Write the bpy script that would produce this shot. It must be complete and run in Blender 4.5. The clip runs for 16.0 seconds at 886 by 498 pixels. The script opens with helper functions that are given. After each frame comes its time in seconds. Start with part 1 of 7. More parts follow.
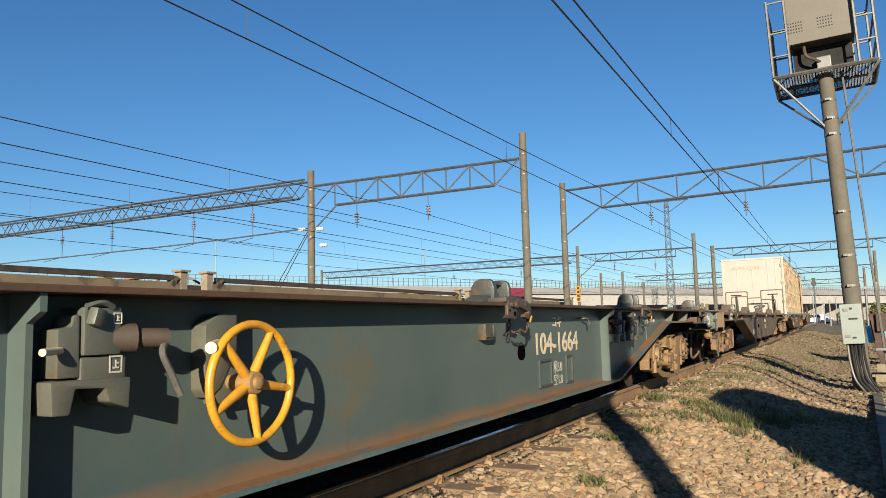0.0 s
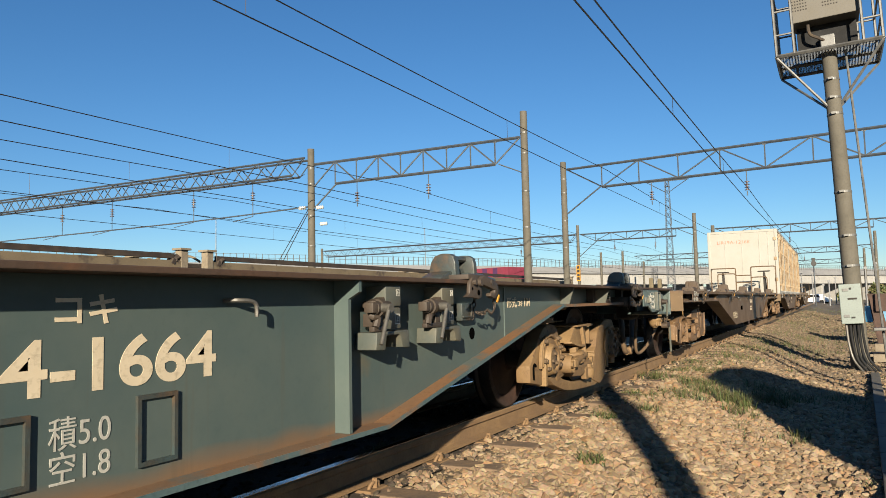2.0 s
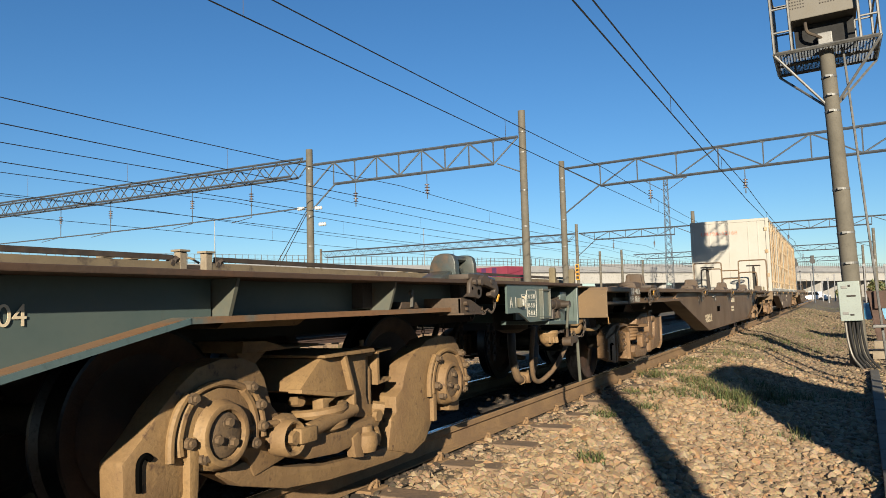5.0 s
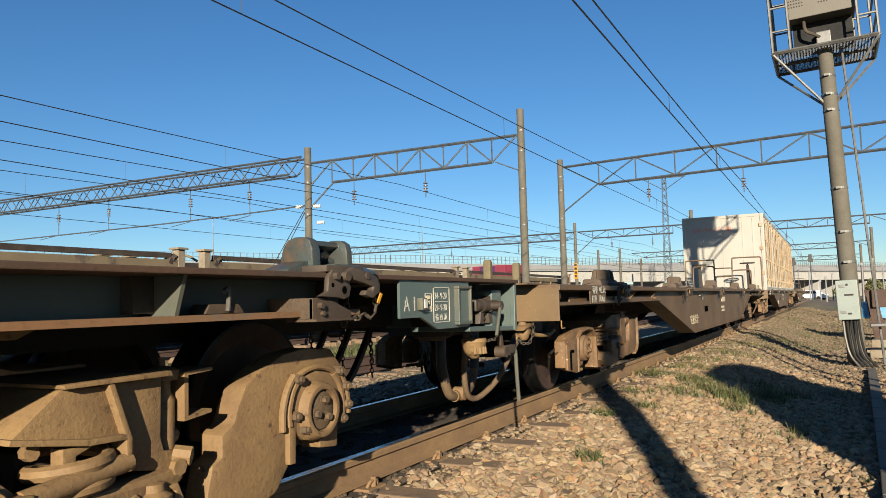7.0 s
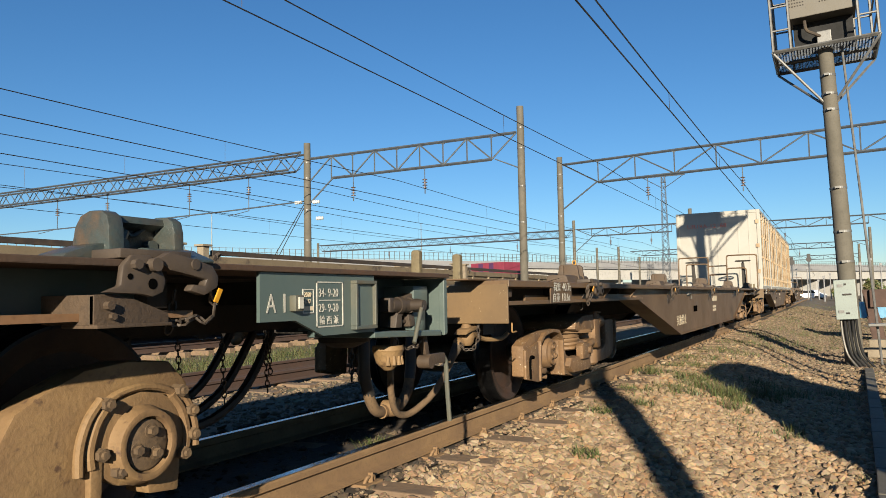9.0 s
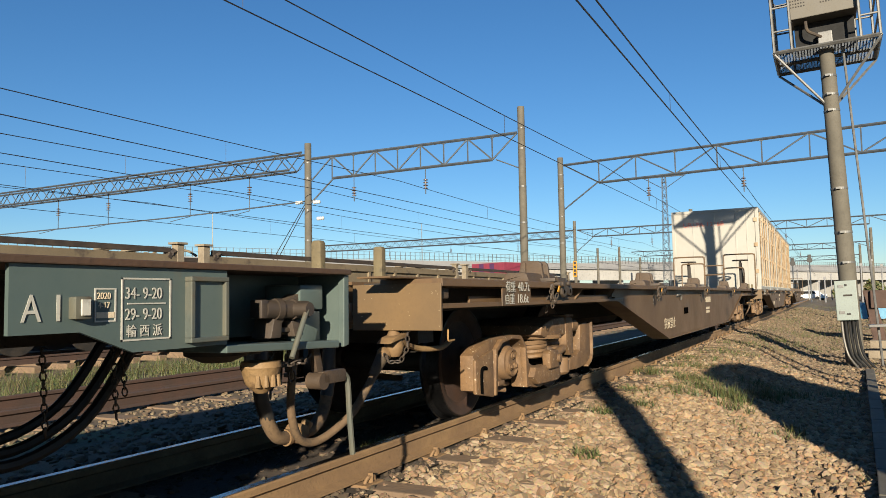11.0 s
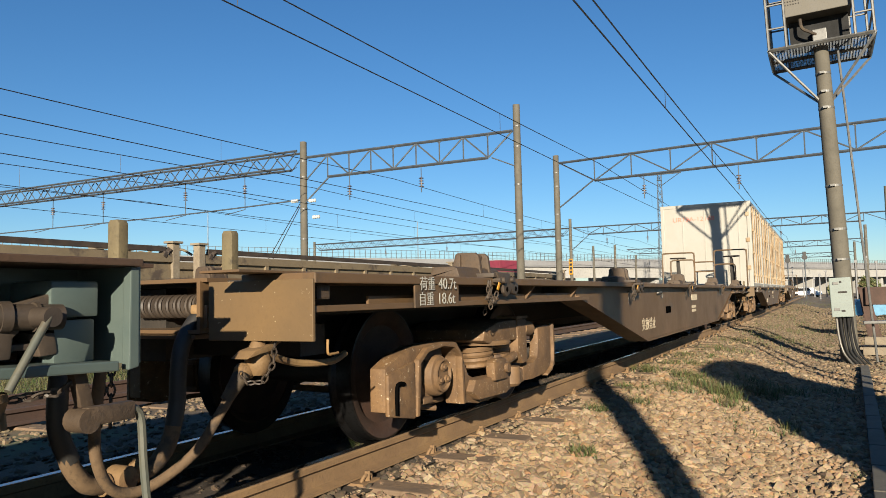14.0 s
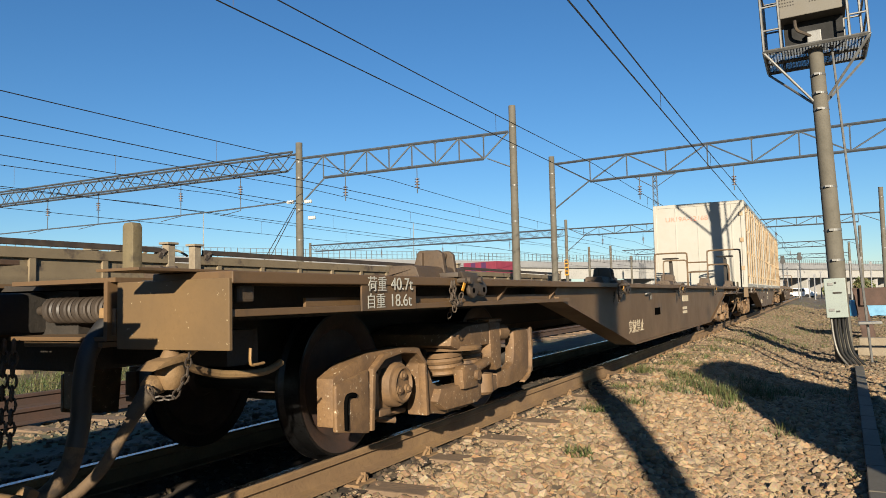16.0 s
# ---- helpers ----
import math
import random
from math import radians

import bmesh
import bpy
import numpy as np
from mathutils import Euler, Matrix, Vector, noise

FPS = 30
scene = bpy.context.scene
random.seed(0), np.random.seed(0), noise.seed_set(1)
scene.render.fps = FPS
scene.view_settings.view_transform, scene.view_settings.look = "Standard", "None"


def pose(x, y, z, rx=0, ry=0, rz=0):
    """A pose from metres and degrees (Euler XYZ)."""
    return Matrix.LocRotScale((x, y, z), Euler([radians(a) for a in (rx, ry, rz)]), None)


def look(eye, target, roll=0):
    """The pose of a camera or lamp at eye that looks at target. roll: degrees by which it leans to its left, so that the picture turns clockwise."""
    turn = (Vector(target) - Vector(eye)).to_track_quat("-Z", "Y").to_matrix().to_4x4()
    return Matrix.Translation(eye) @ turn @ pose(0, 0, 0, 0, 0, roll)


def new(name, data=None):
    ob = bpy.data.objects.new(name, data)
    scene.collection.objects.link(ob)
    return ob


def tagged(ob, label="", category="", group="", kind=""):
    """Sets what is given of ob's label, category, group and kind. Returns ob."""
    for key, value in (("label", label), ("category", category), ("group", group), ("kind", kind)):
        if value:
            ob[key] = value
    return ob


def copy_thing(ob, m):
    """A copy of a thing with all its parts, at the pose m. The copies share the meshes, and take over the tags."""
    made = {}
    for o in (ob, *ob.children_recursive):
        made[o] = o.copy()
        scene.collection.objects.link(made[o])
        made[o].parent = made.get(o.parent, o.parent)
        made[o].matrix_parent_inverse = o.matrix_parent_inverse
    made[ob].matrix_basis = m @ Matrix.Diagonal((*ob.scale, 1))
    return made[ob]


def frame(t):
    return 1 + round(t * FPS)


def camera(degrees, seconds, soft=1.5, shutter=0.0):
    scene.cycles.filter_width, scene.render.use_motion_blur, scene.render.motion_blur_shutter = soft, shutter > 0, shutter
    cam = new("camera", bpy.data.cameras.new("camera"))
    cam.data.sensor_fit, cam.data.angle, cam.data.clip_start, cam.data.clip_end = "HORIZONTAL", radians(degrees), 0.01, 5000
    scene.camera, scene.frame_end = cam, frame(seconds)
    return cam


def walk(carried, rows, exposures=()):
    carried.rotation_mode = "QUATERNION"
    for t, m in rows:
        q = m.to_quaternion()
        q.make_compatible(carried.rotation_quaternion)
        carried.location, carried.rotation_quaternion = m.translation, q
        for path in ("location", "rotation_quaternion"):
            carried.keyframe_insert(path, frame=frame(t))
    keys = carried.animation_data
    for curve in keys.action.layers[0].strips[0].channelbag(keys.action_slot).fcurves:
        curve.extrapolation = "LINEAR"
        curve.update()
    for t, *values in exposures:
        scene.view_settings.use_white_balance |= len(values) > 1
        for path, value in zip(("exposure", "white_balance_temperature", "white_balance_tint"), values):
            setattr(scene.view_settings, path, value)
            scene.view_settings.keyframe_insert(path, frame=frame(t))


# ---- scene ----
cam = camera(62.1, 16.0, soft=0.75, shutter=0.0)
EYE = (0.0, -3.038, 0.87)
# seconds, heading left of the track, tilt up, lean (degrees)
CAM_ROWS = [(0, 27.771, 5.927, -1.434), (0.5, 27.826, 5.286, -1.380), (1, 27.842, 4.708, -1.290), (1.5, 27.826, 4.401, -1.271), 
    (2, 27.827, 4.291, -1.270), (2.5, 27.805, 4.304, -1.253), (3, 27.801, 4.366, -1.321), (3.5, 27.807, 4.371, -1.424), 
    (4, 27.819, 4.338, -1.543), (6.5, 27.669, 4.166, -1.637), (7, 27.624, 4.143, -1.562), (7.5, 27.611, 4.075, -1.477), 
    (8, 27.581, 3.995, -1.376), (8.5, 27.563, 3.917, -1.285), (9, 27.536, 3.884, -1.137), (11.5, 27.579, 3.913, -1.057), 
    (12, 27.515, 3.882, -1.069), (12.5, 27.454, 3.834, -1.112), (13, 27.401, 3.824, -1.224), (13.5, 27.322, 3.768, -1.228), 
    (14, 27.270, 3.761, -1.258), (14.5, 27.204, 3.758, -1.270), (15, 27.102, 3.770, -1.303), (15.5, 27.010, 3.826, -1.326), 
    (16, 26.946, 3.827, -1.296), ]
TRAIN_ROWS = [(0, 12.289), (0.5, 11.179), (1, 10.097), (1.5, 9.125), (2, 8.226), (2.5, 7.429), (3, 6.702), (3.5, 6.045), (4, 5.466), (6.5, 3.586), (7, 3.300), (7.5, 3.039), (8, 2.804), (8.5, 2.585), (9, 2.359), (11.5, 1.246), (12, 1.034), (12.5, 0.834), (13, 0.705), (13.5, 0.562), (14, 0.431), (14.5, 0.318), (15, 0.206), (15.5, 0.102), (16, -0.000)]


def aim(yaw, tilt, lean):
    y, p = radians(yaw), radians(tilt)
    d = Vector((math.cos(p) * math.cos(y), math.cos(p) * math.sin(y), math.sin(p)))
    return look(EYE, Vector(EYE) + d * 10, lean)


walk(cam, [(t, aim(y, p, r)) for t, y, p, r in CAM_ROWS])

# ---- light ----
SUN_EL, SUN_TRAVEL = 15.8, 23.0
world = bpy.data.worlds.new("sky")
scene.world = world
world.use_nodes = True
wn = world.node_tree
sky = wn.nodes.new("ShaderNodeTexSky")
sky.sky_type, sky.sun_disc = "NISHITA", False
sky.sun_elevation, sky.sun_rotation = radians(SUN_EL), radians(270 - SUN_TRAVEL)
sky.altitude, sky.air_density, sky.dust_density, sky.ozone_density = 150, 1.0, 0.0, 5.0
wn.nodes["Background"].inputs[1].default_value = 0.0492
tone = wn.nodes.new("ShaderNodeHueSaturation")
tone.inputs["Saturation"].default_value = 1.1
wn.links.new(sky.outputs[0], tone.inputs["Color"])
wn.links.new(tone.outputs[0], wn.nodes["Background"].inputs[0])
sun = new("sun", bpy.data.lights.new("sun", "SUN"))
sun.data.energy, sun.data.angle, sun.data.color = 5.0, radians(0.55), (1.0, 0.88, 0.69)
sun_way = Vector((math.cos(radians(SUN_TRAVEL)), math.sin(radians(SUN_TRAVEL)), -math.tan(radians(SUN_EL))))
sun.matrix_world = look((-30, -20, 30), Vector((-30, -20, 30)) + sun_way)
scene.view_settings.exposure = 1.27


# ---- materials ----
def surf(name, a, b, scale=3.0, rough=0.6, metal=0.0, bump=0.25, fine=60.0, stain=None, stain_at=0.58, stain_scale=2.0, coat=0.0, spread=0.12, grit=1.0):
    """A weathered surface: two colours in broad patches, a fine grain, and a stain colour with its own patches."""
    m = bpy.data.materials.new(name)
    m.use_nodes = True
    nt = m.node_tree
    bs = nt.nodes["Principled BSDF"]
    tc = nt.nodes.new("ShaderNodeTexCoord")

    def noise_at(s, detail):
        n = nt.nodes.new("ShaderNodeTexNoise")
        n.inputs["Scale"].default_value, n.inputs["Detail"].default_value, n.inputs["Roughness"].default_value = s, detail, 0.62
        nt.links.new(tc.outputs["Object"], n.inputs["Vector"])
        return n.outputs["Fac"]

    def ramp(fac, lo, hi):
        r = nt.nodes.new("ShaderNodeMapRange")
        r.inputs["From Min"].default_value, r.inputs["From Max"].default_value = lo, hi
        nt.links.new(fac, r.inputs["Value"])
        return r.outputs["Result"]

    def mix(fac, ca, cb):
        x = nt.nodes.new("ShaderNodeMix")
        x.data_type = "RGBA"
        for k, v in ((0, fac), (6, ca), (7, cb)):
            if hasattr(v, "is_linked"):
                nt.links.new(v, x.inputs[k])
            else:
                x.inputs[k].default_value = v if k == 0 else (*v, 1)
        return x.outputs[2]

    broad, grain = noise_at(scale, 6), noise_at(fine, 4)
    col = mix(ramp(broad, 0.5 - spread, 0.5 + spread), a, b)
    dark = tuple(c * 0.55 for c in a)
    gr = nt.nodes.new("ShaderNodeMath")
    gr.operation = "MULTIPLY"
    gr.inputs[1].default_value = grit
    nt.links.new(ramp(grain, 0.52, 0.8), gr.inputs[0])
    col = mix(gr.outputs[0], col, dark)
    if stain:
        st = ramp(noise_at(stain_scale, 8), stain_at, stain_at + 0.1)
        col = mix(st, col, stain)
    nt.links.new(col, bs.inputs["Base Color"])
    rr = ramp(broad, 0.2, 0.8)
    mr = nt.nodes.new("ShaderNodeMapRange")
    mr.inputs["To Min"].default_value, mr.inputs["To Max"].default_value = max(0.05, rough - 0.12), min(1, rough + 0.12)
    nt.links.new(rr, mr.inputs["Value"])
    nt.links.new(mr.outputs["Result"], bs.inputs["Roughness"])
    bs.inputs["Metallic"].default_value = metal
    bs.inputs["Coat Weight"].default_value = coat
    if bump:
        bp = nt.nodes.new("ShaderNodeBump")
        bp.inputs["Strength"].default_value, bp.inputs["Distance"].default_value = bump, 0.01
        nt.links.new(grain, bp.inputs["Height"])
        nt.links.new(bp.outputs["Normal"], bs.inputs["Normal"])
    return m


def plain(name, c, rough=0.6, metal=0.0):
    return surf(name, c, tuple(min(1, v * 1.12) for v in c), 5, rough, metal, 0.08, 40)


M_GREEN = surf("blue_green_paint", (0.048, 0.074, 0.074), (0.082, 0.1, 0.088), 1.3, 0.36, bump=0.02, fine=30, stain=(0.095, 0.082, 0.056), stain_at=0.64, stain_scale=1.5, spread=0.2, grit=0.15)
M_WEB = surf("rust_edged_paint", (0.046, 0.071, 0.072), (0.078, 0.096, 0.086), 1.3, 0.36, bump=0.02, fine=30, stain=(0.095, 0.082, 0.056), stain_at=0.64, stain_scale=1.5, spread=0.2, grit=0.15)


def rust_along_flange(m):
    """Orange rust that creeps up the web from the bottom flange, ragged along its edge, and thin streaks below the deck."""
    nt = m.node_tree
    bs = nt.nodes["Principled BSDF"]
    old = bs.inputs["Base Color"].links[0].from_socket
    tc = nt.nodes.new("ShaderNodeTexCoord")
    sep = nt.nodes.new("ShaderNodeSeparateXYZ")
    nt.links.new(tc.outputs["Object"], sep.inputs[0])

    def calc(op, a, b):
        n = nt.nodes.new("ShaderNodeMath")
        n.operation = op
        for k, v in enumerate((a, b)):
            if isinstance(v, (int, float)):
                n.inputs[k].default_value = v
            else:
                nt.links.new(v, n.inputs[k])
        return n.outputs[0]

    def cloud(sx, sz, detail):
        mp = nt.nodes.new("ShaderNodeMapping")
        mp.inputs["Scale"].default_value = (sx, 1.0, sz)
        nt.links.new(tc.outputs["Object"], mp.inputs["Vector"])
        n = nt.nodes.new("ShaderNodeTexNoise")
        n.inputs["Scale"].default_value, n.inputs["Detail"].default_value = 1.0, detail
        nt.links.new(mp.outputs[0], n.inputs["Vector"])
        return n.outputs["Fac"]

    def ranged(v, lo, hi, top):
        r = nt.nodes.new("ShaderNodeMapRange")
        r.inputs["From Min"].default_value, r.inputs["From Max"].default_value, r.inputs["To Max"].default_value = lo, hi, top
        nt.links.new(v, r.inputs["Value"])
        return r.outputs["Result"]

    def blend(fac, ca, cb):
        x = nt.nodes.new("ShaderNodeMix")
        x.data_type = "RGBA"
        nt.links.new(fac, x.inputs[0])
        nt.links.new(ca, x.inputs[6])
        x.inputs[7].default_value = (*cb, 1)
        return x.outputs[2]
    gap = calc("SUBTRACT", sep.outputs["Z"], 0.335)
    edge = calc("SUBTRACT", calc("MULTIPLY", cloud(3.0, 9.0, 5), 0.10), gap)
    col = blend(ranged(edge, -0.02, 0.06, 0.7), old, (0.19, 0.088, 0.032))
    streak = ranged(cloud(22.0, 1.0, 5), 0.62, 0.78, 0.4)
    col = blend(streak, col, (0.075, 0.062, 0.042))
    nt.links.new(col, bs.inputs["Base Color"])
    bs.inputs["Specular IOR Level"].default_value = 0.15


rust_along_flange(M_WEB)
M_GREENEDGE = surf("rusty_edge_paint", (0.06, 0.0312, 0.0168), (0.042, 0.0252, 0.0156), 2.5, 0.75, bump=0.2, fine=50, stain=(0.09, 0.039, 0.0168), stain_at=0.58)
M_FLANGEEDGE = surf("worn_edge_paint", (0.05, 0.085, 0.09), (0.07, 0.10, 0.10), 2.5, 0.5, bump=0.1, fine=40, stain=(0.16, 0.085, 0.04), stain_at=0.52, stain_scale=1.8)
M_RUSTTOP = surf("orange_rust_paint", (0.176, 0.084, 0.0336), (0.12, 0.0736, 0.04), 2.2, 0.7, bump=0.15, fine=40, stain=(0.068, 0.084, 0.076), stain_at=0.52, stain_scale=2.6, spread=0.2)
M_BROWN = surf("brown_dust_paint", (0.106, 0.061, 0.027), (0.075, 0.0445, 0.021), 1.6, 0.58, bump=0.06, fine=60, stain=(0.045, 0.03, 0.018), stain_at=0.58, spread=0.2, grit=0.4)
M_BOGIE = surf("rust_dust_iron", (0.19, 0.118, 0.05), (0.115, 0.066, 0.029), 3.2, 0.75, bump=0.3, fine=55, stain=(0.06, 0.032, 0.017), stain_at=0.60, stain_scale=16, spread=0.16)
# near black, lowered to deepen the shade under the wagons
M_DARK = surf("near_black_iron", (0.012, 0.010, 0.008), (0.024, 0.018, 0.013), 5, 0.75, bump=0.3, fine=60)
M_LOCK = surf("grimy_iron", (0.031, 0.023, 0.0175), (0.05, 0.036, 0.025), 5, 0.6, bump=0.12, fine=60, grit=0.5)
M_STEEL = surf("polished_steel", (0.55, 0.55, 0.56), (0.42, 0.42, 0.43), 4, 0.22, metal=1.0, bump=0.05)
M_TREAD = surf("wheel_tread_steel", (0.02, 0.02, 0.021), (0.04, 0.04, 0.042), 4, 0.36, metal=0.9, bump=0.05)
M_WHEEL = surf("wheel_brown_iron", (0.042, 0.02, 0.012), (0.022, 0.012, 0.009), 5, 0.7, bump=0.2, fine=60)
M_RAIL = surf("rail_rust", (0.2, 0.122, 0.056), (0.145, 0.086, 0.042), 3, 0.85, bump=0.3, fine=60)
M_YELLOW = surf("yellow_paint", (0.47, 0.225, 0.014), (0.36, 0.165, 0.014), 8, 0.42, bump=0.08, stain=(0.13, 0.065, 0.025), stain_at=0.60, stain_scale=12)
M_CONC = surf("pole_concrete", (0.093, 0.083, 0.064), (0.072, 0.065, 0.05), 2, 0.85, bump=0.2, fine=40, stain=(0.0617, 0.0561, 0.0449), stain_at=0.62, stain_scale=3)
M_GALV = surf("galvanised_steel", (0.095, 0.093, 0.088), (0.14, 0.138, 0.13), 6, 0.5, metal=0.35, bump=0.05)
M_GANTRY = surf("grey_gantry_steel", (0.045, 0.055, 0.068), (0.065, 0.075, 0.085), 4, 0.6, metal=0.2, bump=0.1)
M_CREAM = surf("container_white", (0.275, 0.262, 0.232), (0.25, 0.235, 0.20), 0.9, 0.5, bump=0.03, fine=20, stain=(0.249, 0.185, 0.112), stain_at=0.66, stain_scale=2.2, grit=0.15)
M_WIRE = plain("copper_wire", (0.03, 0.026, 0.022), 0.6, 0.5)
M_INSUL = plain("porcelain", (0.42, 0.42, 0.40), 0.25)
M_BALLAST = surf("ballast_bed", (0.085, 0.062, 0.038), (0.125, 0.092, 0.055), 1.2, 0.95, bump=1.0, fine=22, stain=(0.103, 0.107, 0.0472), stain_at=0.56, stain_scale=0.5)
M_SLEEPER = surf("weathered_timber", (0.175, 0.115, 0.068), (0.12, 0.082, 0.054), 4, 0.9, bump=0.6, fine=30)
M_WHITE = plain("white_lettering", (0.33, 0.32, 0.28), 0.6)
M_CREAMTXT = plain("cream_lettering", (0.466, 0.389, 0.272), 0.6)
M_REDTXT = plain("red_lettering", (0.55, 0.13, 0.08), 0.6)
M_BLACK = plain("black_rubber", (0.015, 0.014, 0.013), 0.55)
M_BOX = surf("grey_box_paint", (0.17, 0.20, 0.182), (0.152, 0.178, 0.163), 3, 0.45, bump=0.03)
M_SIGNAL = surf("signal_case_grey", (0.075, 0.066, 0.05), (0.088, 0.077, 0.057), 3, 0.6, bump=0.05)
M_DULLWHITE = surf("viaduct_concrete", (0.31, 0.30, 0.28), (0.27, 0.262, 0.245), 0.2, 0.85, bump=0.1, fine=3)
M_GREYFAR = surf("far_grey", (0.168, 0.168, 0.174), (0.202, 0.202, 0.202), 0.4, 0.8, bump=0.05)
M_FLAT = surf("beige_flatcar_paint", (0.172, 0.132, 0.08), (0.12, 0.092, 0.056), 1.4, 0.7, bump=0.1, stain=(0.06, 0.044, 0.032), stain_at=0.55, spread=0.2)
M_MAROON = surf("maroon_container", (0.192, 0.028, 0.048), (0.152, 0.024, 0.04), 1.5, 0.5, bump=0.05)


M_BOGIEDK = surf("dark_bolt_iron", (0.06, 0.04, 0.024), (0.11, 0.07, 0.035), 9, 0.75, bump=0.3)
M_LOCKGREEN = surf("green_lock_paint", (0.034, 0.05, 0.05), (0.045, 0.037, 0.027), 6, 0.4, bump=0.2, fine=60, stain=(0.075, 0.05, 0.03), stain_at=0.56, stain_scale=6)
M_GREENDUST = surf("dusty_green_paint", (0.06, 0.07, 0.062), (0.085, 0.078, 0.055), 4, 0.5, bump=0.06, fine=60, stain=(0.075, 0.05, 0.03), stain_at=0.58, stain_scale=6, grit=0.4)
M_GREY = surf("worn_grey_steel", (0.0728, 0.0663, 0.0558), (0.103, 0.0969, 0.0858), 8, 0.5, metal=0.3, bump=0.1)
M_HOSE = surf("dusty_rubber", (0.0288, 0.0206, 0.0144), (0.0576, 0.0408, 0.024), 8, 0.8, bump=0.2, fine=60)
M_HOSEDUST = surf("tan_dust_rubber", (0.075, 0.046, 0.024), (0.11, 0.07, 0.036), 6, 0.85, bump=0.25, fine=50, stain=(0.035, 0.024, 0.016), stain_at=0.57, stain_scale=7)
M_SPECK = surf("speckled_rust_iron", (0.148, 0.084, 0.037), (0.088, 0.05, 0.024), 7, 0.7, bump=0.2, fine=70, stain=(0.46, 0.38, 0.27), stain_at=0.61, stain_scale=42)
M_RUSTCAST = surf("rust_dust_casting", (0.155, 0.09, 0.041), (0.085, 0.049, 0.024), 8, 0.7, bump=0.2, fine=70, stain=(0.05, 0.03, 0.018), stain_at=0.56, stain_scale=5, spread=0.2)
M_STAKE = surf("olive_stake_paint", (0.12, 0.095, 0.05), (0.085, 0.066, 0.036), 5, 0.75, bump=0.2, fine=60, stain=(0.05, 0.04, 0.025), stain_at=0.6, stain_scale=8)
M_SPECKPLATE = surf("speckled_brown_paint", (0.122, 0.075, 0.032), (0.092, 0.057, 0.025), 1.8, 0.6, bump=0.04, fine=60, stain=(0.5, 0.42, 0.28), stain_at=0.665, stain_scale=48, grit=0.3)
M_BROWNLOCK = surf("brown_grimy_iron", (0.044, 0.0294, 0.0184), (0.0587, 0.0367, 0.0202), 8, 0.7, bump=0.3, fine=70)
M_YELLOWBR = surf("ochre_brass", (0.24, 0.14, 0.05), (0.17, 0.10, 0.04), 12, 0.6, bump=0.2)
M_RUSTBAR = surf("rusty_door_bar", (0.21, 0.13, 0.06), (0.3, 0.235, 0.15), 4, 0.65, bump=0.15)


M_PURPLE = plain("dark_purple_paint", (0.055, 0.02, 0.06), 0.5)
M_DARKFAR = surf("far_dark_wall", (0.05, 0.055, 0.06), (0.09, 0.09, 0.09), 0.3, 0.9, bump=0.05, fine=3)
M_WHITECAR = plain("white_car_paint", (0.7, 0.7, 0.7), 0.3)
M_RUSTDARK = surf("dark_rust_steel", (0.06, 0.032, 0.022), (0.045, 0.027, 0.02), 4, 0.85, bump=0.3)
M_TIMBER = surf("grey_timber", (0.198, 0.162, 0.114), (0.15, 0.12, 0.084), 5, 0.9, bump=0.4, fine=30)
M_TARP = surf("blue_tarpaulin", (0.036, 0.18, 0.3), (0.03, 0.144, 0.252), 4, 0.5, bump=0.1)
M_INSULDK = plain("brown_porcelain", (0.09, 0.06, 0.05), 0.3)


# black of the cables; also paints the shade under the signal case
M_MATTE = plain("cable_and_shade_black", (0.006, 0.006, 0.006), 0.88)
# flat black that paints the dark inside of holes and slots
M_HOLE = bpy.data.materials.new("hole_shade_black")
M_HOLE.use_nodes = True
M_HOLE.node_tree.nodes["Principled BSDF"].inputs["Base Color"].default_value = (0.002, 0.002, 0.002, 1)
M_HOLE.node_tree.nodes["Principled BSDF"].inputs["Specular IOR Level"].default_value = 0.0
M_HOLE.node_tree.nodes["Principled BSDF"].inputs["Roughness"].default_value = 1.0


def per_piece(name, stops, rough=0.9, fine=60, bump=0.4):
    """A colour picked piece by piece out of a row of colours, with a fine grain."""
    m = surf(name, (0.2, 0.2, 0.2), (0.2, 0.2, 0.2), 5, rough, bump=bump, fine=fine)
    nt = m.node_tree
    g = nt.nodes.new("ShaderNodeNewGeometry")
    r = nt.nodes.new("ShaderNodeValToRGB")
    while len(r.color_ramp.elements) < len(stops):
        r.color_ramp.elements.new(0.5)
    for i, (e, c) in enumerate(zip(r.color_ramp.elements, stops)):
        e.position, e.color = i / (len(stops) - 1), (*c, 1)
    nt.links.new(g.outputs["Random Per Island"], r.inputs["Fac"])
    n = nt.nodes.new("ShaderNodeTexNoise")
    n.inputs["Scale"].default_value = fine
    tc = nt.nodes.new("ShaderNodeTexCoord")
    nt.links.new(tc.outputs["Object"], n.inputs["Vector"])
    x = nt.nodes.new("ShaderNodeMix")
    x.data_type, x.blend_type = "RGBA", "MULTIPLY"
    x.inputs[0].default_value = 0.5
    nt.links.new(r.outputs["Color"], x.inputs[6])
    nt.links.new(n.outputs["Color"], x.inputs[7])
    nt.links.new(x.outputs[2], nt.nodes["Principled BSDF"].inputs["Base Color"])
    return m


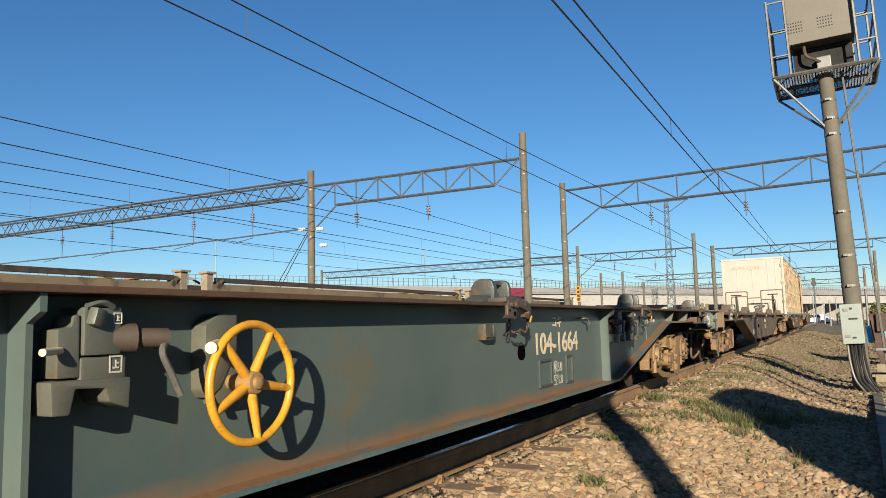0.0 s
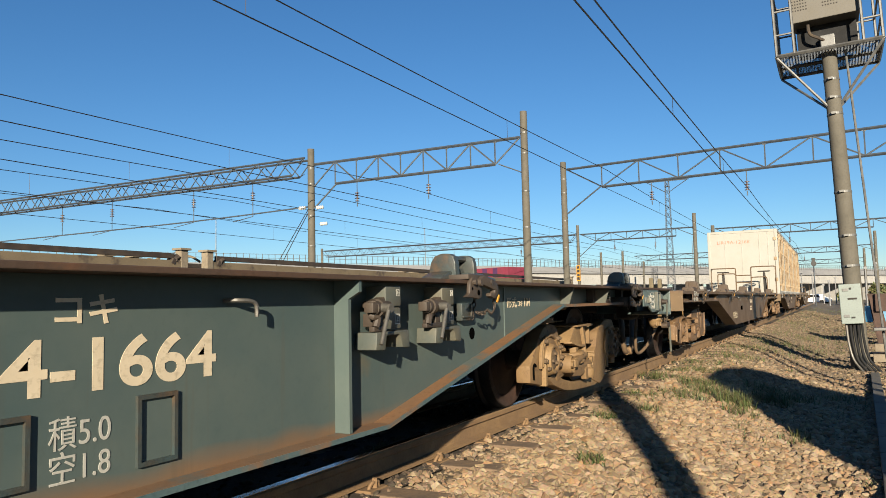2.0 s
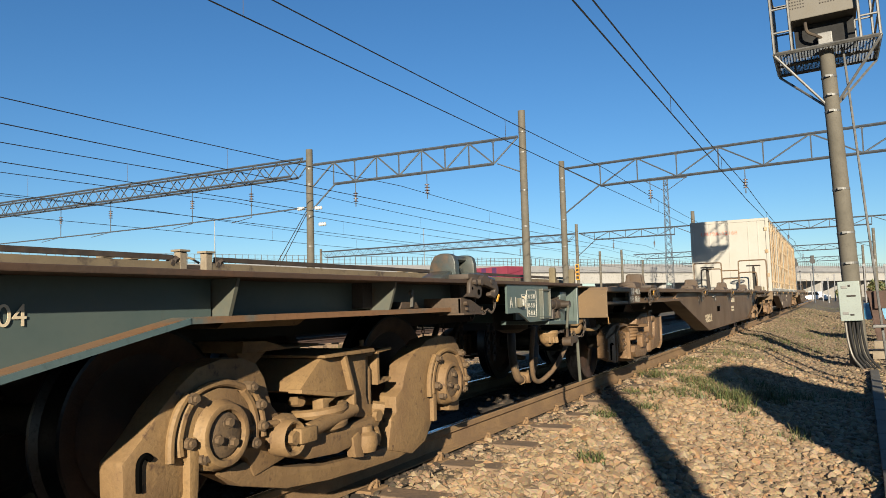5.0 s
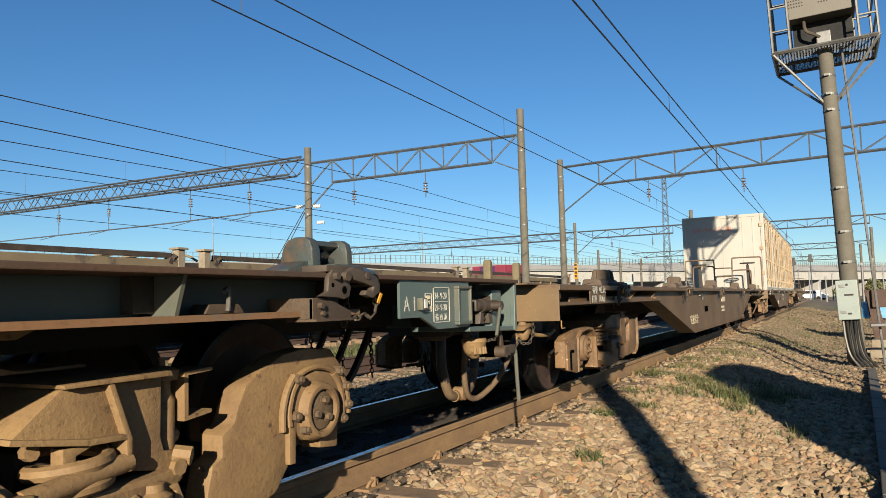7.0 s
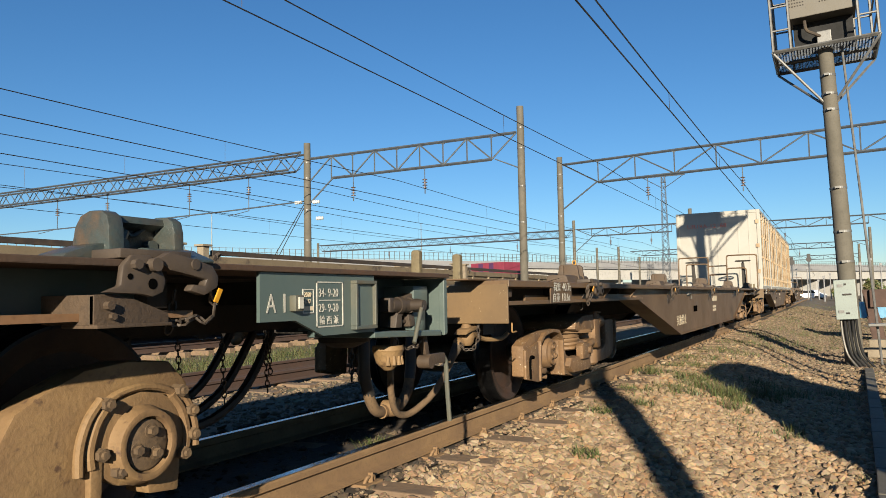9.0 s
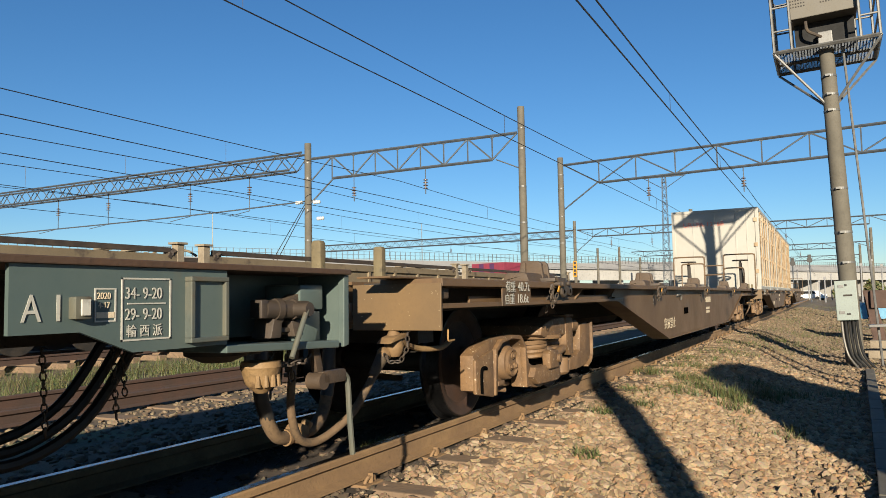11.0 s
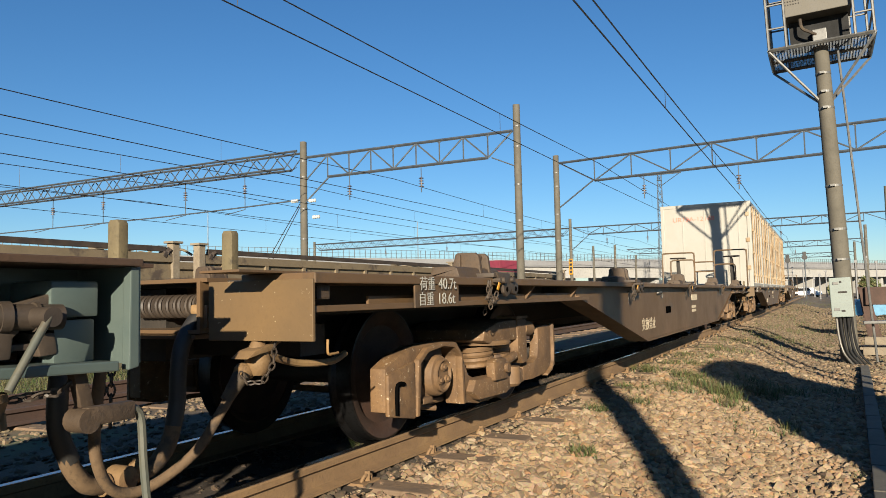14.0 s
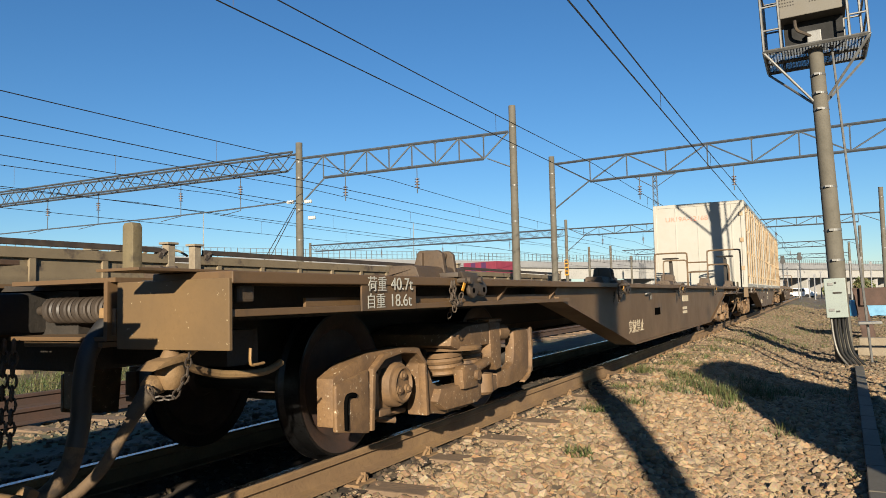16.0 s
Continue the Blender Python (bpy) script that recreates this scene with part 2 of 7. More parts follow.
M_STONE = per_piece("ballast_stone", [(0.158, 0.103, 0.056), (0.296, 0.205, 0.113), (0.217, 0.152, 0.091), (0.355, 0.253, 0.144), (0.187, 0.131, 0.081), (0.286, 0.164, 0.078), (0.326, 0.248, 0.161), (0.236, 0.167, 0.098)])
M_DULLSTONE = per_piece("dull_yard_stone", [(0.10, 0.072, 0.045), (0.19, 0.14, 0.088), (0.14, 0.10, 0.062), (0.23, 0.175, 0.11), (0.12, 0.085, 0.052), (0.17, 0.115, 0.065)])
M_RUSTSTONE = per_piece("rusty_ballast_stone", [(0.17, 0.112, 0.064), (0.27, 0.185, 0.108), (0.14, 0.097, 0.06), (0.31, 0.23, 0.145), (0.22, 0.135, 0.075), (0.36, 0.28, 0.185)])
M_GRASS = per_piece("weed_blade", [(0.045, 0.07, 0.016), (0.08, 0.105, 0.028), (0.16, 0.125, 0.06), (0.055, 0.09, 0.02), (0.14, 0.115, 0.05), (0.075, 0.115, 0.025)], 0.6, 30, 0.0)


# oil-dark tones that also carry the shade under the train
M_BED = surf("shaded_oily_bed", (0.030, 0.022, 0.015), (0.055, 0.038, 0.024), 2, 0.95, bump=0.8, fine=25, stain=(0.09, 0.06, 0.035), stain_at=0.6, stain_scale=3)
M_SHADEDOILSTONE = per_piece("shaded_oily_stone", [(0.045, 0.03, 0.02), (0.08, 0.055, 0.035), (0.03, 0.023, 0.017), (0.11, 0.075, 0.045), (0.05, 0.038, 0.026)])


# ---- mesh helpers ----
def box(bm, c, s, rot=None, bevel=0.0):
    m = Matrix.Translation(c) @ (rot.to_4x4() if rot else Matrix.Identity(4)) @ Matrix.Diagonal((*s, 1))
    g = bmesh.ops.create_cube(bm, size=1, matrix=m)
    if bevel:
        es = list({e for v in g["verts"] for e in v.link_edges})
        bmesh.ops.bevel(bm, geom=es, offset=bevel, segments=2, affect="EDGES", profile=0.6)


def span(bm, lo, hi, bevel=0.0):
    box(bm, [(a + b) / 2 for a, b in zip(lo, hi)], [abs(b - a) for a, b in zip(lo, hi)], None, bevel)


def rod(bm, a, b, r, n=10, r2=None):
    a, b = Vector(a), Vector(b)
    d = b - a
    m = Matrix.Translation((a + b) / 2) @ d.to_track_quat("Z", "Y").to_matrix().to_4x4()
    bmesh.ops.create_cone(bm, cap_ends=True, segments=n, radius1=r, radius2=r if r2 is None else r2, depth=d.length, matrix=m)


def prism(bm, pts, axis, lo, hi, bevel=0.0):
    """A polygon (pairs) drawn out along an axis: x: pairs are y, z; y: pairs are x, z; z: pairs are x, y."""
    def at(p, h):
        return {"x": (h, p[0], p[1]), "y": (p[0], h, p[1]), "z": (p[0], p[1], h)}[axis]
    a = [bm.verts.new(at(p, lo)) for p in pts]
    b = [bm.verts.new(at(p, hi)) for p in pts]
    fs = [bm.faces.new(a), bm.faces.new(b[::-1])]
    n = len(pts)
    for i in range(n):
        fs.append(bm.faces.new((a[i], b[i], b[(i + 1) % n], a[(i + 1) % n])))
    bmesh.ops.recalc_face_normals(bm, faces=fs)
    if bevel:
        es = list({e for f in fs for e in f.edges})
        bmesh.ops.bevel(bm, geom=es, offset=bevel, segments=2, affect="EDGES", profile=0.6)


def tube(bm, pts, r, n=8):
    """A round pipe along points, smoothed."""
    P = [Vector(p) for p in pts]
    Q = []
    for i in range(len(P) - 1):
        p0, p1, p2, p3 = P[max(i - 1, 0)], P[i], P[i + 1], P[min(i + 2, len(P) - 1)]
        steps = 5 if len(P) > 2 else 1
        for k in range(steps):
            t = k / steps
            Q.append(0.5 * (2 * p1 + (p2 - p0) * t + (2 * p0 - 5 * p1 + 4 * p2 - p3) * t * t + (3 * p1 - p0 - 3 * p2 + p3) * t ** 3))
    Q.append(P[-1])
    rings, up = [], Vector((0.123, 0.3, 0.94))
    for i, q in enumerate(Q):
        d = (Q[min(i + 1, len(Q) - 1)] - Q[max(i - 1, 0)]).normalized()
        u = (up - d * up.dot(d)).normalized()
        w = d.cross(u)
        up = u
        rings.append([bm.verts.new(q + (u * math.cos(2 * math.pi * k / n) + w * math.sin(2 * math.pi * k / n)) * r) for k in range(n)])
    for A, B in zip(rings, rings[1:]):
        for k in range(n):
            bm.faces.new((A[k], A[(k + 1) % n], B[(k + 1) % n], B[k]))
    bm.faces.new(rings[0][::-1])
    bm.faces.new(rings[-1])


def lathe(bm, profile, centre, axis="y", n=32, caps=True):
    """Rings of (radius, distance along the axis) round a centre."""
    rings = []
    for r, h in profile:
        ring = []
        for k in range(n):
            a = 2 * math.pi * k / n
            c, s = r * math.cos(a), r * math.sin(a)
            v = {"y": (c, h, s), "x": (h, c, s), "z": (c, s, h)}[axis]
            ring.append(bm.verts.new(Vector(centre) + Vector(v)))
        rings.append(ring)
    fs = []
    for A, B in zip(rings, rings[1:]):
        for k in range(n):
            fs.append(bm.faces.new((A[k], A[(k + 1) % n], B[(k + 1) % n], B[k])))
    if caps:
        fs.append(bm.faces.new(rings[0]))
        fs.append(bm.faces.new(rings[-1]))
    bmesh.ops.recalc_face_normals(bm, faces=fs)


def torus(bm, centre, R, r, axis="y", n=36, k=8):
    V = []
    for i in range(n):
        a = 2 * math.pi * i / n
        ring = []
        for j in range(k):
            b = 2 * math.pi * j / k
            q, h = R + r * math.cos(b), r * math.sin(b)
            c, s = q * math.cos(a), q * math.sin(a)
            ring.append(bm.verts.new(Vector(centre) + Vector({"y": (c, h, s), "x": (h, c, s), "z": (c, s, h)}[axis])))
        V.append(ring)
    fs = [bm.faces.new((V[i][j], V[(i + 1) % n][j], V[(i + 1) % n][(j + 1) % k], V[i][(j + 1) % k])) for i in range(n) for j in range(k)]
    bmesh.ops.recalc_face_normals(bm, faces=fs)


def part(name, bm, material, parent=None, label="", smooth=False):
    me = bpy.data.meshes.new(name)
    bm.to_mesh(me)
    bm.free()
    me.materials.append(material)
    if smooth:
        me.polygons.foreach_set("use_smooth", [True] * len(me.polygons))
        me.set_sharp_from_angle(angle=radians(38))
    ob = new(name, me)
    ob.parent = parent
    if label:
        ob["label"] = label
    return ob


def share(ob, x=0.0, y=0.0, z=0.0, parent=None):
    """Another part on the same mesh, moved."""
    o = new(ob.name.split(".")[0], ob.data)
    o.parent = parent or ob.parent
    o.matrix_basis = pose(x, y, z)
    if "label" in ob:
        o["label"] = ob["label"]
    return o


def thing(name, x, y, z, label, category, group="", rz=0.0):
    ob = new(name)
    ob.matrix_basis = pose(x, y, z, 0, 0, rz)
    ob.empty_display_size = 0.2
    return tagged(ob, label, category, group)


def letters(text, size, material, parent, m, name="lettering", narrow=1.0, bold=0.0):
    """Flat raised lettering from the built-in font, its left base point at the pose m."""
    cu = bpy.data.curves.new("lettering", "FONT")
    cu.body, cu.size, cu.extrude, cu.offset = text, size, 0.0008, bold
    tmp = bpy.data.objects.new("lettering", cu)
    scene.collection.objects.link(tmp)
    bpy.context.view_layer.update()
    me = bpy.data.meshes.new_from_object(tmp.evaluated_get(bpy.context.evaluated_depsgraph_get()))
    bpy.data.objects.remove(tmp)
    me.materials.clear()
    me.materials.append(material)
    ob = new(name, me)
    ob.parent = parent
    ob.matrix_basis = m @ Matrix.Diagonal((narrow, 1, 1, 1))
    return ob


SIDE = Euler((radians(90), 0, 0)).to_matrix().to_4x4()


def on_side(x, y, z):
    """The pose of lettering on a side that faces the camera's side of the track."""
    return Matrix.Translation((x, y, z)) @ SIDE


# ---- ground and track ----
RAIL_Y = 0.5665


def ground_z(x, y):
    """Flat under the tracks, a shoulder that falls to the path beside the near track."""
    t = min(1, max(0, (-1.15 - y) / 1.9))
    z = -0.20 - 0.34 * t * t * (3 - 2 * t)
    if y > 1.6:
        z -= 0.10 * min(1, (y - 1.6) / 0.8)
    if y > 6:
        z -= 0.10
    return z


def make_ground():
    xs = sorted({-900.0, -300, -120, -60, -30, -15, *[i * 0.25 for i in range(-20, 141)], *[35 + i * 2.0 for i in range(1, 40)], 150, 250, 500, 1000, 3000})
    ys = sorted({-3000.0, -800, -200, -60, -25, -12, -8, *[-6 + i * 0.2 for i in range(0, 81)], *[10 + 2.0 * i for i in range(1, 25)], 80, 150, 400, 1000, 3000})
    verts, faces = [], []
    for x in xs:
        for y in ys:
            near = -6 < y < 10 and -5 < x < 36
            n = noise.noise((x * 1.3, y * 1.3, 0)) * 0.02 + noise.noise((x * 0.35, y * 0.35, 5)) * 0.03 if near else 0
            verts.append((x, y, ground_z(x, y) + (n if abs(y) > 1.2 else n * 0.3)))
    w = len(ys)
    for i in range(len(xs) - 1):
        for j in range(w - 1):
            faces.append((i * w + j, (i + 1) * w + j, (i + 1) * w + j + 1, i * w + j + 1))
    me = bpy.data.meshes.new("ground")
    me.from_pydata(verts, [], faces)
    me.materials.append(M_BALLAST)
    me.polygons.foreach_set("use_smooth", [True] * len(me.polygons))
    return tagged(new("ground", me), "tan crushed stone ballast and yard ground", "ground", kind="structure")


make_ground()


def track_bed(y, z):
    """The dark bed between and beside a track's rails: oil, brake dust, and painted-in shade of the train."""
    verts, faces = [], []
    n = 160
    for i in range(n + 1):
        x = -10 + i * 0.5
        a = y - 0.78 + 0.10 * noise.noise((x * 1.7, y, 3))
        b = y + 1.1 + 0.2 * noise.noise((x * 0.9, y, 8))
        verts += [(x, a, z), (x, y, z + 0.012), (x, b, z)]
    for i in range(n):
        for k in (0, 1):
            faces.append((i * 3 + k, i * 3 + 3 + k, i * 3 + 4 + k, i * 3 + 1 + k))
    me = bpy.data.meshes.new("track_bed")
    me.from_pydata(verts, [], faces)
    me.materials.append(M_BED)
    tagged(new("track_bed", me), "oily ballast between the rails, darkened for the shade under the train", "track bed", kind="structure")


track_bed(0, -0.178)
RAIL_PROFILE = [(-0.0635, -0.153), (0.0635, -0.153), (0.0635, -0.142), (0.012, -0.125), (0.008, -0.05), (0.0325, -0.036), (0.0325, -0.008), (0.024, 0.0),
                (-0.024, 0.0), (-0.0325, -0.008), (-0.0325, -0.036), (-0.008, -0.05), (-0.012, -0.125), (-0.0635, -0.142)]


def make_track(y0, x0, x1, z=0.0, worn=True, step=0.75, first=0.0):
    track = thing("railway_track", 0, y0, z, "rusty steel rails with bright running tops on timber sleepers", "railway track", "tracks of the yard")
    track["kind"] = "structure"
    for side in (-RAIL_Y, RAIL_Y):
        bm = bmesh.new()
        prism(bm, [(a + side, b) for a, b in RAIL_PROFILE], "x", x0, x1)
        rail = part("rail", bm, M_RAIL if worn else M_RUSTDARK, track)
        if worn:
            bm = bmesh.new()
            span(bm, (x0, side - 0.022, 0.0015), (x1, side + 0.026, 0.004))
            part("running_surface", bm, M_STEEL, rail, "bright worn steel")
    bm = bmesh.new()
    box(bm, (0, -0.02, -0.243), (0.2, 2.12, 0.14), bevel=0.012)
    sl = part("sleeper", bm, M_SLEEPER, track)
    n = min(int((x1 - x0) / step), 60)
    start = first - 6 * step
    sl.matrix_basis = pose(start, 0, 0)
    for i in range(1, n):
        o = share(sl, start + i * step, random.uniform(-0.06, 0.02), random.uniform(-0.012, 0.006))
        o.rotation_euler = (0, 0, random.uniform(-0.03, 0.03))
    return track


near_track = make_track(0, -80, 320, first=4.36, step=0.78)
bm = bmesh.new()
span(bm, (-0.09, -0.09, -0.176), (0.09, 0.03, -0.160), 0.003)
tube(bm, [(-0.05, -0.05, -0.162), (-0.03, -0.06, -0.13), (0.03, -0.06, -0.13), (0.05, -0.05, -0.162)], 0.011, 6)
rod(bm, (0.0, -0.06, -0.165), (0.0, -0.06, -0.105), 0.016, 6)
clip = part("rail_clip", bm, M_RAIL, near_track)
clip.matrix_basis = pose(4.36 - 0.78 * 4, -RAIL_Y - 0.05, 0)
for i in range(1, 32):
    share(clip, 4.36 + 0.78 * (i - 4), -RAIL_Y - 0.05, 0)
make_track(4.45, -80, 320, -0.1, worn=False)
make_track(11.6, -80, 320, -0.1, worn=False)
make_track(15.6, -80, 320, -0.1, worn=False)
make_track(-6.6, 12, 320, -0.45, worn=False)


# ---- wagons ----
S_T = np.array([r[0] for r in TRAIN_ROWS])
S_V = np.array([r[1] for r in TRAIN_ROWS])
S_D = np.gradient(S_V, S_T)


def ahead(t):
    """How far the train still has to roll at t seconds, in metres."""
    i = int(min(max(np.searchsorted(S_T, t) - 1, 0), len(S_T) - 2))
    h = S_T[i + 1] - S_T[i]
    u = (t - S_T[i]) / h
    a, b, c, d = S_V[i], S_V[i + 1], S_D[i] * h, S_D[i + 1] * h
    return float((2 * u ** 3 - 3 * u * u + 1) * a + (u ** 3 - 2 * u * u + u) * c + (3 * u * u - 2 * u ** 3) * b + (u ** 3 - u * u) * d)


WAGONS, WHEELS = [], []
WHEEL_R = 0.405


def wheelset(parent, x):
    ax = bmesh.new()
    rod(ax, (0, -0.95, 0), (0, 0.95, 0), 0.07, 16)
    w = part("wheelset", ax, M_DARK, parent, "dark steel axle with two wheels", True)
    w.matrix_basis = pose(x, 0, WHEEL_R)
    R = WHEEL_R
    for sgn in (-1, 1):
        bm = bmesh.new()
        pr = [(0.069, 0.07), (0.10, 0.07), (0.12, 0.05), (0.30, 0.025), (0.335, 0.055), (R - 0.012, 0.06), (R - 0.012, -0.06),
              (0.345, -0.07), (0.30, -0.03), (0.12, -0.05), (0.10, -0.08), (0.069, -0.08)]
        lathe(bm, [(r, h * sgn) for r, h in pr], (0, sgn * 0.53, 0), n=48)
        part("wheel", bm, M_WHEEL, w, "reddish-brown wheel disc", True)
        bm = bmesh.new()
        lathe(bm, [(R - 0.014, 0.062 * sgn), (R - 0.002, 0.06 * sgn), (R, 0.05 * sgn), (R + 0.004, -0.03 * sgn), (R + 0.027, -0.05 * sgn), (R + 0.024, -0.07 * sgn), (R - 0.045, -0.073 * sgn)], (0, sgn * 0.53, 0), n=56, caps=False)
        part("tread", bm, M_TREAD, w, "polished dark steel tread", True)
    WHEELS.append(w)
    return w


def wagon(x, label):
    w = thing("container_flat_wagon", x, 0, 0, label, "railway wagon", "wagons of the passing train")
    WAGONS.append((w, x))
    return w


def mirror_y(sgn, a, b):
    return sorted((sgn * a, sgn * b))


def bogie(parent, xc):
    """Two wheelsets in curved cast arms with bolted axle plates, a flared bolster, springs and a traction rod."""
    axles = (xc - 1.01, xc + 0.85)
    for ax in axles:
        wheelset(parent, ax)
    arch_rear = [(-1.42, 0.25), (-1.425, 0.375), (-1.34, 0.45), (-1.27, 0.53), (-1.19, 0.60), (-1.10, 0.66), (-0.98, 0.685), (-0.86, 0.68), (-0.78, 0.65), (-0.735, 0.59), (-0.69, 0.47),
                 (-0.63, 0.41), (-0.58, 0.34), (-0.60, 0.24), (-0.80, 0.20), (-0.84, 0.28), (-0.90, 0.31), (-1.10, 0.31), (-1.15, 0.28), (-1.16, 0.205)]
    arch_front = [(0.20, 0.12), (0.24, 0.28), (0.29, 0.30), (0.29, 0.385), (0.355, 0.42), (0.38, 0.484), (0.425, 0.562), (0.52, 0.615), (0.65, 0.667), (0.81, 0.683), (0.985, 0.67), (1.065, 0.59),
                  (1.09, 0.51), (1.088, 0.396), (1.04, 0.334), (1.03, 0.21), (0.90, 0.225), (0.89, 0.30), (0.72, 0.31), (0.69, 0.28), (0.685, 0.20), (0.60, 0.10), (0.45, 0.055)]
    bow = [(-1.0, 0.25), (-0.86, 0.175), (-0.59, 0.105), (-0.30, 0.075), (0.0, 0.062), (0.32, 0.055), (0.52, 0.08), (0.60, 0.16), (0.52, 0.20), (0.30, 0.14), (0.0, 0.135), (-0.35, 0.155), (-0.60, 0.20), (-0.85, 0.27)]
    plank = [(-0.70, 0.42), (-0.66, 0.28), (-0.52, 0.215), (-0.30, 0.20), (-0.05, 0.225), (0.06, 0.28), (0.05, 0.33), (-0.12, 0.315), (-0.36, 0.31), (-0.52, 0.345), (-0.61, 0.43)]

    def p(pts):
        return [(xc + a, b) for a, b in pts]
    for sgn in (-1, 1):
        def sl(a, b):
            return mirror_y(sgn, a, b)
        bm = bmesh.new()
        prism(bm, p(arch_rear), "y", *sl(0.83, 0.95), 0.014)
        prism(bm, p(bow), "y", *sl(0.83, 0.94), 0.014)
        prism(bm, p(arch_front), "y", *sl(0.83, 0.95), 0.014)
        fr = part("bogie_side_frame", bm, M_BOGIE, parent, "cast bogie side frame coated in tan brake dust", True)
        # horn guides, spring plank and the pocket in the rear leg
        bm = bmesh.new()
        prism(bm, p([(-1.17, 0.20), (-1.17, 0.40), (-1.145, 0.42), (-1.12, 0.40), (-1.13, 0.20)]), "y", *sl(0.90, 0.985), 0.006)
        part("horn_guide", bm, M_BOGIE, fr, "", True)
        bm = bmesh.new()
        prism(bm, p([(0.655, 0.20), (0.655, 0.385), (0.68, 0.40), (0.70, 0.38), (0.695, 0.20)]), "y", *sl(0.90, 0.975), 0.006)
        part("horn_guide", bm, M_BOGIE, fr, "", True)
        bm = bmesh.new()
        tube(bm, [(xc - 1.36, sgn * 0.951, 0.27), (xc - 1.36, sgn * 0.951, 0.36), (xc - 1.335, sgn * 0.951, 0.385), (xc - 1.31, sgn * 0.951, 0.37)], 0.012, 6)
        part("guide_slot", bm, M_HOLE, fr)
        bm = bmesh.new()
        prism(bm, p(plank), "y", *sl(0.86, 1.0), 0.02)
        part("spring_plank", bm, M_BOGIE, parent, "", True)
        for ax in axles:
            bm = bmesh.new()
            plate = [(ax + 0.20 * math.cos(t), 0.425 + 0.155 * math.sin(t)) for t in [math.pi * (k + 0.5) / 7 for k in range(14)]]
            prism(bm, plate, "y", *sl(0.92, 0.97), 0.01)
            part("axle_box", bm, M_BOGIE, fr, "", True)
            for k, z0 in ((-1, 0.345), (1, 0.36)):
                bm = bmesh.new()
                tube(bm, [(ax + k * 0.155, sgn * 0.968, 0.57), (ax + k * 0.205, sgn * 0.97, 0.51), (ax + k * 0.232, sgn * 0.97, 0.43), (ax + k * 0.235, sgn * 0.97, z0)], 0.016, 8)
                part("clamp_rib", bm, M_BOGIE, fr, "", True)
                bm = bmesh.new()
                tube(bm, [(ax + k * 0.125, sgn * 0.966, 0.555), (ax + k * 0.17, sgn * 0.966, 0.50), (ax + k * 0.195, sgn * 0.966, 0.42), (ax + k * 0.19, sgn * 0.966, 0.36)], 0.019, 8)
                part("clamp_rib", bm, M_BOGIE, fr, "", True)
            bm = bmesh.new()
            tube(bm, [(ax - 0.15, sgn * 0.966, 0.552), (ax - 0.08, sgn * 0.968, 0.585), (ax + 0.02, sgn * 0.968, 0.595), (ax + 0.12, sgn * 0.966, 0.57), (ax + 0.17, sgn * 0.966, 0.53)], 0.014, 8)
            part("plate_lip", bm, M_BOGIE, fr, "", True)
            bm = bmesh.new()
            lathe(bm, [(r, h * sgn) for r, h in [(0.135, 0.92), (0.135, 0.965), (0.128, 0.975), (0.122, 1.0), (0.116, 1.012), (0.107, 1.015), (0.094, 1.012), (0.088, 0.985), (0.01, 0.985)]], (ax, 0, WHEEL_R), n=32)
            part("axle_cap", bm, M_BOGIE, fr, "", True)
            bm = bmesh.new()
            lathe(bm, [(0.084, sgn * 0.986), (0.084, sgn * 0.996), (0.078, sgn * 1.0), (0.01, sgn * 1.0)], (ax, 0, WHEEL_R), "y", 24)
            part("cap_cover", bm, M_BOGIEDK, parent, "", True)
            bm = bmesh.new()
            for k in range(3):
                t = math.pi * (0.42 + 2 * k / 3)
                px, pz = ax + 0.046 * math.cos(t), WHEEL_R + 0.046 * math.sin(t)
                rod(bm, (px, sgn * 0.995, pz), (px, sgn * 1.003, pz), 0.024, 12)
                rod(bm, (px, sgn * 1.0, pz), (px, sgn * 1.022, pz), 0.016, 6)
            for px, pz in ((-0.145, 0.15), (0.155, 0.16), (-0.165, -0.005), (0.212, 0.0), (-0.10, -0.07), (0.205, 0.085), (0.17, -0.06)):
                rod(bm, (ax + px, sgn * 0.95, WHEEL_R + pz), (ax + px, sgn * 1.0, WHEEL_R + pz), 0.022, 6)
                rod(bm, (ax + px, sgn * 0.995, WHEEL_R + pz), (ax + px, sgn * 1.012, WHEEL_R + pz), 0.013, 8)
            part("frame_bolt", bm, M_BOGIEDK, parent, "", True)["kind"] = "stuff"
        # flared bolster end with its rim and the bent side plate
        bm = bmesh.new()
        prism(bm, p([(-0.565, 0.51), (-0.405, 0.64), (-0.255, 0.635), (-0.19, 0.462), (-0.325, 0.468)]), "y", *sl(0.45, 0.985), 0.006)
        part("bolster", bm, M_BOGIE, parent, "", True)
        bm = bmesh.new()
        prism(bm, p([(-0.262, 0.642), (-0.24, 0.64), (-0.172, 0.462), (-0.172, 0.355), (-0.19, 0.355), (-0.195, 0.46)]), "y", *sl(0.94, 1.015), 0.004)
        prism(bm, p([(-0.58, 0.505), (-0.575, 0.522), (-0.33, 0.482), (-0.19, 0.476), (-0.19, 0.458), (-0.33, 0.462)]), "y", *sl(0.94, 1.015), 0.004)
        part("bolster_flange", bm, M_BOGIE, parent, "", True)
        bm = bmesh.new()
        prism(bm, p([(-0.25, 0.635), (-0.012, 0.64), (-0.015, 0.43), (0.0, 0.385), (0.07, 0.375), (0.08, 0.34), (0.005, 0.315), (-0.15, 0.345), (-0.19, 0.46)]), "y", *sl(0.90, 0.965), 0.008)
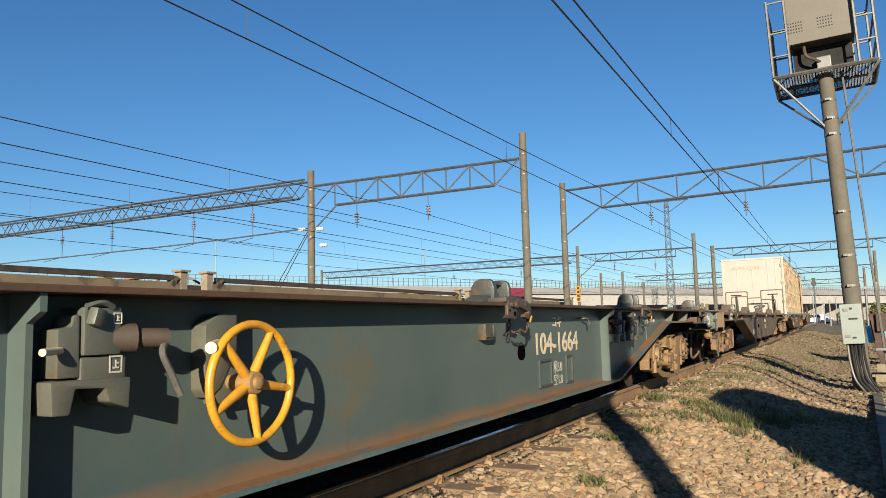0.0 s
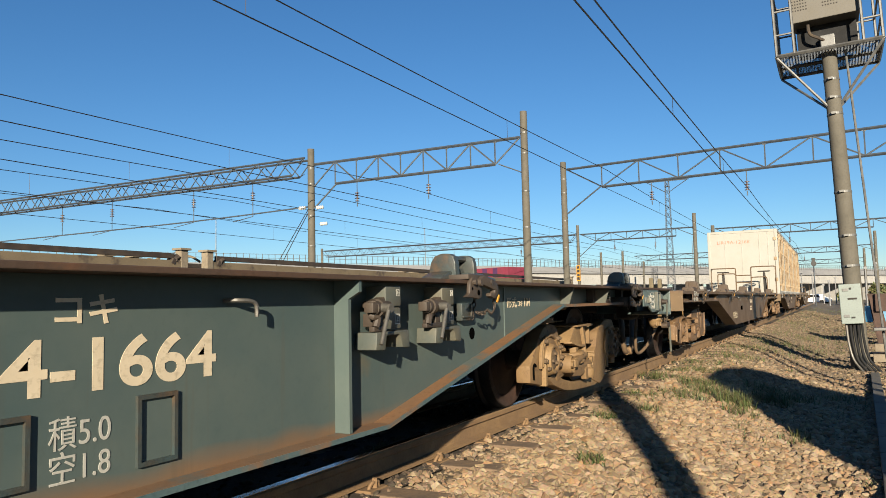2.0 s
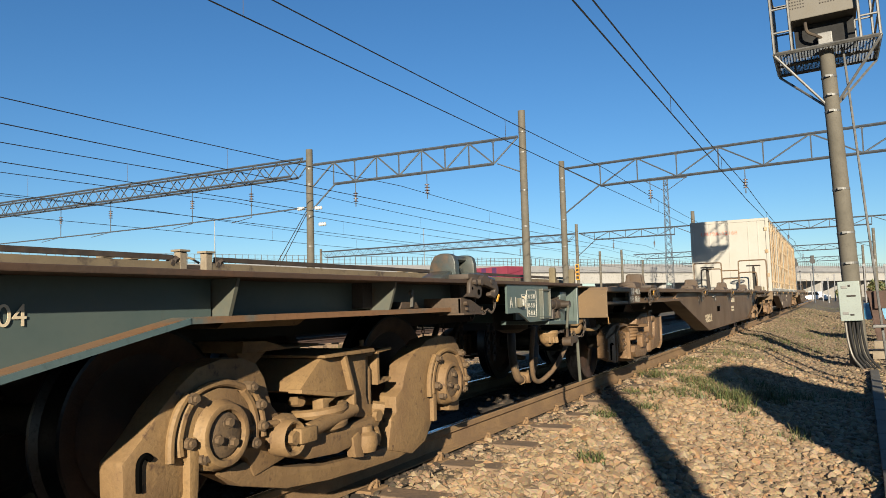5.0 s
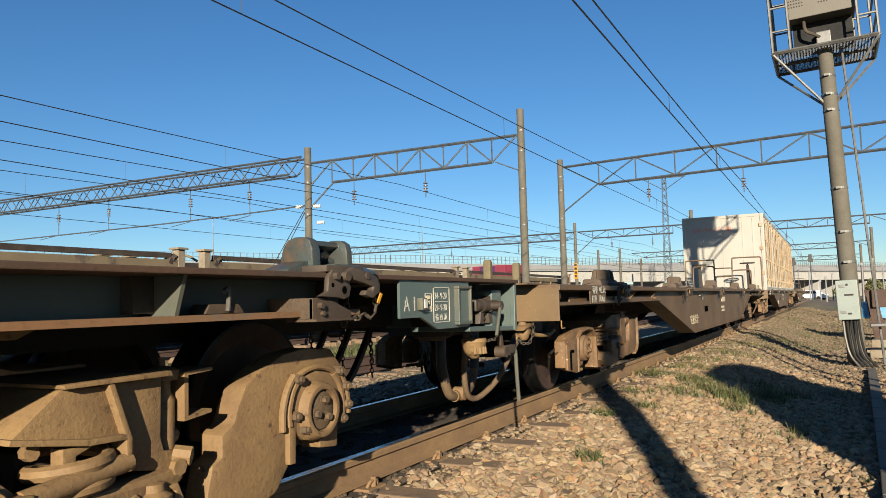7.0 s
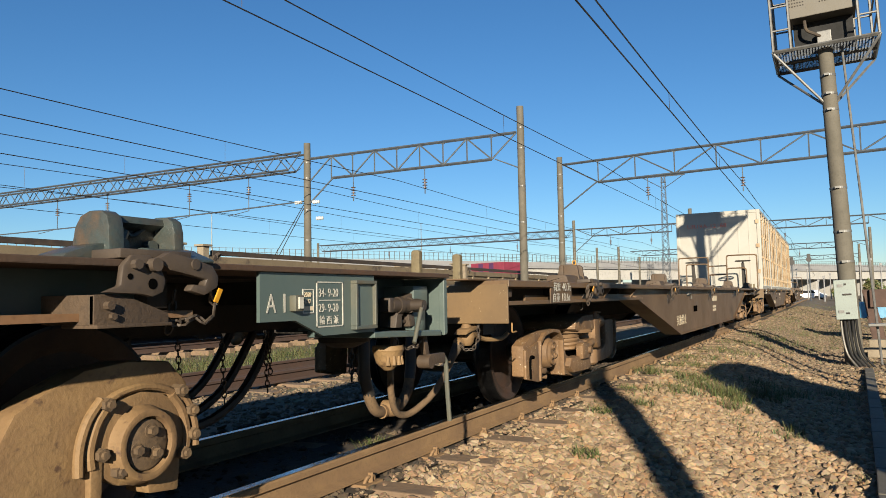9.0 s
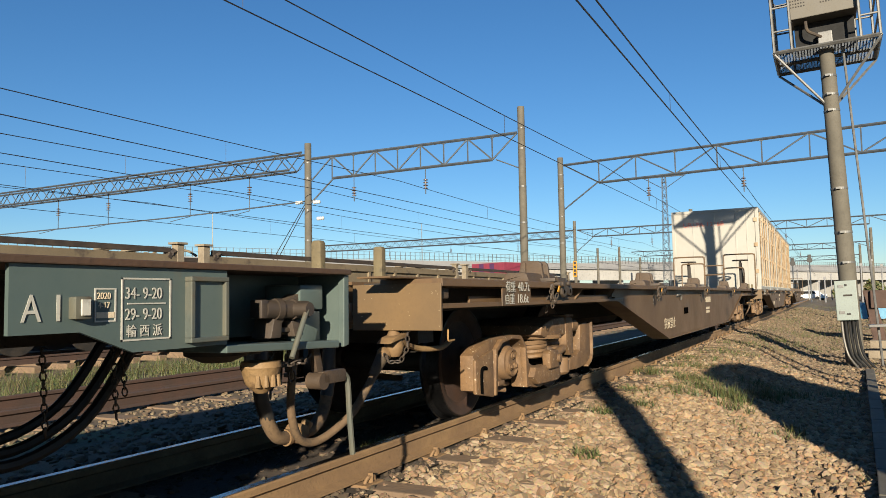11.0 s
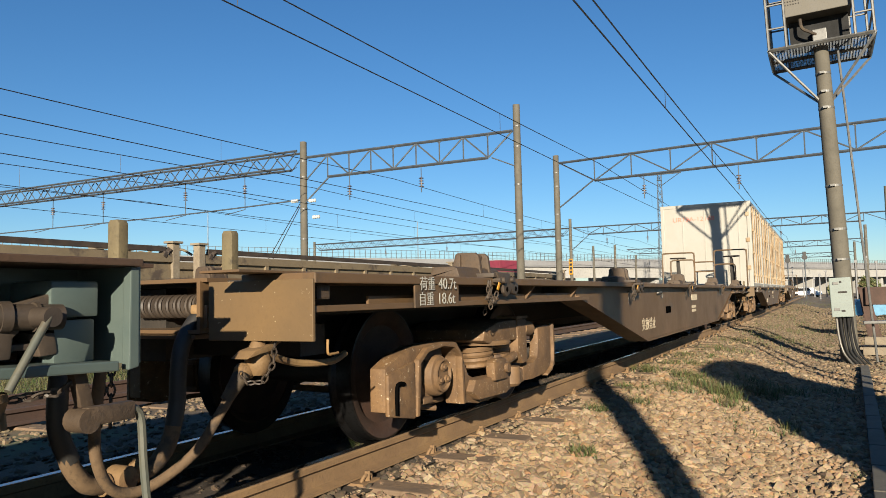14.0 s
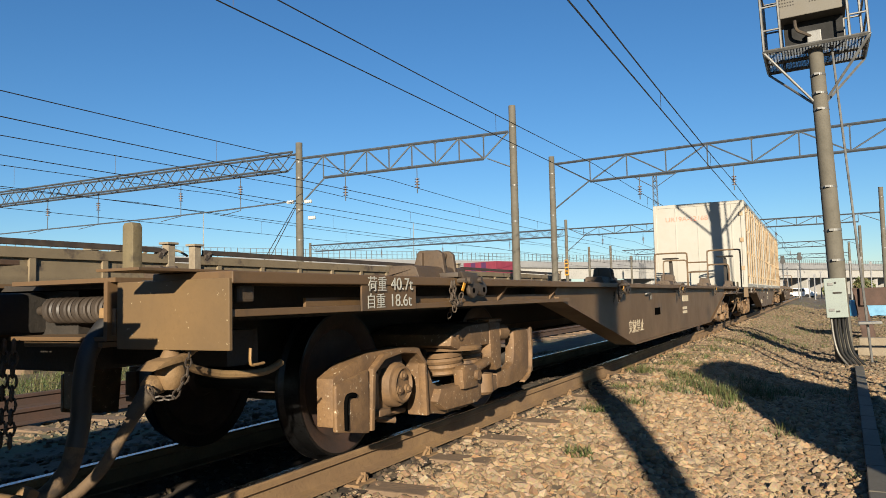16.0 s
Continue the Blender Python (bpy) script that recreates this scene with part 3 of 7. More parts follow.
        part("side_plate", bm, M_BOGIE, parent, "", True)
        bm = bmesh.new()
        prism(bm, p([(-0.415, 0.642), (-0.42, 0.655), (-0.02, 0.662), (-0.01, 0.644)]), "y", *sl(0.45, 1.02), 0.003)
        part("bolster_top", bm, M_BOGIE, parent, "", True)
        bm = bmesh.new()
        prism(bm, p([(-0.40, 0.462), (-0.40, 0.40), (-0.375, 0.385), (-0.36, 0.40), (-0.355, 0.435), (-0.30, 0.455), (-0.19, 0.46), (-0.19, 0.40), (-0.175, 0.40), (-0.17, 0.466)]), "y", *sl(0.93, 0.99), 0.004)
        part("spring_hood", bm, M_BOGIE, parent, "", True)
        bm = bmesh.new()
        rod(bm, (xc + 0.03, sgn * 0.985, 0.325), (xc + 0.03, sgn * 1.01, 0.325), 0.03, 8)
        part("plate_lug", bm, M_BOGIE, parent, "", True)
        bm = bmesh.new()
        rod(bm, (xc + 0.055, sgn * 0.95, 0.36), (xc + 0.09, sgn * 1.0, 0.35), 0.034, 8)
        part("plate_lug", bm, M_BOGIE, parent, "", True)
        # channel guide, damper and springs
        bm = bmesh.new()
        prism(bm, p([(0.09, 0.645), (0.09, 0.47), (0.22, 0.485), (0.22, 0.498), (0.108, 0.486), (0.108, 0.632), (0.225, 0.64), (0.225, 0.653)]), "y", *sl(0.84, 0.965))
        part("guide_bracket", bm, M_BOGIE, parent, "", True)
        bm = bmesh.new()
        lathe(bm, [(0.025, 0.36), (0.045, 0.37), (0.045, 0.55), (0.03, 0.575), (0.03, 0.615), (0.055, 0.62), (0.06, 0.655), (0.03, 0.668), (0.012, 0.67), (0.012, 0.70)], (xc + 0.045, sgn * 0.90, 0), "z", 18)
        part("damper", bm, M_BOGIE, parent, "", True)
        for dx, dy, r in ((-0.32, 0.90, 0.115), (0.05, 0.80, 0.10)):
            bm = bmesh.new()
            pts = [(xc + dx + r * math.cos(t), sgn * dy + r * math.sin(t), 0.29 + 0.165 * t / 16) for t in [k * 0.32 for k in range(50)]]
            tube(bm, pts, 0.024, 8)
            part("coil_spring", bm, M_BOGIE, parent, "", True)
        # traction rod with its ringed boss, block and bush
        bm = bmesh.new()
        rod(bm, (xc - 0.55, sgn * 1.02, 0.345), (xc - 0.17, sgn * 0.995, 0.385), 0.034, 14, 0.03)
        part("traction_rod", bm, M_BOGIE, parent, "", True)
        bm = bmesh.new()
        lathe(bm, [(0.03, sgn * 0.90), (0.075, sgn * 0.90), (0.078, sgn * 1.03), (0.07, sgn * 1.045), (0.06, sgn * 1.04), (0.054, sgn * 1.01), (0.02, sgn * 1.01)], (xc - 0.66, 0, 0.335), "y", 24)
        part("rod_boss", bm, M_BOGIE, parent, "", True)
        bm = bmesh.new()
        rod(bm, (xc - 0.66, sgn * 1.0, 0.335), (xc - 0.66, sgn * 1.05, 0.335), 0.03, 6)
        span(bm, (xc - 0.64, min(sgn * 1.0, sgn * 1.06), 0.305), (xc - 0.53, max(sgn * 1.0, sgn * 1.06), 0.37), 0.01)
        part("rod_end", bm, M_BOGIE, parent, "", True)
        bm = bmesh.new()
        lathe(bm, [(0.02, 0.295), (0.04, 0.29), (0.042, 0.265), (0.065, 0.25), (0.068, 0.205), (0.055, 0.17), (0.02, 0.16)], (xc - 0.07, sgn * 0.985, 0), "z", 16)
        prism(bm, p([(-0.20, 0.255), (-0.15, 0.275), (-0.10, 0.23), (-0.11, 0.15), (-0.18, 0.16)]), "y", *sl(0.96, 1.01), 0.006)
        prism(bm, p([(0.0, 0.20), (0.01, 0.25), (-0.02, 0.27), (0.02, 0.275), (0.045, 0.22), (0.03, 0.18)]), "y", *sl(0.96, 1.01), 0.004)
        part("link_bush", bm, M_BOGIE, parent, "", True)
        bm = bmesh.new()
        rod(bm, (xc - 0.86, sgn * 0.96, 0.40), (xc - 0.70, sgn * 0.98, 0.40), 0.016, 8)
        part("tie_bar", bm, M_BOGIE, parent, "", True)
        # side bearers between the bogie and the underframe
        bm = bmesh.new()
        prism(bm, p([(-0.73, 0.685), (-0.72, 0.735), (-0.58, 0.73), (-0.44, 0.695), (-0.20, 0.698), (-0.20, 0.686)]), "y", *sl(0.35, 0.82), 0.004)
        prism(bm, p([(-0.70, 0.686), (-0.66, 0.62), (-0.60, 0.615), (-0.50, 0.686)]), "y", *sl(0.70, 0.76), 0.004)
        bearer = part("side_bearer", bm, M_BOGIE, parent, "", True)
        bm = bmesh.new()
        prism(bm, p([(-1.0, 0.80), (-0.95, 0.835), (-0.42, 0.84), (-0.52, 0.795)]), "y", *sl(0.45, 0.95), 0.004)
        part("bearer_plate", bm, M_BOGIE, bearer, "", True)
        for e in (-1, 1):
            bm = bmesh.new()
            xm = xc - 0.08
            prism(bm, [(xm + e * 0.47, 0.24), (xm + e * 0.51, 0.55), (xm + e * 0.46, 0.56), (xm + e * 0.42, 0.24)], "y", *sl(0.50, 0.60))
            part("brake_block", bm, M_DARK, parent)
    bm = bmesh.new()
    rod(bm, (xc - 0.53, -0.75, 0.3), (xc - 0.53, 0.75, 0.3), 0.035)
    rod(bm, (xc + 0.37, -0.75, 0.3), (xc + 0.37, 0.75, 0.3), 0.035)
    span(bm, (xc - 0.43, -0.8, 0.3), (xc + 0.1, 0.8, 0.44))
    part("cross_member", bm, M_DARK, parent)
    bm = bmesh.new()
    lathe(bm, [(0.2, 0.6), (0.22, 0.62), (0.22, 0.7), (0.15, 0.72)], (xc - 0.45, 0, 0), "z", 20)
    part("centre_pivot", bm, M_DARK, parent)


def bogie_cast(parent, xc, face):
    """Two wheelsets in speckled arch frames, with springs, bolster ends, dampers and swing links."""
    for dx in (-0.95, 0.95):
        wheelset(parent, xc + dx)

    def p(pts):
        return [(xc + face * a, b) for a, b in pts]

    def sx(a, b):
        return sorted((xc + face * a, xc + face * b))
    half = [(-1.57, 0.27), (-1.57, 0.50), (-1.42, 0.56), (-1.25, 0.598), (-0.95, 0.608), (-0.72, 0.59), (-0.64, 0.50), (-0.56, 0.37), (-0.42, 0.315)]
    under = [(-1.26, 0.21), (-1.235, 0.50), (-1.14, 0.555), (-0.95, 0.575), (-0.80, 0.56), (-0.715, 0.50), (-0.70, 0.20), (-0.56, 0.19), (-0.42, 0.165)]
    for sgn in (-1, 1):
        ya, yb = mirror_y(sgn, 0.87, 0.97)
        bm = bmesh.new()
        prism(bm, p(half + [(-0.1, 0.30), (0.42, 0.32), (0.44, 0.22), (-0.1, 0.165)] + under[::-1]), "y", ya, yb, 0.012)
        prism(bm, p([(0.74, 0.62), (0.90, 0.628), (1.05, 0.618), (1.055, 0.45), (1.045, 0.32), (0.99, 0.265), (0.88, 0.232), (0.60, 0.215), (0.40, 0.225), (0.40, 0.33), (0.62, 0.345), (0.72, 0.38), (0.74, 0.46)]), "y", *mirror_y(sgn, 0.90, 0.975), 0.014)
        fr = part("bogie_side_frame", bm, M_SPECK, parent, "rusty cast bogie side frame spattered with pale specks", True)
        bm = bmesh.new()
        prism(bm, p([(1.03, 0.63), (1.06, 0.63), (1.075, 0.45), (1.06, 0.31), (1.0, 0.25), (0.88, 0.215), (0.88, 0.232), (0.99, 0.268), (1.04, 0.32), (1.05, 0.45)]), "y", *mirror_y(sgn, 0.95, 1.0), 0.004)
        part("guide_rim", bm, M_RUSTCAST, fr, "", True)
        for gx, gz in ((1.10, 0.60), (1.12, 0.50), (1.10, 0.40), (1.09, 0.30)):
            bm = bmesh.new()
            rod(bm, (xc + face * gx, sgn * 0.90, gz), (xc + face * gx, sgn * 0.98, gz), 0.028, 8)
            part("guide_bolt", bm, M_RUSTCAST, fr, "", True)
        for e in (-1,):
            # raised rib along the arch, pocketed leg plate
            rib = [(-1.255, 0.21), (-1.232, 0.50), (-1.14, 0.557), (-0.95, 0.578), (-0.80, 0.562), (-0.715, 0.50), (-0.70, 0.20)]
            rim = [(-1.285, 0.21), (-1.262, 0.52), (-1.155, 0.585), (-0.95, 0.604), (-0.785, 0.588), (-0.69, 0.51), (-0.665, 0.20)]
            q = 1 if e < 0 else -1
            bm = bmesh.new()
            prism(bm, p([(a * q, b) for a, b in rib + rim[::-1]]), "y", *mirror_y(sgn, 0.95, 1.0), 0.006)
            part("arch_rib", bm, M_SPECK, fr, "", True)
            bm = bmesh.new()
            prism(bm, p([(a * q, b) for a, b in [(-1.575, 0.25), (-1.575, 0.47), (-1.29, 0.52), (-1.29, 0.20)]]), "y", *mirror_y(sgn, 0.965, 0.992), 0.012)
            part("horn_guide", bm, M_SPECK, fr, "", True)
            bm = bmesh.new()
            tube(bm, [(xc + face * q * -1.50, sgn * 0.993, 0.25), (xc + face * q * -1.50, sgn * 0.993, 0.385), (xc + face * q * -1.47, sgn * 0.993, 0.41), (xc + face * q * -1.42, sgn * 0.993, 0.405)], 0.014, 6)
            part("guide_slot", bm, M_HOLE, fr)
            ax = xc + e * face * 0.95
            bm = bmesh.new()
            span(bm, (ax - 0.12, min(sgn * 0.80, sgn * 0.91), 0.27), (ax + 0.12, max(sgn * 0.80, sgn * 0.91), 0.50), 0.02)
            span(bm, (ax - 0.19, min(sgn * 0.82, sgn * 0.93), 0.285), (ax - 0.15, max(sgn * 0.82, sgn * 0.93), 0.48), 0.008)
            span(bm, (ax - 0.225, min(sgn * 0.82, sgn * 0.92), 0.30), (ax - 0.20, max(sgn * 0.82, sgn * 0.92), 0.45), 0.006)
            span(bm, (ax - 0.19, min(sgn * 0.82, sgn * 0.96), 0.255), (ax - 0.08, max(sgn * 0.82, sgn * 0.96), 0.29), 0.008)
            part("axle_box", bm, M_RUSTCAST, fr, "", True)
            bm = bmesh.new()
            prism(bm, [(ax - 0.15, 0.50), (ax - 0.09, 0.565), (ax + 0.09, 0.565), (ax + 0.10, 0.50)], "y", *mirror_y(sgn, 0.84, 0.935), 0.01)
            part("rubber_pad", bm, M_HOSE, fr, "", True)
            bm = bmesh.new()
            lathe(bm, [(r, h * sgn) for r, h in [(0.122, 0.85), (0.122, 0.955), (0.115, 0.97), (0.098, 0.975), (0.098, 0.995), (0.088, 1.0), (0.078, 0.985), (0.01, 0.985)]], (ax, 0, WHEEL_R), n=28)
            cap = part("axle_cap", bm, M_RUSTCAST, fr, "", True)
            bm = bmesh.new()
            for j in range(3):
                t = math.pi * (0.5 + 2 * j / 3)
                px, pz = ax + 0.05 * math.cos(t), WHEEL_R + 0.05 * math.sin(t)
                rod(bm, (px, sgn * 0.98, pz), (px, sgn * 1.01, pz), 0.015, 6)
                rod(bm, (px, sgn * 0.98, pz), (px, sgn * 0.998, pz), 0.025, 10)
            part("cap_bolt", bm, M_RUSTCAST, parent, "", True)["kind"] = "stuff"
            bm = bmesh.new()
            rod(bm, (ax - 0.26, sgn * 0.84, 0.235), (ax + 0.26, sgn * 0.84, 0.225), 0.016, 8)
            rod(bm, (ax - 0.02, sgn * 0.83, 0.215), (ax + 0.06, sgn * 0.90, 0.20), 0.018, 8)
            part("tie_bar", bm, M_RUSTCAST, fr, "", True)
        # spring plank, springs, bolster end, damper and link
        bm = bmesh.new()
        prism(bm, p([(-0.60, 0.265), (-0.55, 0.335), (-0.12, 0.325), (-0.06, 0.345), (0.02, 0.33), (0.03, 0.215), (-0.04, 0.19), (-0.5, 0.20)]), "y", *mirror_y(sgn, 0.90, 1.02), 0.014)
        part("spring_plank", bm, M_SPECK, parent, "", True)
        bm = bmesh.new()
        prism(bm, p([(-0.30, 0.30), (-0.32, 0.425), (-0.26, 0.45), (-0.10, 0.44), (-0.08, 0.30)]), "y", *mirror_y(sgn, 0.98, 1.05), 0.016)
        rod(bm, (xc + face * -0.12, sgn * 1.04, 0.375), (xc + face * -0.12, sgn * 1.075, 0.375), 0.034, 10)
        rod(bm, (xc + face * -0.2, sgn * 1.02, 0.39), (xc + face * 0.16, sgn * 1.0, 0.435), 0.032, 10)
        part("swing_link", bm, M_SPECK, parent, "", True)
        bm = bmesh.new()
        lathe(bm, [(0.03, 0.345), (0.045, 0.36), (0.075, 0.36), (0.08, 0.24), (0.06, 0.22), (0.02, 0.215)], (xc + face * 0.12, sgn * 0.98, 0.0), "z", 12)
        part("link_bush", bm, M_RUSTCAST, parent, "", True)
        for dx in (-0.20, 0.10):
            bm = bmesh.new()
            pts = [(xc + dx + 0.125 * math.cos(t), sgn * 0.86 + 0.10 * math.sin(t), 0.38 + 0.14 * t / 25) for t in [i * 0.35 for i in range(72)]]
            tube(bm, pts, 0.019, 6)
            part("coil_spring", bm, M_RUSTCAST, parent, "", True)
        bm = bmesh.new()
        lathe(bm, [(0.02, 0.57), (0.20, 0.565), (0.215, 0.55), (0.21, 0.535), (0.02, 0.53)], (xc - face * 0.12, sgn * 0.86, 0), "z", 24)
        part("spring_seat", bm, M_RUSTCAST, parent, "", True)
        bm = bmesh.new()
        prism(bm, p([(-0.40, 0.575), (-0.37, 0.645), (-0.14, 0.69), (0.34, 0.70), (0.35, 0.575), (0.25, 0.55), (-0.3, 0.55)]), "y", *mirror_y(sgn, 0.40, 1.01), 0.012)
        part("bolster", bm, M_SPECK, parent, "", True)
        bm = bmesh.new()
        prism(bm, p([(0.19, 0.70), (0.375, 0.69), (0.385, 0.375), (0.29, 0.365), (0.20, 0.46)]), "y", *mirror_y(sgn, 0.90, 1.02), 0.01)
        part("bolster_end", bm, M_SPECK, parent, "", True)
        bm = bmesh.new()
        span(bm, (sx(0.16, 0.38)[0], mirror_y(sgn, 0.86, 1.03)[0], 0.70), (sx(0.16, 0.38)[1], mirror_y(sgn, 0.86, 1.03)[1], 0.72), 0.004)
        part("bolster_plate", bm, M_SPECK, parent, "", True)
        bm = bmesh.new()
        rod(bm, (xc + face * 0.36, sgn * 0.97, 0.62), (xc + face * 0.52, sgn * 0.97, 0.615), 0.06, 14)
        rod(bm, (xc + face * 0.50, sgn * 0.97, 0.615), (xc + face * 0.60, sgn * 0.97, 0.61), 0.034, 10)
        part("damper", bm, M_RUSTCAST, parent, "", True)
        bm = bmesh.new()
        prism(bm, p([(-0.52, 0.20), (-0.36, 0.19), (0.15, 0.10), (0.18, 0.15), (-0.2, 0.21)]), "y", *mirror_y(sgn, 0.60, 0.80), 0.01)
        part("brake_beam", bm, M_RUSTCAST, parent, "", True)
        for e in (-1, 1):
            bm = bmesh.new()
            prism(bm, [(xc + e * 0.47, 0.24), (xc + e * 0.51, 0.55), (xc + e * 0.46, 0.56), (xc + e * 0.42, 0.24)], "y", *mirror_y(sgn, 0.50, 0.60))
            part("brake_block", bm, M_DARK, parent)
    bm = bmesh.new()
    rod(bm, (xc - 0.45, -0.75, 0.3), (xc - 0.45, 0.75, 0.3), 0.035)
    rod(bm, (xc + 0.45, -0.75, 0.3), (xc + 0.45, 0.75, 0.3), 0.035)
    span(bm, (xc - 0.35, -0.8, 0.36), (xc + 0.35, 0.8, 0.545))
    part("cross_member", bm, M_DARK, parent)
    bm = bmesh.new()
    lathe(bm, [(0.2, 0.7), (0.22, 0.72), (0.22, 0.8), (0.15, 0.84)], (xc, 0, 0), "z", 20)
    part("centre_pivot", bm, M_DARK, parent)


def chain(bm, pts, r=0.0045, link=0.032):
    """Oval links along points."""
    P = [Vector(p) for p in pts]
    k = 0
    for a, b in zip(P, P[1:]):
        d = b - a
        n = max(1, round(d.length / link))
        for i in range(n):
            c = a + d * ((i + 0.5) / n)
            z = d.normalized()
            u = z.orthogonal().normalized()
            if k % 2:
                u = z.cross(u)
            k += 1
            ring = []
            for j in range(8):
                t = 2 * math.pi * j / 8
                ring.append(c + z * math.cos(t) * link * 0.66 + u * math.sin(t) * link * 0.36)
            vs = []
            w = z.cross(u)
            for j, q in enumerate(ring):
                o = (q - c).normalized()
                vs.append([bm.verts.new(q + o * r), bm.verts.new(q + w * r), bm.verts.new(q - o * r), bm.verts.new(q - w * r)])
            for j in range(8):
                A, B = vs[j], vs[(j + 1) % 8]
                for m in range(4):
                    bm.faces.new((A[m], A[(m + 1) % 4], B[(m + 1) % 4], B[m]))


LOCKS = {}


def container_lock(parent, x, sgn, tint, deck):
    """The fastening that stands on the deck's edge, its lever plates and the chain with a yellow tag."""
    key = (tint, sgn, deck)
    if key not in LOCKS:
        o = []
        bm = bmesh.new()
        prof = [(0.86, deck), (0.93, deck + 0.025), (1.0, deck + 0.04), (1.012, deck + 0.145), (1.03, deck + 0.162), (1.15, deck + 0.16), (1.175, deck + 0.14), (1.195, deck)]
        brown = deck < 0.99
        for xa, xb in ((0.0, 0.035), (0.135, 0.165)) if brown else ():
            prism(bm, [(sgn * p, q) for p, q in prof], "x", xa, xb, 0.008)
        if brown:
            prism(bm, [(sgn * p, deck + (q - deck) * 0.42) for p, q in prof], "x", -0.30, 0.30, 0.01)
            prism(bm, [(sgn * 0.98, deck), (sgn * 1.03, deck + 0.15), (sgn * 1.06, deck + 0.15), (sgn * 1.06, deck)], "x", -0.02, 0.17, 0.006)
            rod(bm, (0.03, sgn * 1.13, deck + 0.07), (0.14, sgn * 1.13, deck + 0.14), 0.012, 6)
            rod(bm, (0.03, sgn * 1.12, deck + 0.14), (0.14, sgn * 1.12, deck + 0.07), 0.012, 6)
            prism(bm, [(-0.30, deck), (-0.22, deck + 0.02), (-0.13, deck + 0.05), (-0.12, deck)], "y", *mirror_y(sgn, 0.98, 1.16), 0.006)
        else:
            def o_(pts):
                return [(a, deck + b) for a, b in pts]
            cheek = [(1.03, 0.0), (1.035, 0.06), (1.045, 0.105), (1.07, 0.14), (1.11, 0.153), (1.165, 0.15), (1.19, 0.135), (1.20, 0.10), (1.205, 0.0)]
            for xa, xb in ((-0.175, -0.12), (0.066, 0.108)):
                prism(bm, [(sgn * a, deck + b) for a, b in cheek], "x", xa, xb, 0.012)
            prism(bm, [(sgn * a, deck + b) for a, b in ((1.04, 0.0), (1.05, 0.105), (1.075, 0.138), (1.11, 0.146), (1.15, 0.142), (1.155, 0.12), (1.11, 0.105), (1.10, 0.04), (1.205, 0.03), (1.205, 0.0))], "x", -0.125, 0.07, 0.006)
            prism(bm, o_([(-0.31, 0.0), (-0.295, 0.018), (-0.23, 0.04), (-0.165, 0.055), (-0.165, 0.0)]), "y", *mirror_y(sgn, 1.05, 1.18), 0.008)
            tube(bm, [(-0.085, sgn * 1.115, deck + 0.125), (-0.03, sgn * 1.118, deck + 0.085), (0.03, sgn * 1.116, deck + 0.12)], 0.008, 6)
            prism(bm, [(sgn * 1.18, deck + 0.045), (sgn * 1.22, deck + 0.042), (sgn * 1.31, deck + 0.008), (sgn * 1.31, deck - 0.004), (sgn * 1.18, deck)], "x", -0.06, 0.13, 0.008)
            for px, pz, pr in ((-0.07, 0.055, 0.021), (0.04, 0.055, 0.02)):
                rod(bm, (px, sgn * 1.09, deck + pz), (px, sgn * 1.135, deck + pz), pr, 10)
            rod(bm, (-0.07, sgn * 1.115, deck + 0.05), (-0.05, sgn * 1.115, deck + 0.10), 0.014, 8)
        if brown:
            box(bm, (0.06, sgn * 1.12, deck + 0.05), (0.05, 0.08, 0.06), Euler((0.3, 0.2, 0.4)).to_matrix(), 0.012)
        o.append(part("container_lock", bm, tint, parent, "grimy iron container fastening on the deck edge", True))
        bm = bmesh.new()
        y = mirror_y(sgn, 1.285, 1.31)
        d = 0.0 if brown else -0.155
        if not brown:
            prism(bm, o_([(-0.275, -0.095), (-0.22, -0.075), (-0.212, -0.02), (-0.185, 0.012), (-0.12, 0.014), (-0.08, -0.02), (-0.062, -0.06), (-0.072, -0.095), (-0.11, -0.108), (-0.15, -0.10)]), "y", *y, 0.008)
            prism(bm, o_([(-0.11, 0.0), (-0.06, 0.025), (0.05, 0.005), (0.11, -0.012), (0.135, -0.045), (0.13, -0.08), (0.075, -0.105), (0.015, -0.09), (0.03, -0.07), (0.075, -0.075), (0.085, -0.055), (0.0, -0.04), (-0.06, -0.03)]),
                  "y", *mirror_y(sgn, 1.29, 1.325), 0.008)
        if brown:
            prism(bm, [(-0.03, deck + 0.035), (0.14, deck + 0.03), (0.24, deck - 0.005), (0.305, deck - 0.035), (0.31, deck - 0.08), (0.275, deck - 0.105), (0.22, deck - 0.095), (0.195, deck - 0.07),
                       (0.165, deck - 0.10), (0.12, deck - 0.115), (0.075, deck - 0.09), (0.06, deck - 0.03), (0.0, deck - 0.01)], "y", *y, 0.008)
        rod(bm, (0.19 + d, sgn * 1.28, deck - 0.01), (0.19 + d, sgn * 1.33, deck - 0.01), 0.017, 10)
        span(bm, (-0.06 + d, min(sgn * 1.15, sgn * 1.3), deck + 0.002), (0.2 + d, max(sgn * 1.15, sgn * 1.3), deck + 0.03), 0.006)
        rod(bm, (0.04 + d, sgn * 1.28, deck - 0.015), (0.04 + d, sgn * 1.335, deck - 0.015), 0.02, 10)
        rod(bm, (-0.02 + d, sgn * 1.28, deck - 0.015), (-0.02 + d, sgn * 1.33, deck - 0.015), 0.015, 8)
        o.append(part("lock_lever", bm, M_LOCK, o[0], "", True))
        bm = bmesh.new()
        hx = 0.12 if brown else -0.112
        rod(bm, (hx, sgn * 1.305, deck - 0.07), (hx, sgn * 1.3115, deck - 0.07), 0.016, 12)
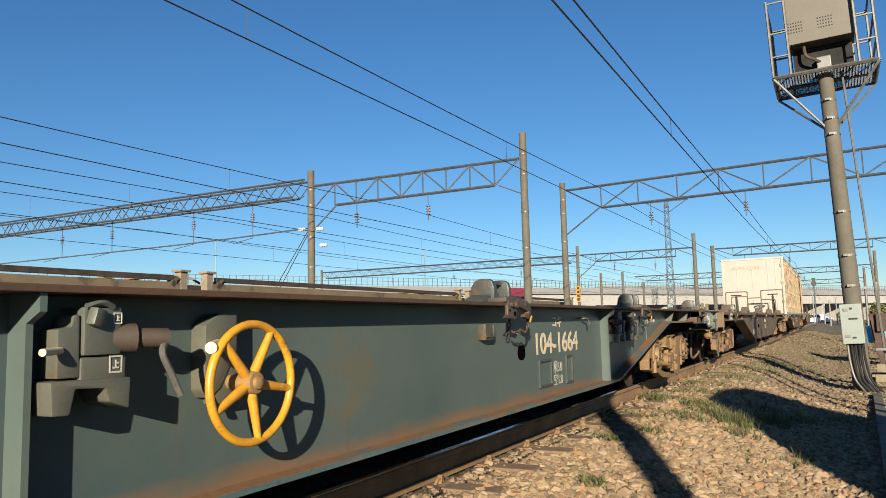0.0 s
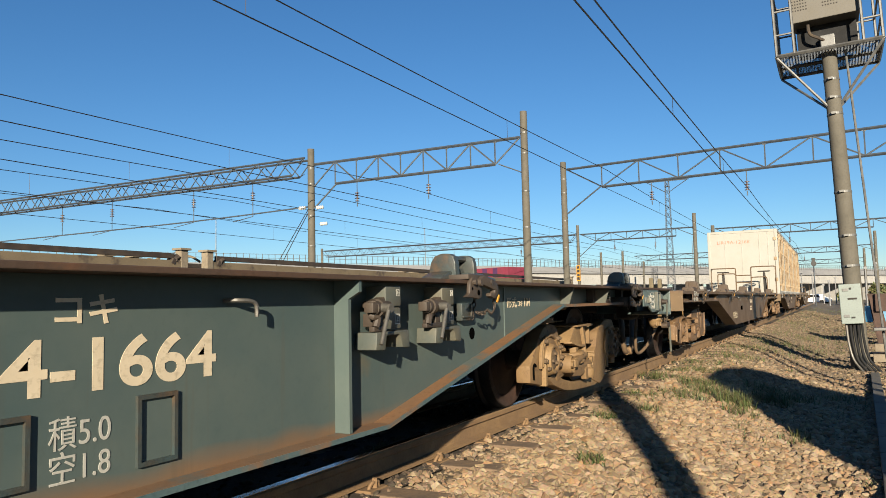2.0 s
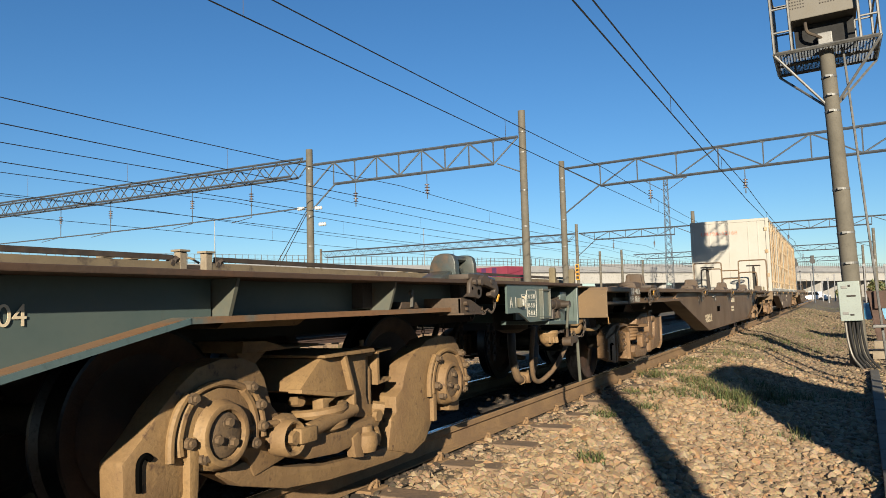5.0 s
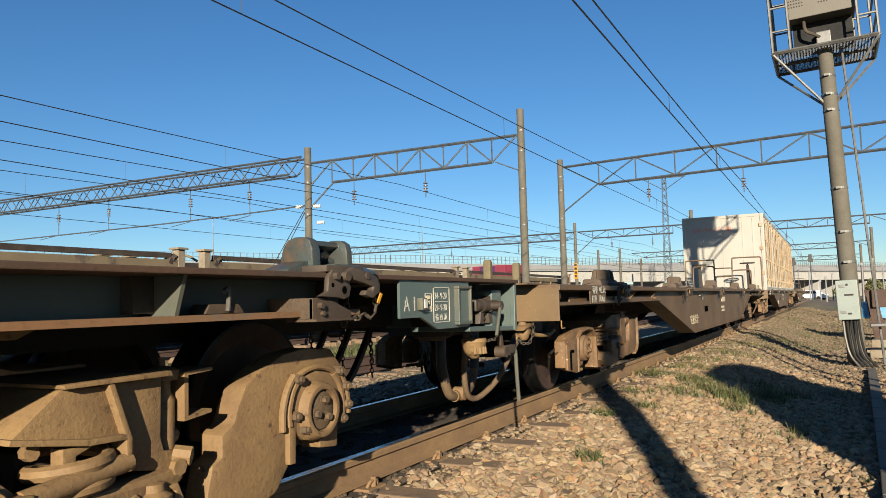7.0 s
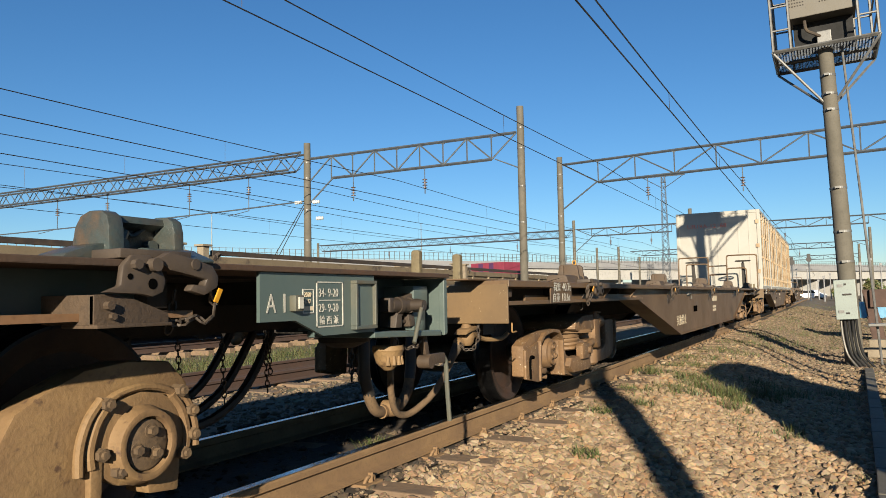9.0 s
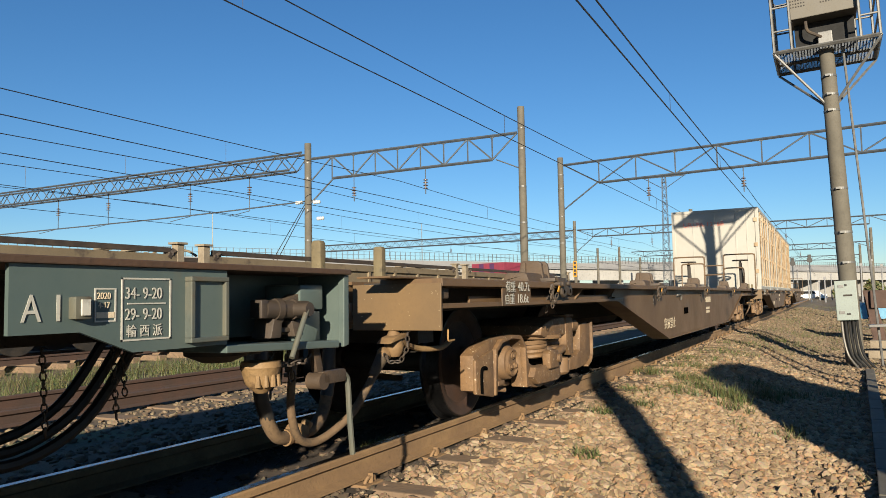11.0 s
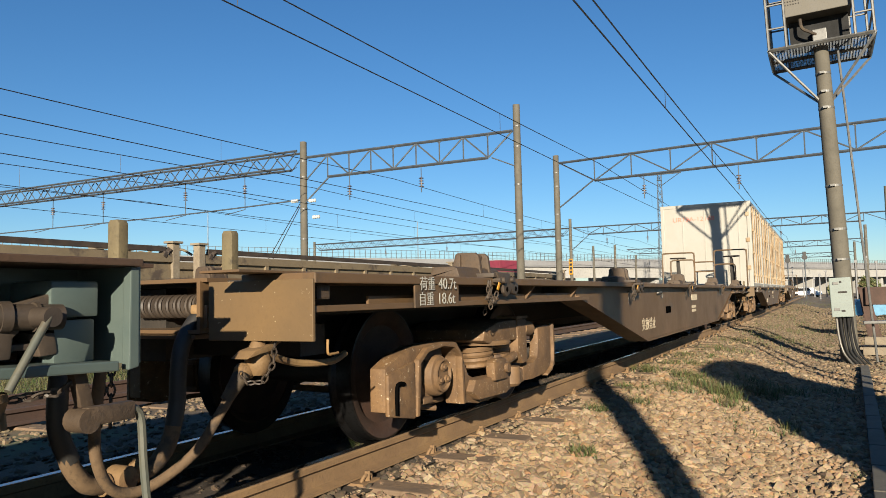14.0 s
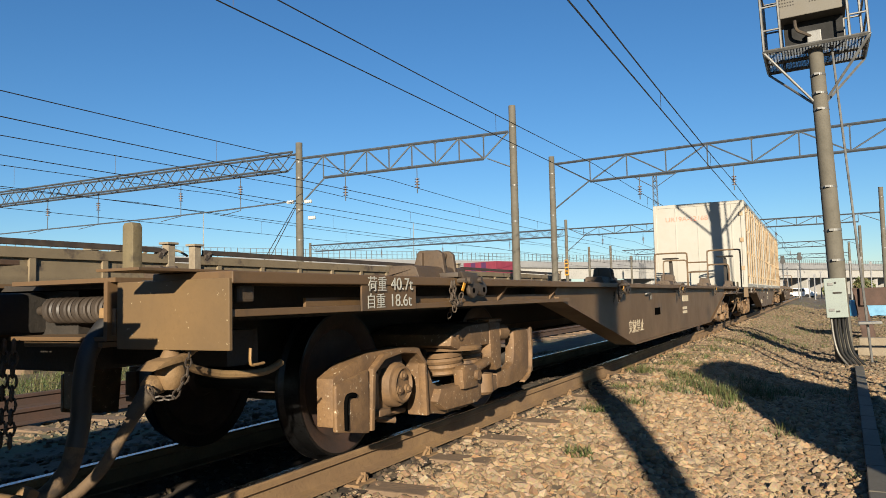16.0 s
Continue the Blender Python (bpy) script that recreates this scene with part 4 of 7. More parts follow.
        o.append(part("lever_hole", bm, M_HOLE, o[1]))
        bm = bmesh.new()
        hx = 0.262 if brown else -0.19
        rod(bm, (hx, sgn * 1.305, deck - (0.066 if brown else 0.05)), (hx, sgn * 1.3115, deck - (0.066 if brown else 0.05)), 0.016 if brown else 0.009, 12)
        second = part("lever_hole", bm, M_HOLE, o[1])
        bm = bmesh.new()
        if brown:
            chain(bm, [(-0.12, sgn * 1.29, deck - 0.02), (-0.11, sgn * 1.285, deck - 0.12), (-0.06, sgn * 1.29, deck - 0.15), (-0.02, sgn * 1.29, deck - 0.12), (-0.01, sgn * 1.30, deck - 0.08)])
            chain(bm, [(-0.09, sgn * 1.29, deck - 0.02), (-0.08, sgn * 1.285, deck - 0.10), (-0.07, sgn * 1.28, deck - 0.18)])
        else:
            chain(bm, [(0.12, sgn * 1.30, deck - 0.09), (0.15, sgn * 1.29, deck - 0.13), (0.155, sgn * 1.28, deck - 0.17), (0.12, sgn * 1.28, deck - 0.19), (0.09, sgn * 1.27, deck - 0.17), (0.03, sgn * 1.26, deck - 0.19), (-0.02, sgn * 1.25, deck - 0.18)])
        o.append(part("chain", bm, M_LOCK, o[0]))
        bm = bmesh.new()
        chain(bm, [(0.07, sgn * 1.20, deck - 0.09), (0.06, sgn * 1.18, deck - 0.22)])
        hang = part("chain", bm, M_LOCK, o[0])
        bm = bmesh.new()
        box(bm, (-0.02 if brown else 0.14, sgn * 1.315, deck - (0.045 if brown else 0.105)), (0.024 if brown else 0.018, 0.006, 0.06 if brown else 0.046), Euler((0.2, 0.3, 0)).to_matrix(), 0.002)
        o.append(part("tag", bm, M_YELLOW, o[0], "yellow enamel tag"))
        o.append(hang)
        o.append(second)
        o[0].matrix_basis = pose(x, 0, 0)
        LOCKS[key] = o
        return
    o = LOCKS[key]
    a = share(o[0], x, parent=parent)
    b = share(o[1], parent=a)
    share(o[2], parent=b)
    share(o[6], parent=b)
    share(o[3], parent=a)
    share(o[4], parent=a)
    share(o[5], parent=a)


def release_gear(parent, x, flip=1, reach=0.27):
    """The boxed release valve on an arched bracket foot, with a flanged cylinder and a lever."""
    s = flip

    def bx(bm, a, b, ya, yb, za, zb, bevel=0.008):
        span(bm, (min(x + a, x + b), ya, za), (max(x + a, x + b), yb, zb), bevel)

    def q(pts):
        return [(x + a, b) for a, b in pts]
    low, up = (0.762, 0.86) if s > 0 else (0.74, 0.808), (0.866, 0.96) if s > 0 else (0.812, 0.945)
    bm = bmesh.new()
    bx(bm, -0.062, 0.08, -1.245, -1.14, *low)
    g = part("release_valve", bm, M_GREENDUST, parent, "blue-green brake release box with brown dust", True)
    bm = bmesh.new()
    bx(bm, -0.058, 0.075 if s > 0 else 0.06, -1.25, -1.14, *up)
    part("upper_box", bm, M_GREENDUST, g, "", True)
    bm = bmesh.new()
    if s < 0:
        prism(bm, q([(-0.155, 0.662), (-0.162, 0.75), (0.082, 0.748), (0.078, 0.66), (0.012, 0.684), (0.0, 0.722), (-0.09, 0.727), (-0.105, 0.66)]), "y", -1.265, -1.15, 0.007)
    else:
        prism(bm, q([(-0.165, 0.675), (-0.155, 0.752), (0.115, 0.755), (0.125, 0.672), (0.06, 0.676), (0.045, 0.72), (0.035, 0.737), (-0.075, 0.735), (-0.088, 0.672)]), "y", -1.265, -1.15, 0.007)
    part("bracket_foot", bm, M_GREENDUST, g, "", True)
    bm = bmesh.new()
    if s > 0:
        rod(bm, (x - reach + 0.035, -1.25, 0.86), (x - 0.03, -1.235, 0.862), 0.032, 16)
        rod(bm, (x - reach + 0.07, -1.25, 0.86), (x - reach + 0.10, -1.25, 0.86), 0.039, 16)
        prism(bm, q([(-0.16, 0.89), (-0.06, 0.905), (-0.02, 0.95), (-0.03, 0.86), (-0.16, 0.86)]), "y", -1.245, -1.19, 0.008)
        bx(bm, -reach, -reach + 0.045, -1.275, -1.225, 0.838, 0.885)
    else:
        rod(bm, (x + 0.05, -1.215, 0.857), (x + 0.11, -1.245, 0.856), 0.042, 16)
        rod(bm, (x + 0.10, -1.24, 0.856), (x + 0.195, -1.28, 0.854), 0.029, 16)
    part("cylinder", bm, M_LOCK, g, "", True)
    bm = bmesh.new()
    if s > 0:
        tube(bm, [(x - 0.12, -1.23, 0.84), (x - 0.16, -1.24, 0.825), (x + 0.07 - reach, -1.25, 0.815), (x + 0.055 - reach, -1.25, 0.775)], 0.018, 8)
        bx(bm, 0.045 - reach, -0.05, -1.25, -1.22, 0.755, 0.778, 0.005)
        bx(bm, -0.115, -0.062, -1.24, -1.16, 0.775, 0.835, 0.008)
    else:
        prism(bm, q([(-0.128, 0.755), (-0.128, 0.885), (-0.09, 0.89), (-0.082, 0.92), (-0.065, 0.925), (-0.062, 0.755)]), "y", -1.24, -1.16, 0.006)
        box(bm, (x - 0.03, -1.262, 0.915), (0.045, 0.03, 0.05), Euler((0.1, 0.25, 0.3)).to_matrix(), 0.008)
        tube(bm, [(x - 0.055, -1.25, 0.945), (x - 0.01, -1.255, 0.957), (x + 0.03, -1.25, 0.944)], 0.009, 6)
    part("side_bracket", bm, M_LOCK if s > 0 else M_GREENDUST, g, "", True)
    bm = bmesh.new()
    if s > 0:
        rod(bm, (x - 0.135, -1.315, 0.858), (x - 0.225, -1.33, 0.705), 0.0095, 10)
        rod(bm, (x - 0.125, -1.25, 0.862), (x - 0.13, -1.325, 0.858), 0.02, 12)
    else:
        tube(bm, [(x + 0.19, -1.285, 0.853), (x + 0.165, -1.295, 0.81), (x + 0.20, -1.30, 0.74), (x + 0.226, -1.305, 0.683)], 0.0105, 8)
    part("lever", bm, M_GREY, g, "pale grey worn lever", True)
    if s < 0:
        bm = bmesh.new()
        rod(bm, (x - 0.20, -1.285, 0.827), (x - 0.12, -1.24, 0.829), 0.010, 10)
        part("pin", bm, M_CREAMTXT, g, "pale worn pin", True)
    # pictogram plates
    for px, pz, w, y in ((0.045, low[0] + 0.045, 0.021, -1.2455), (0.045, up[1] - 0.032, 0.014, -1.2505)):
        bm = bmesh.new()
        for a, b, c, d in ((-1, 1, 0.8, 1.0), (-1, 1, -1.0, -0.8), (-1, -0.8, -0.8, 0.8), (0.8, 1, -0.8, 0.8), (-0.45, 0.5, -0.5, -0.3), (-0.1, 0.1, -0.3, 0.5), (0.1, 0.5, 0.05, 0.25)):
            span(bm, (x + px + a * w, y - 0.0015, pz + c * w * 1.15), (x + px + b * w, y, pz + d * w * 1.15))
        part("pictogram", bm, M_WHITE, g, "white pictogram")


def hand_wheel(parent, x, y, z):
    bm = bmesh.new()
    torus(bm, (x, y, z), 0.195, 0.0145, "y", 48, 10)
    for k in range(5):
        t = 2 * math.pi * k / 5 + 1.08
        c, sn = math.cos(t), math.sin(t)
        rod(bm, (x + 0.02 * c, y + 0.012, z + 0.02 * sn), (x + 0.19 * c, y, z + 0.19 * sn), 0.019, 10, 0.0125)
    w = part("hand_wheel", bm, M_YELLOW, parent, "yellow-painted iron brake hand wheel", True)
    bm = bmesh.new()
    lathe(bm, [(0.012, -0.034), (0.02, -0.03), (0.022, -0.02), (0.036, -0.018), (0.042, 0.03), (0.03, 0.04), (0.02, 0.18)], (x, y, z), "y", 16)
    part("hub", bm, M_YELLOWBR, w, "rust-worn yellow hub", True)
    bm = bmesh.new()
    prism(bm, [(x - 0.12, 0.89), (x - 0.055, 0.93), (x + 0.025, 0.932), (x + 0.025, 0.80), (x - 0.05, 0.68), (x - 0.10, 0.65), (x - 0.12, 0.68)], "y", -1.205, -1.13, 0.006)
    span(bm, (x - 0.07, -1.2, z - 0.07), (x + 0.06, -1.14, z + 0.07), 0.01)
    part("bracket", bm, M_GREENDUST, w, "", True)
    bm = bmesh.new()
    rod(bm, (x - 0.19, -1.30, 0.818), (x - 0.08, -1.22, 0.825), 0.019, 12)
    part("pin", bm, M_CREAMTXT, w, "pale worn pin", True)


def coupler(parent, x, e):
    bm = bmesh.new()
    span(bm, (min(x - e * 0.5, x + e * 0.12), -0.09, 0.76), (max(x - e * 0.5, x + e * 0.12), 0.09, 0.93), 0.02)
    prism(bm, [(x + e * 0.10, -0.17), (x + e * 0.42, -0.19), (x + e * 0.46, -0.06), (x + e * 0.30, 0.02), (x + e * 0.44, 0.10), (x + e * 0.36, 0.19), (x + e * 0.1, 0.15)], "z", 0.72, 0.98, 0.02)
    part("coupler", bm, M_DARK, parent, "dark knuckle coupler", True)


def stake(parent, x, y, z):
    """A flat upright plate with a rounded head."""
    bm = bmesh.new()
    prism(bm, [(y - 0.026, z), (y + 0.026, z), (y + 0.026, 1.13), (y + 0.018, 1.143), (y - 0.018, 1.143), (y - 0.026, 1.13)], "x", x - 0.019, x + 0.019, 0.005)
    part("stake", bm, M_STAKE, parent, "worn olive-brown flat stake", True)


def make_green():
    X0 = -8.68
    w = wagon(X0, "blue-green flat container wagon with rust-streaked deep side sills")
    L = 9.75
    LS = 8.05
    for sgn in (-1, 1):
        bm = bmesh.new()
        pts = [(-6.0, 0.978), (-6.0, 0.85), (-5.83, 0.85), (-3.33, 0.335), (3.33, 0.335), (5.83, 0.85), (6.0, 0.85), (6.0, 0.978)]
        prism(bm, pts, "y", *mirror_y(sgn, 1.125, 1.14))
        for e in (-1, 1):
            span(bm, (min(e * 6.0, e * LS), mirror_y(sgn, 1.045, 1.06)[0], 0.85), (max(e * 6.0, e * LS), mirror_y(sgn, 1.045, 1.06)[1], 0.978))
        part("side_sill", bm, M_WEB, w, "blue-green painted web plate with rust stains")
        bm = bmesh.new()
        lo = [(-LS, 0.85), (-5.83, 0.85), (-3.33, 0.335), (3.33, 0.335), (5.83, 0.85), (LS, 0.85)]
        prism(bm, lo + [(a, b - 0.022) for a, b in lo[::-1]], "y", *mirror_y(sgn, 1.05, 1.225))
        flange = part("bottom_flange", bm, M_RUSTTOP, w, "rust-streaked orange bottom flange")
        bm = bmesh.new()
        prism(bm, [(a, b - 0.002) for a, b in lo[1:5]] + [(a, b - 0.022) for a, b in lo[4:0:-1]], "y", *mirror_y(sgn, 1.225, 1.228))
        part("flange_edge", bm, M_FLANGEEDGE, flange, "blue-green flange edge worn to rust")
        bm = bmesh.new()
        span(bm, (-L, mirror_y(sgn, 0.9, 1.285)[0], 0.979), (L, mirror_y(sgn, 0.9, 1.285)[1], 1.0), 0.004)
        part("top_flange", bm, M_GREENEDGE, w, "worn rust-red deck edge")
        # upright ribs and small gussets
        bm = bmesh.new()
        prism(bm, [(sgn * 1.14, 0.978), (sgn * 1.27, 0.978), (sgn * 1.27, 0.93), (sgn * 1.215, 0.90), (sgn * 1.215, 0.336), (sgn * 1.14, 0.336)], "x", 3.035, 3.055)
        rib = part("rib", bm, M_GREEN, w)
        share(rib, -2.43 - 3.045)
        bm = bmesh.new()
        prism(bm, [(sgn * 1.06, 0.978), (sgn * 1.25, 0.978), (sgn * 1.21, 0.85), (sgn * 1.06, 0.85)], "x", -0.008, 0.008)
        gus = part("gusset", bm, M_GREENDUST, w)
        gus.matrix_basis = pose(6.02, 0, 0)
        for x in (7.05, -6.02, -7.05):
            share(gus, x)
        bm = bmesh.new()
        for x, zb in ((4.88, 0.66), (-4.88, 0.66)):
            span(bm, (x - 0.006, min(sgn * 1.139, sgn * 1.146), zb - 0.02), (x + 0.006, max(sgn * 1.139, sgn * 1.146), 0.965))
        part("weld_seam", bm, M_GREEN, w)["kind"] = "stuff"
        for x in (-6.72, -3.05, 0.71, 4.25, 7.93):
            container_lock(w, x, sgn, M_LOCKGREEN, 1.0)
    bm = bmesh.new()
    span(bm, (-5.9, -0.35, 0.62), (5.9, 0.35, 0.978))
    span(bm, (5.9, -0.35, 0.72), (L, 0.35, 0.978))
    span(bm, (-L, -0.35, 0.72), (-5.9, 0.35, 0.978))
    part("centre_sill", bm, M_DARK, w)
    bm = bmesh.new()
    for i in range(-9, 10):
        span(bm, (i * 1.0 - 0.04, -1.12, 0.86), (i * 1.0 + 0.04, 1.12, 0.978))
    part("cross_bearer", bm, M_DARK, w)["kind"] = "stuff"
    # added plate, out of sight, that keeps sun off the underframe
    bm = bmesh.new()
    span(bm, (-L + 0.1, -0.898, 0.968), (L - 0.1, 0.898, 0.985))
    part("shade_plate", bm, M_DARK, w)
    # holes in the web, drawn as flat black patches
    bm = bmesh.new()
    pts = [(4.39 + 0.035 * math.cos(t), 0.695 + 0.035 * math.sin(t)) for t in [2 * math.pi * i / 18 for i in range(18)]]
    prism(bm, pts, "y", -1.1425, -1.139)
    part("web_hole", bm, M_HOLE, w)
    bm = bmesh.new()
    pts = [(1.10 + math.copysign(0.018, math.cos(t)) + 0.05 * math.cos(t), 0.672 + 0.05 * math.sin(t)) for t in [2 * math.pi * (i + 0.5) / 24 for i in range(24)]]
    prism(bm, pts, "y", -1.1425, -1.139)
    part("web_hole", bm, M_HOLE, w)
    for hx in (2.39,):
        bm = bmesh.new()
        tube(bm, [(hx, -1.14, 0.90), (hx + 0.02, -1.19, 0.90), (hx + 0.09, -1.20, 0.89), (hx + 0.10, -1.20, 0.84)], 0.008, 6)
        part("rope_hook", bm, M_GREY, w, "", True)
    release_gear(w, 3.335, 1, 0.20)
    release_gear(w, 3.88, 1)
    release_gear(w, -2.24, -1)
    hand_wheel(w, -1.70, -1.30, 0.695)
    for cx in (0.48, 4.23):
        bm = bmesh.new()
        span(bm, (cx - 0.06, -1.19, 0.775), (cx + 0.06, -1.139, 0.873), 0.006)
        card = part("card_box", bm, M_LOCKGREEN, w, "", True)
        bm = bmesh.new()
        span(bm, (cx - 0.065, -1.2, 0.792), (cx + 0.065, -1.185, 0.80), 0.002)
        span(bm, (cx + 0.045, -1.2, 0.80), (cx + 0.055, -1.185, 0.868), 0.002)
        part("card_rail", bm, M_LOCKGREEN, card, "", True)
    # number, load marks and hatches on the web
    letters("104-1664", 0.212, M_CREAMTXT, w, on_side(1.335, -1.1412, 0.648), narrow=1.255, bold=0.004)
    letters("コキ", 0.098, M_CREAMTXT, w, on_side(1.735, -1.1412, 0.842), narrow=1.15, bold=0.002)
    letters("積5.0", 0.098, M_WHITE, w, on_side(1.735, -1.1412, 0.50), narrow=0.92)
    letters("空1.8", 0.098, M_WHITE, w, on_side(1.735, -1.1412, 0.405), narrow=0.92)
    letters("形式", 0.078, M_CREAMTXT, w, on_side(4.92, -1.144, 0.842), narrow=1.1)
    letters("コキ", 0.05, M_CREAMTXT, w, on_side(5.105, -1.144, 0.845), narrow=0.95)
    letters("104", 0.085, M_CREAMTXT, w, on_side(5.215, -1.144, 0.843), narrow=1.0)
    for x0, x1, z0, z1 in ((1.42, 1.68, 0.408, 0.602), (2.02, 2.175, 0.395, 0.612)):
        bm = bmesh.new()
        t = 0.014
        span(bm, (x0, -1.152, z0), (x1, -1.139, z0 + t))
        span(bm, (x0, -1.152, z1 - t), (x1, -1.139, z1))
        span(bm, (x0, -1.152, z0 + t), (x0 + t, -1.139, z1 - t))
        span(bm, (x1 - t, -1.152, z0 + t), (x1, -1.139, z1 - t))
        part("card_frame", bm, M_LOCKGREEN, w)
    # end panel with inspection marks, hatch, brake handle recess and end post
    for e in (1, -1):
        for sgn in (-1, 1):
            def X(v):
                return e * (v + 8.68)
            ym = mirror_y(sgn, 1.255, 1.27)
            bm = bmesh.new()
            prism(bm, [(X(-0.365), 0.978), (X(-0.365), 0.80), (X(-0.17), 0.80), (X(0.0), 0.735), (X(0.37), 0.735), (X(0.37), 0.978)], "y", *ym)
            part("end_panel", bm, M_GREEN, w)
            bm = bmesh.new()
            prism(bm, [(X(0.37), 0.705), (X(1.0), 0.683), (X(1.0), 0.712), (X(0.37), 0.733)], "y", *mirror_y(sgn, 0.9, 1.27), 0.005)
            prism(bm, [(X(1.04), 0.978), (X(1.035), 0.683), (X(1.07), 0.69), (X(1.07), 0.978)], "y", *mirror_y(sgn, 1.235, 1.268), 0.004)
            span(bm, (min(X(1.05), X(1.075)), mirror_y(sgn, 0.3, 1.265)[0], 0.70), (max(X(1.05), X(1.075)), mirror_y(sgn, 0.3, 1.265)[1], 0.978))
            part("end_frame", bm, M_GREEN, w)
            bm = bmesh.new()
            span(bm, (min(X(0.37), X(1.05)), mirror_y(sgn, 1.0, 1.02)[0], 0.74), (max(X(0.37), X(1.05)), mirror_y(sgn, 1.0, 1.02)[1], 0.978))
            part("recess_back", bm, M_GREEN, w)
            bm = bmesh.new()
            span(bm, (min(X(0.84), X(0.985)), mirror_y(sgn, 1.02, 1.2)[0], 0.838), (max(X(0.84), X(0.985)), mirror_y(sgn, 1.02, 1.2)[1], 0.938), 0.008)
            span(bm, (min(X(0.86), X(0.985)), mirror_y(sgn, 1.02, 1.185)[0], 0.71), (max(X(0.86), X(0.985)), mirror_y(sgn, 1.02, 1.185)[1], 0.832), 0.008)
            part("release_valve", bm, M_GREEN, w, "", True)
            bm = bmesh.new()
            rod(bm, (X(0.66), sgn * 1.17, 0.845), (X(0.86), sgn * 1.215, 0.84), 0.034, 18)
            rod(bm, (X(0.71), sgn * 1.18, 0.844), (X(0.735), sgn * 1.186, 0.844), 0.041, 18)
            rod(bm, (X(0.79), sgn * 1.20, 0.842), (X(0.80), sgn * 1.202, 0.842), 0.039, 18)
            box(bm, (X(0.645), sgn * 1.165, 0.846), (0.04, 0.06, 0.07), bevel=0.008)
            prism(bm, [(X(0.74), 0.87), (X(0.84), 0.90), (X(0.86), 0.93), (X(0.875), 0.93), (X(0.87), 0.84), (X(0.74), 0.85)], "y", *mirror_y(sgn, 1.13, 1.19), 0.006)
            prism(bm, [(X(0.70), 0.81), (X(0.68), 0.735), (X(0.74), 0.735), (X(0.745), 0.79), (X(0.77), 0.81)], "y", *mirror_y(sgn, 1.09, 1.19), 0.008)
            prism(bm, [(X(0.80), 0.80), (X(0.82), 0.735), (X(0.87), 0.74), (X(0.86), 0.80)], "y", *mirror_y(sgn, 1.09, 1.19), 0.008)
            span(bm, (min(X(0.70), X(0.87)), mirror_y(sgn, 1.1, 1.17)[0], 0.755), (max(X(0.70), X(0.87)), mirror_y(sgn, 1.1, 1.17)[1], 0.772), 0.004)
            rod(bm, (X(0.785), sgn * 1.20, 0.842), (X(0.785), sgn * 1.29, 0.842), 0.026, 14)
            part("brake_cylinder", bm, M_LOCK, w, "", True)
            bm = bmesh.new()
            rod(bm, (X(0.78), sgn * 1.28, 0.842), (X(0.664), sgn * 1.30, 0.668), 0.0105, 10)
            part("lever", bm, M_GREENDUST, w, "grey-green worn lever", True)
            for q0, q1, q2, q3 in ((0.19, 0.35, 0.75, 0.765), (0.19, 0.35, 0.94, 0.955), (0.19, 0.205, 0.765, 0.94), (0.335, 0.35, 0.765, 0.94)):
                bm = bmesh.new()
                span(bm, (min(X(q0), X(q1)), mirror_y(sgn, 1.268, 1.30)[0], q2), (max(X(q0), X(q1)), mirror_y(sgn, 1.268, 1.30)[1], q3), 0.003)
                part("hatch_rim", bm, M_GREENDUST, w)
            bm = bmesh.new()
            span(bm, (min(X(0.2), X(0.34)), mirror_y(sgn, 1.268, 1.284)[0], 0.76), (max(X(0.2), X(0.34)), mirror_y(sgn, 1.268, 1.284)[1], 0.945))
            part("hatch", bm, M_GREEN, w)
            bm = bmesh.new()
            xc, xd = sorted((e * (L - 0.1), e * (L + 0.18)))
            span(bm, (xc, mirror_y(sgn, 0.92, 1.12)[0], 0.985), (xd, mirror_y(sgn, 0.92, 1.12)[1], 0.999), 0.002)
            part("stake_plate", bm, M_GREENEDGE, w)
            stake(w, e * (L + 0.124), sgn * 1.02, 0.995)
        coupler(w, e * 9.75, e)
    y = -1.2725
    bm = bmesh.new()
    for x0, x1, z0, z1 in ((-0.043, 0.134, 0.768, 0.948),):
        for q in ((x0, x1, z0, z0 + 0.005), (x0, x1, z1 - 0.005, z1), (x0, x0 + 0.005, z0, z1), (x1 - 0.005, x1, z0, z1), (x0 + 0.02, x1 - 0.02, 0.872, 0.876)):
            span(bm, (q[0] + 8.68, y, q[2]), (q[1] + 8.68, y + 0.004, q[3]))
    for q in ((-0.128, -0.06, 0.825, 0.829), (-0.128, -0.06, 0.914, 0.918), (-0.128, -0.124, 0.829, 0.914), (-0.064, -0.06, 0.829, 0.914)):
        span(bm, (q[0] + 8.68, y, q[2]), (q[1] + 8.68, y + 0.004, q[3]))
    part("marking_frame", bm, M_WHITE, w, "white painted frames")
    letters("34- 9-20", 0.047, M_WHITE, w, on_side(8.648, y, 0.888), narrow=0.82)
    letters("29- 9-20", 0.047, M_WHITE, w, on_side(8.648, y, 0.828), narrow=0.82)
    letters("輪 西 派", 0.038, M_WHITE, w, on_side(8.653, y, 0.782), narrow=0.95)
    letters("A", 0.10, M_WHITE, w, on_side(8.345, y, 0.832), narrow=0.8)
    letters("1", 0.10, M_WHITE, w, on_side(8.42, y, 0.832))
    letters("2020", 0.026, M_CREAMTXT, w, on_side(8.558, y, 0.888), narrow=0.85)
    letters("4-17", 0.024, M_CREAMTXT, w, on_side(8.562, y, 0.863), narrow=0.85)
    bm = bmesh.new()
    span(bm, (8.558, y, 0.836), (8.614, y + 0.003, 0.852))
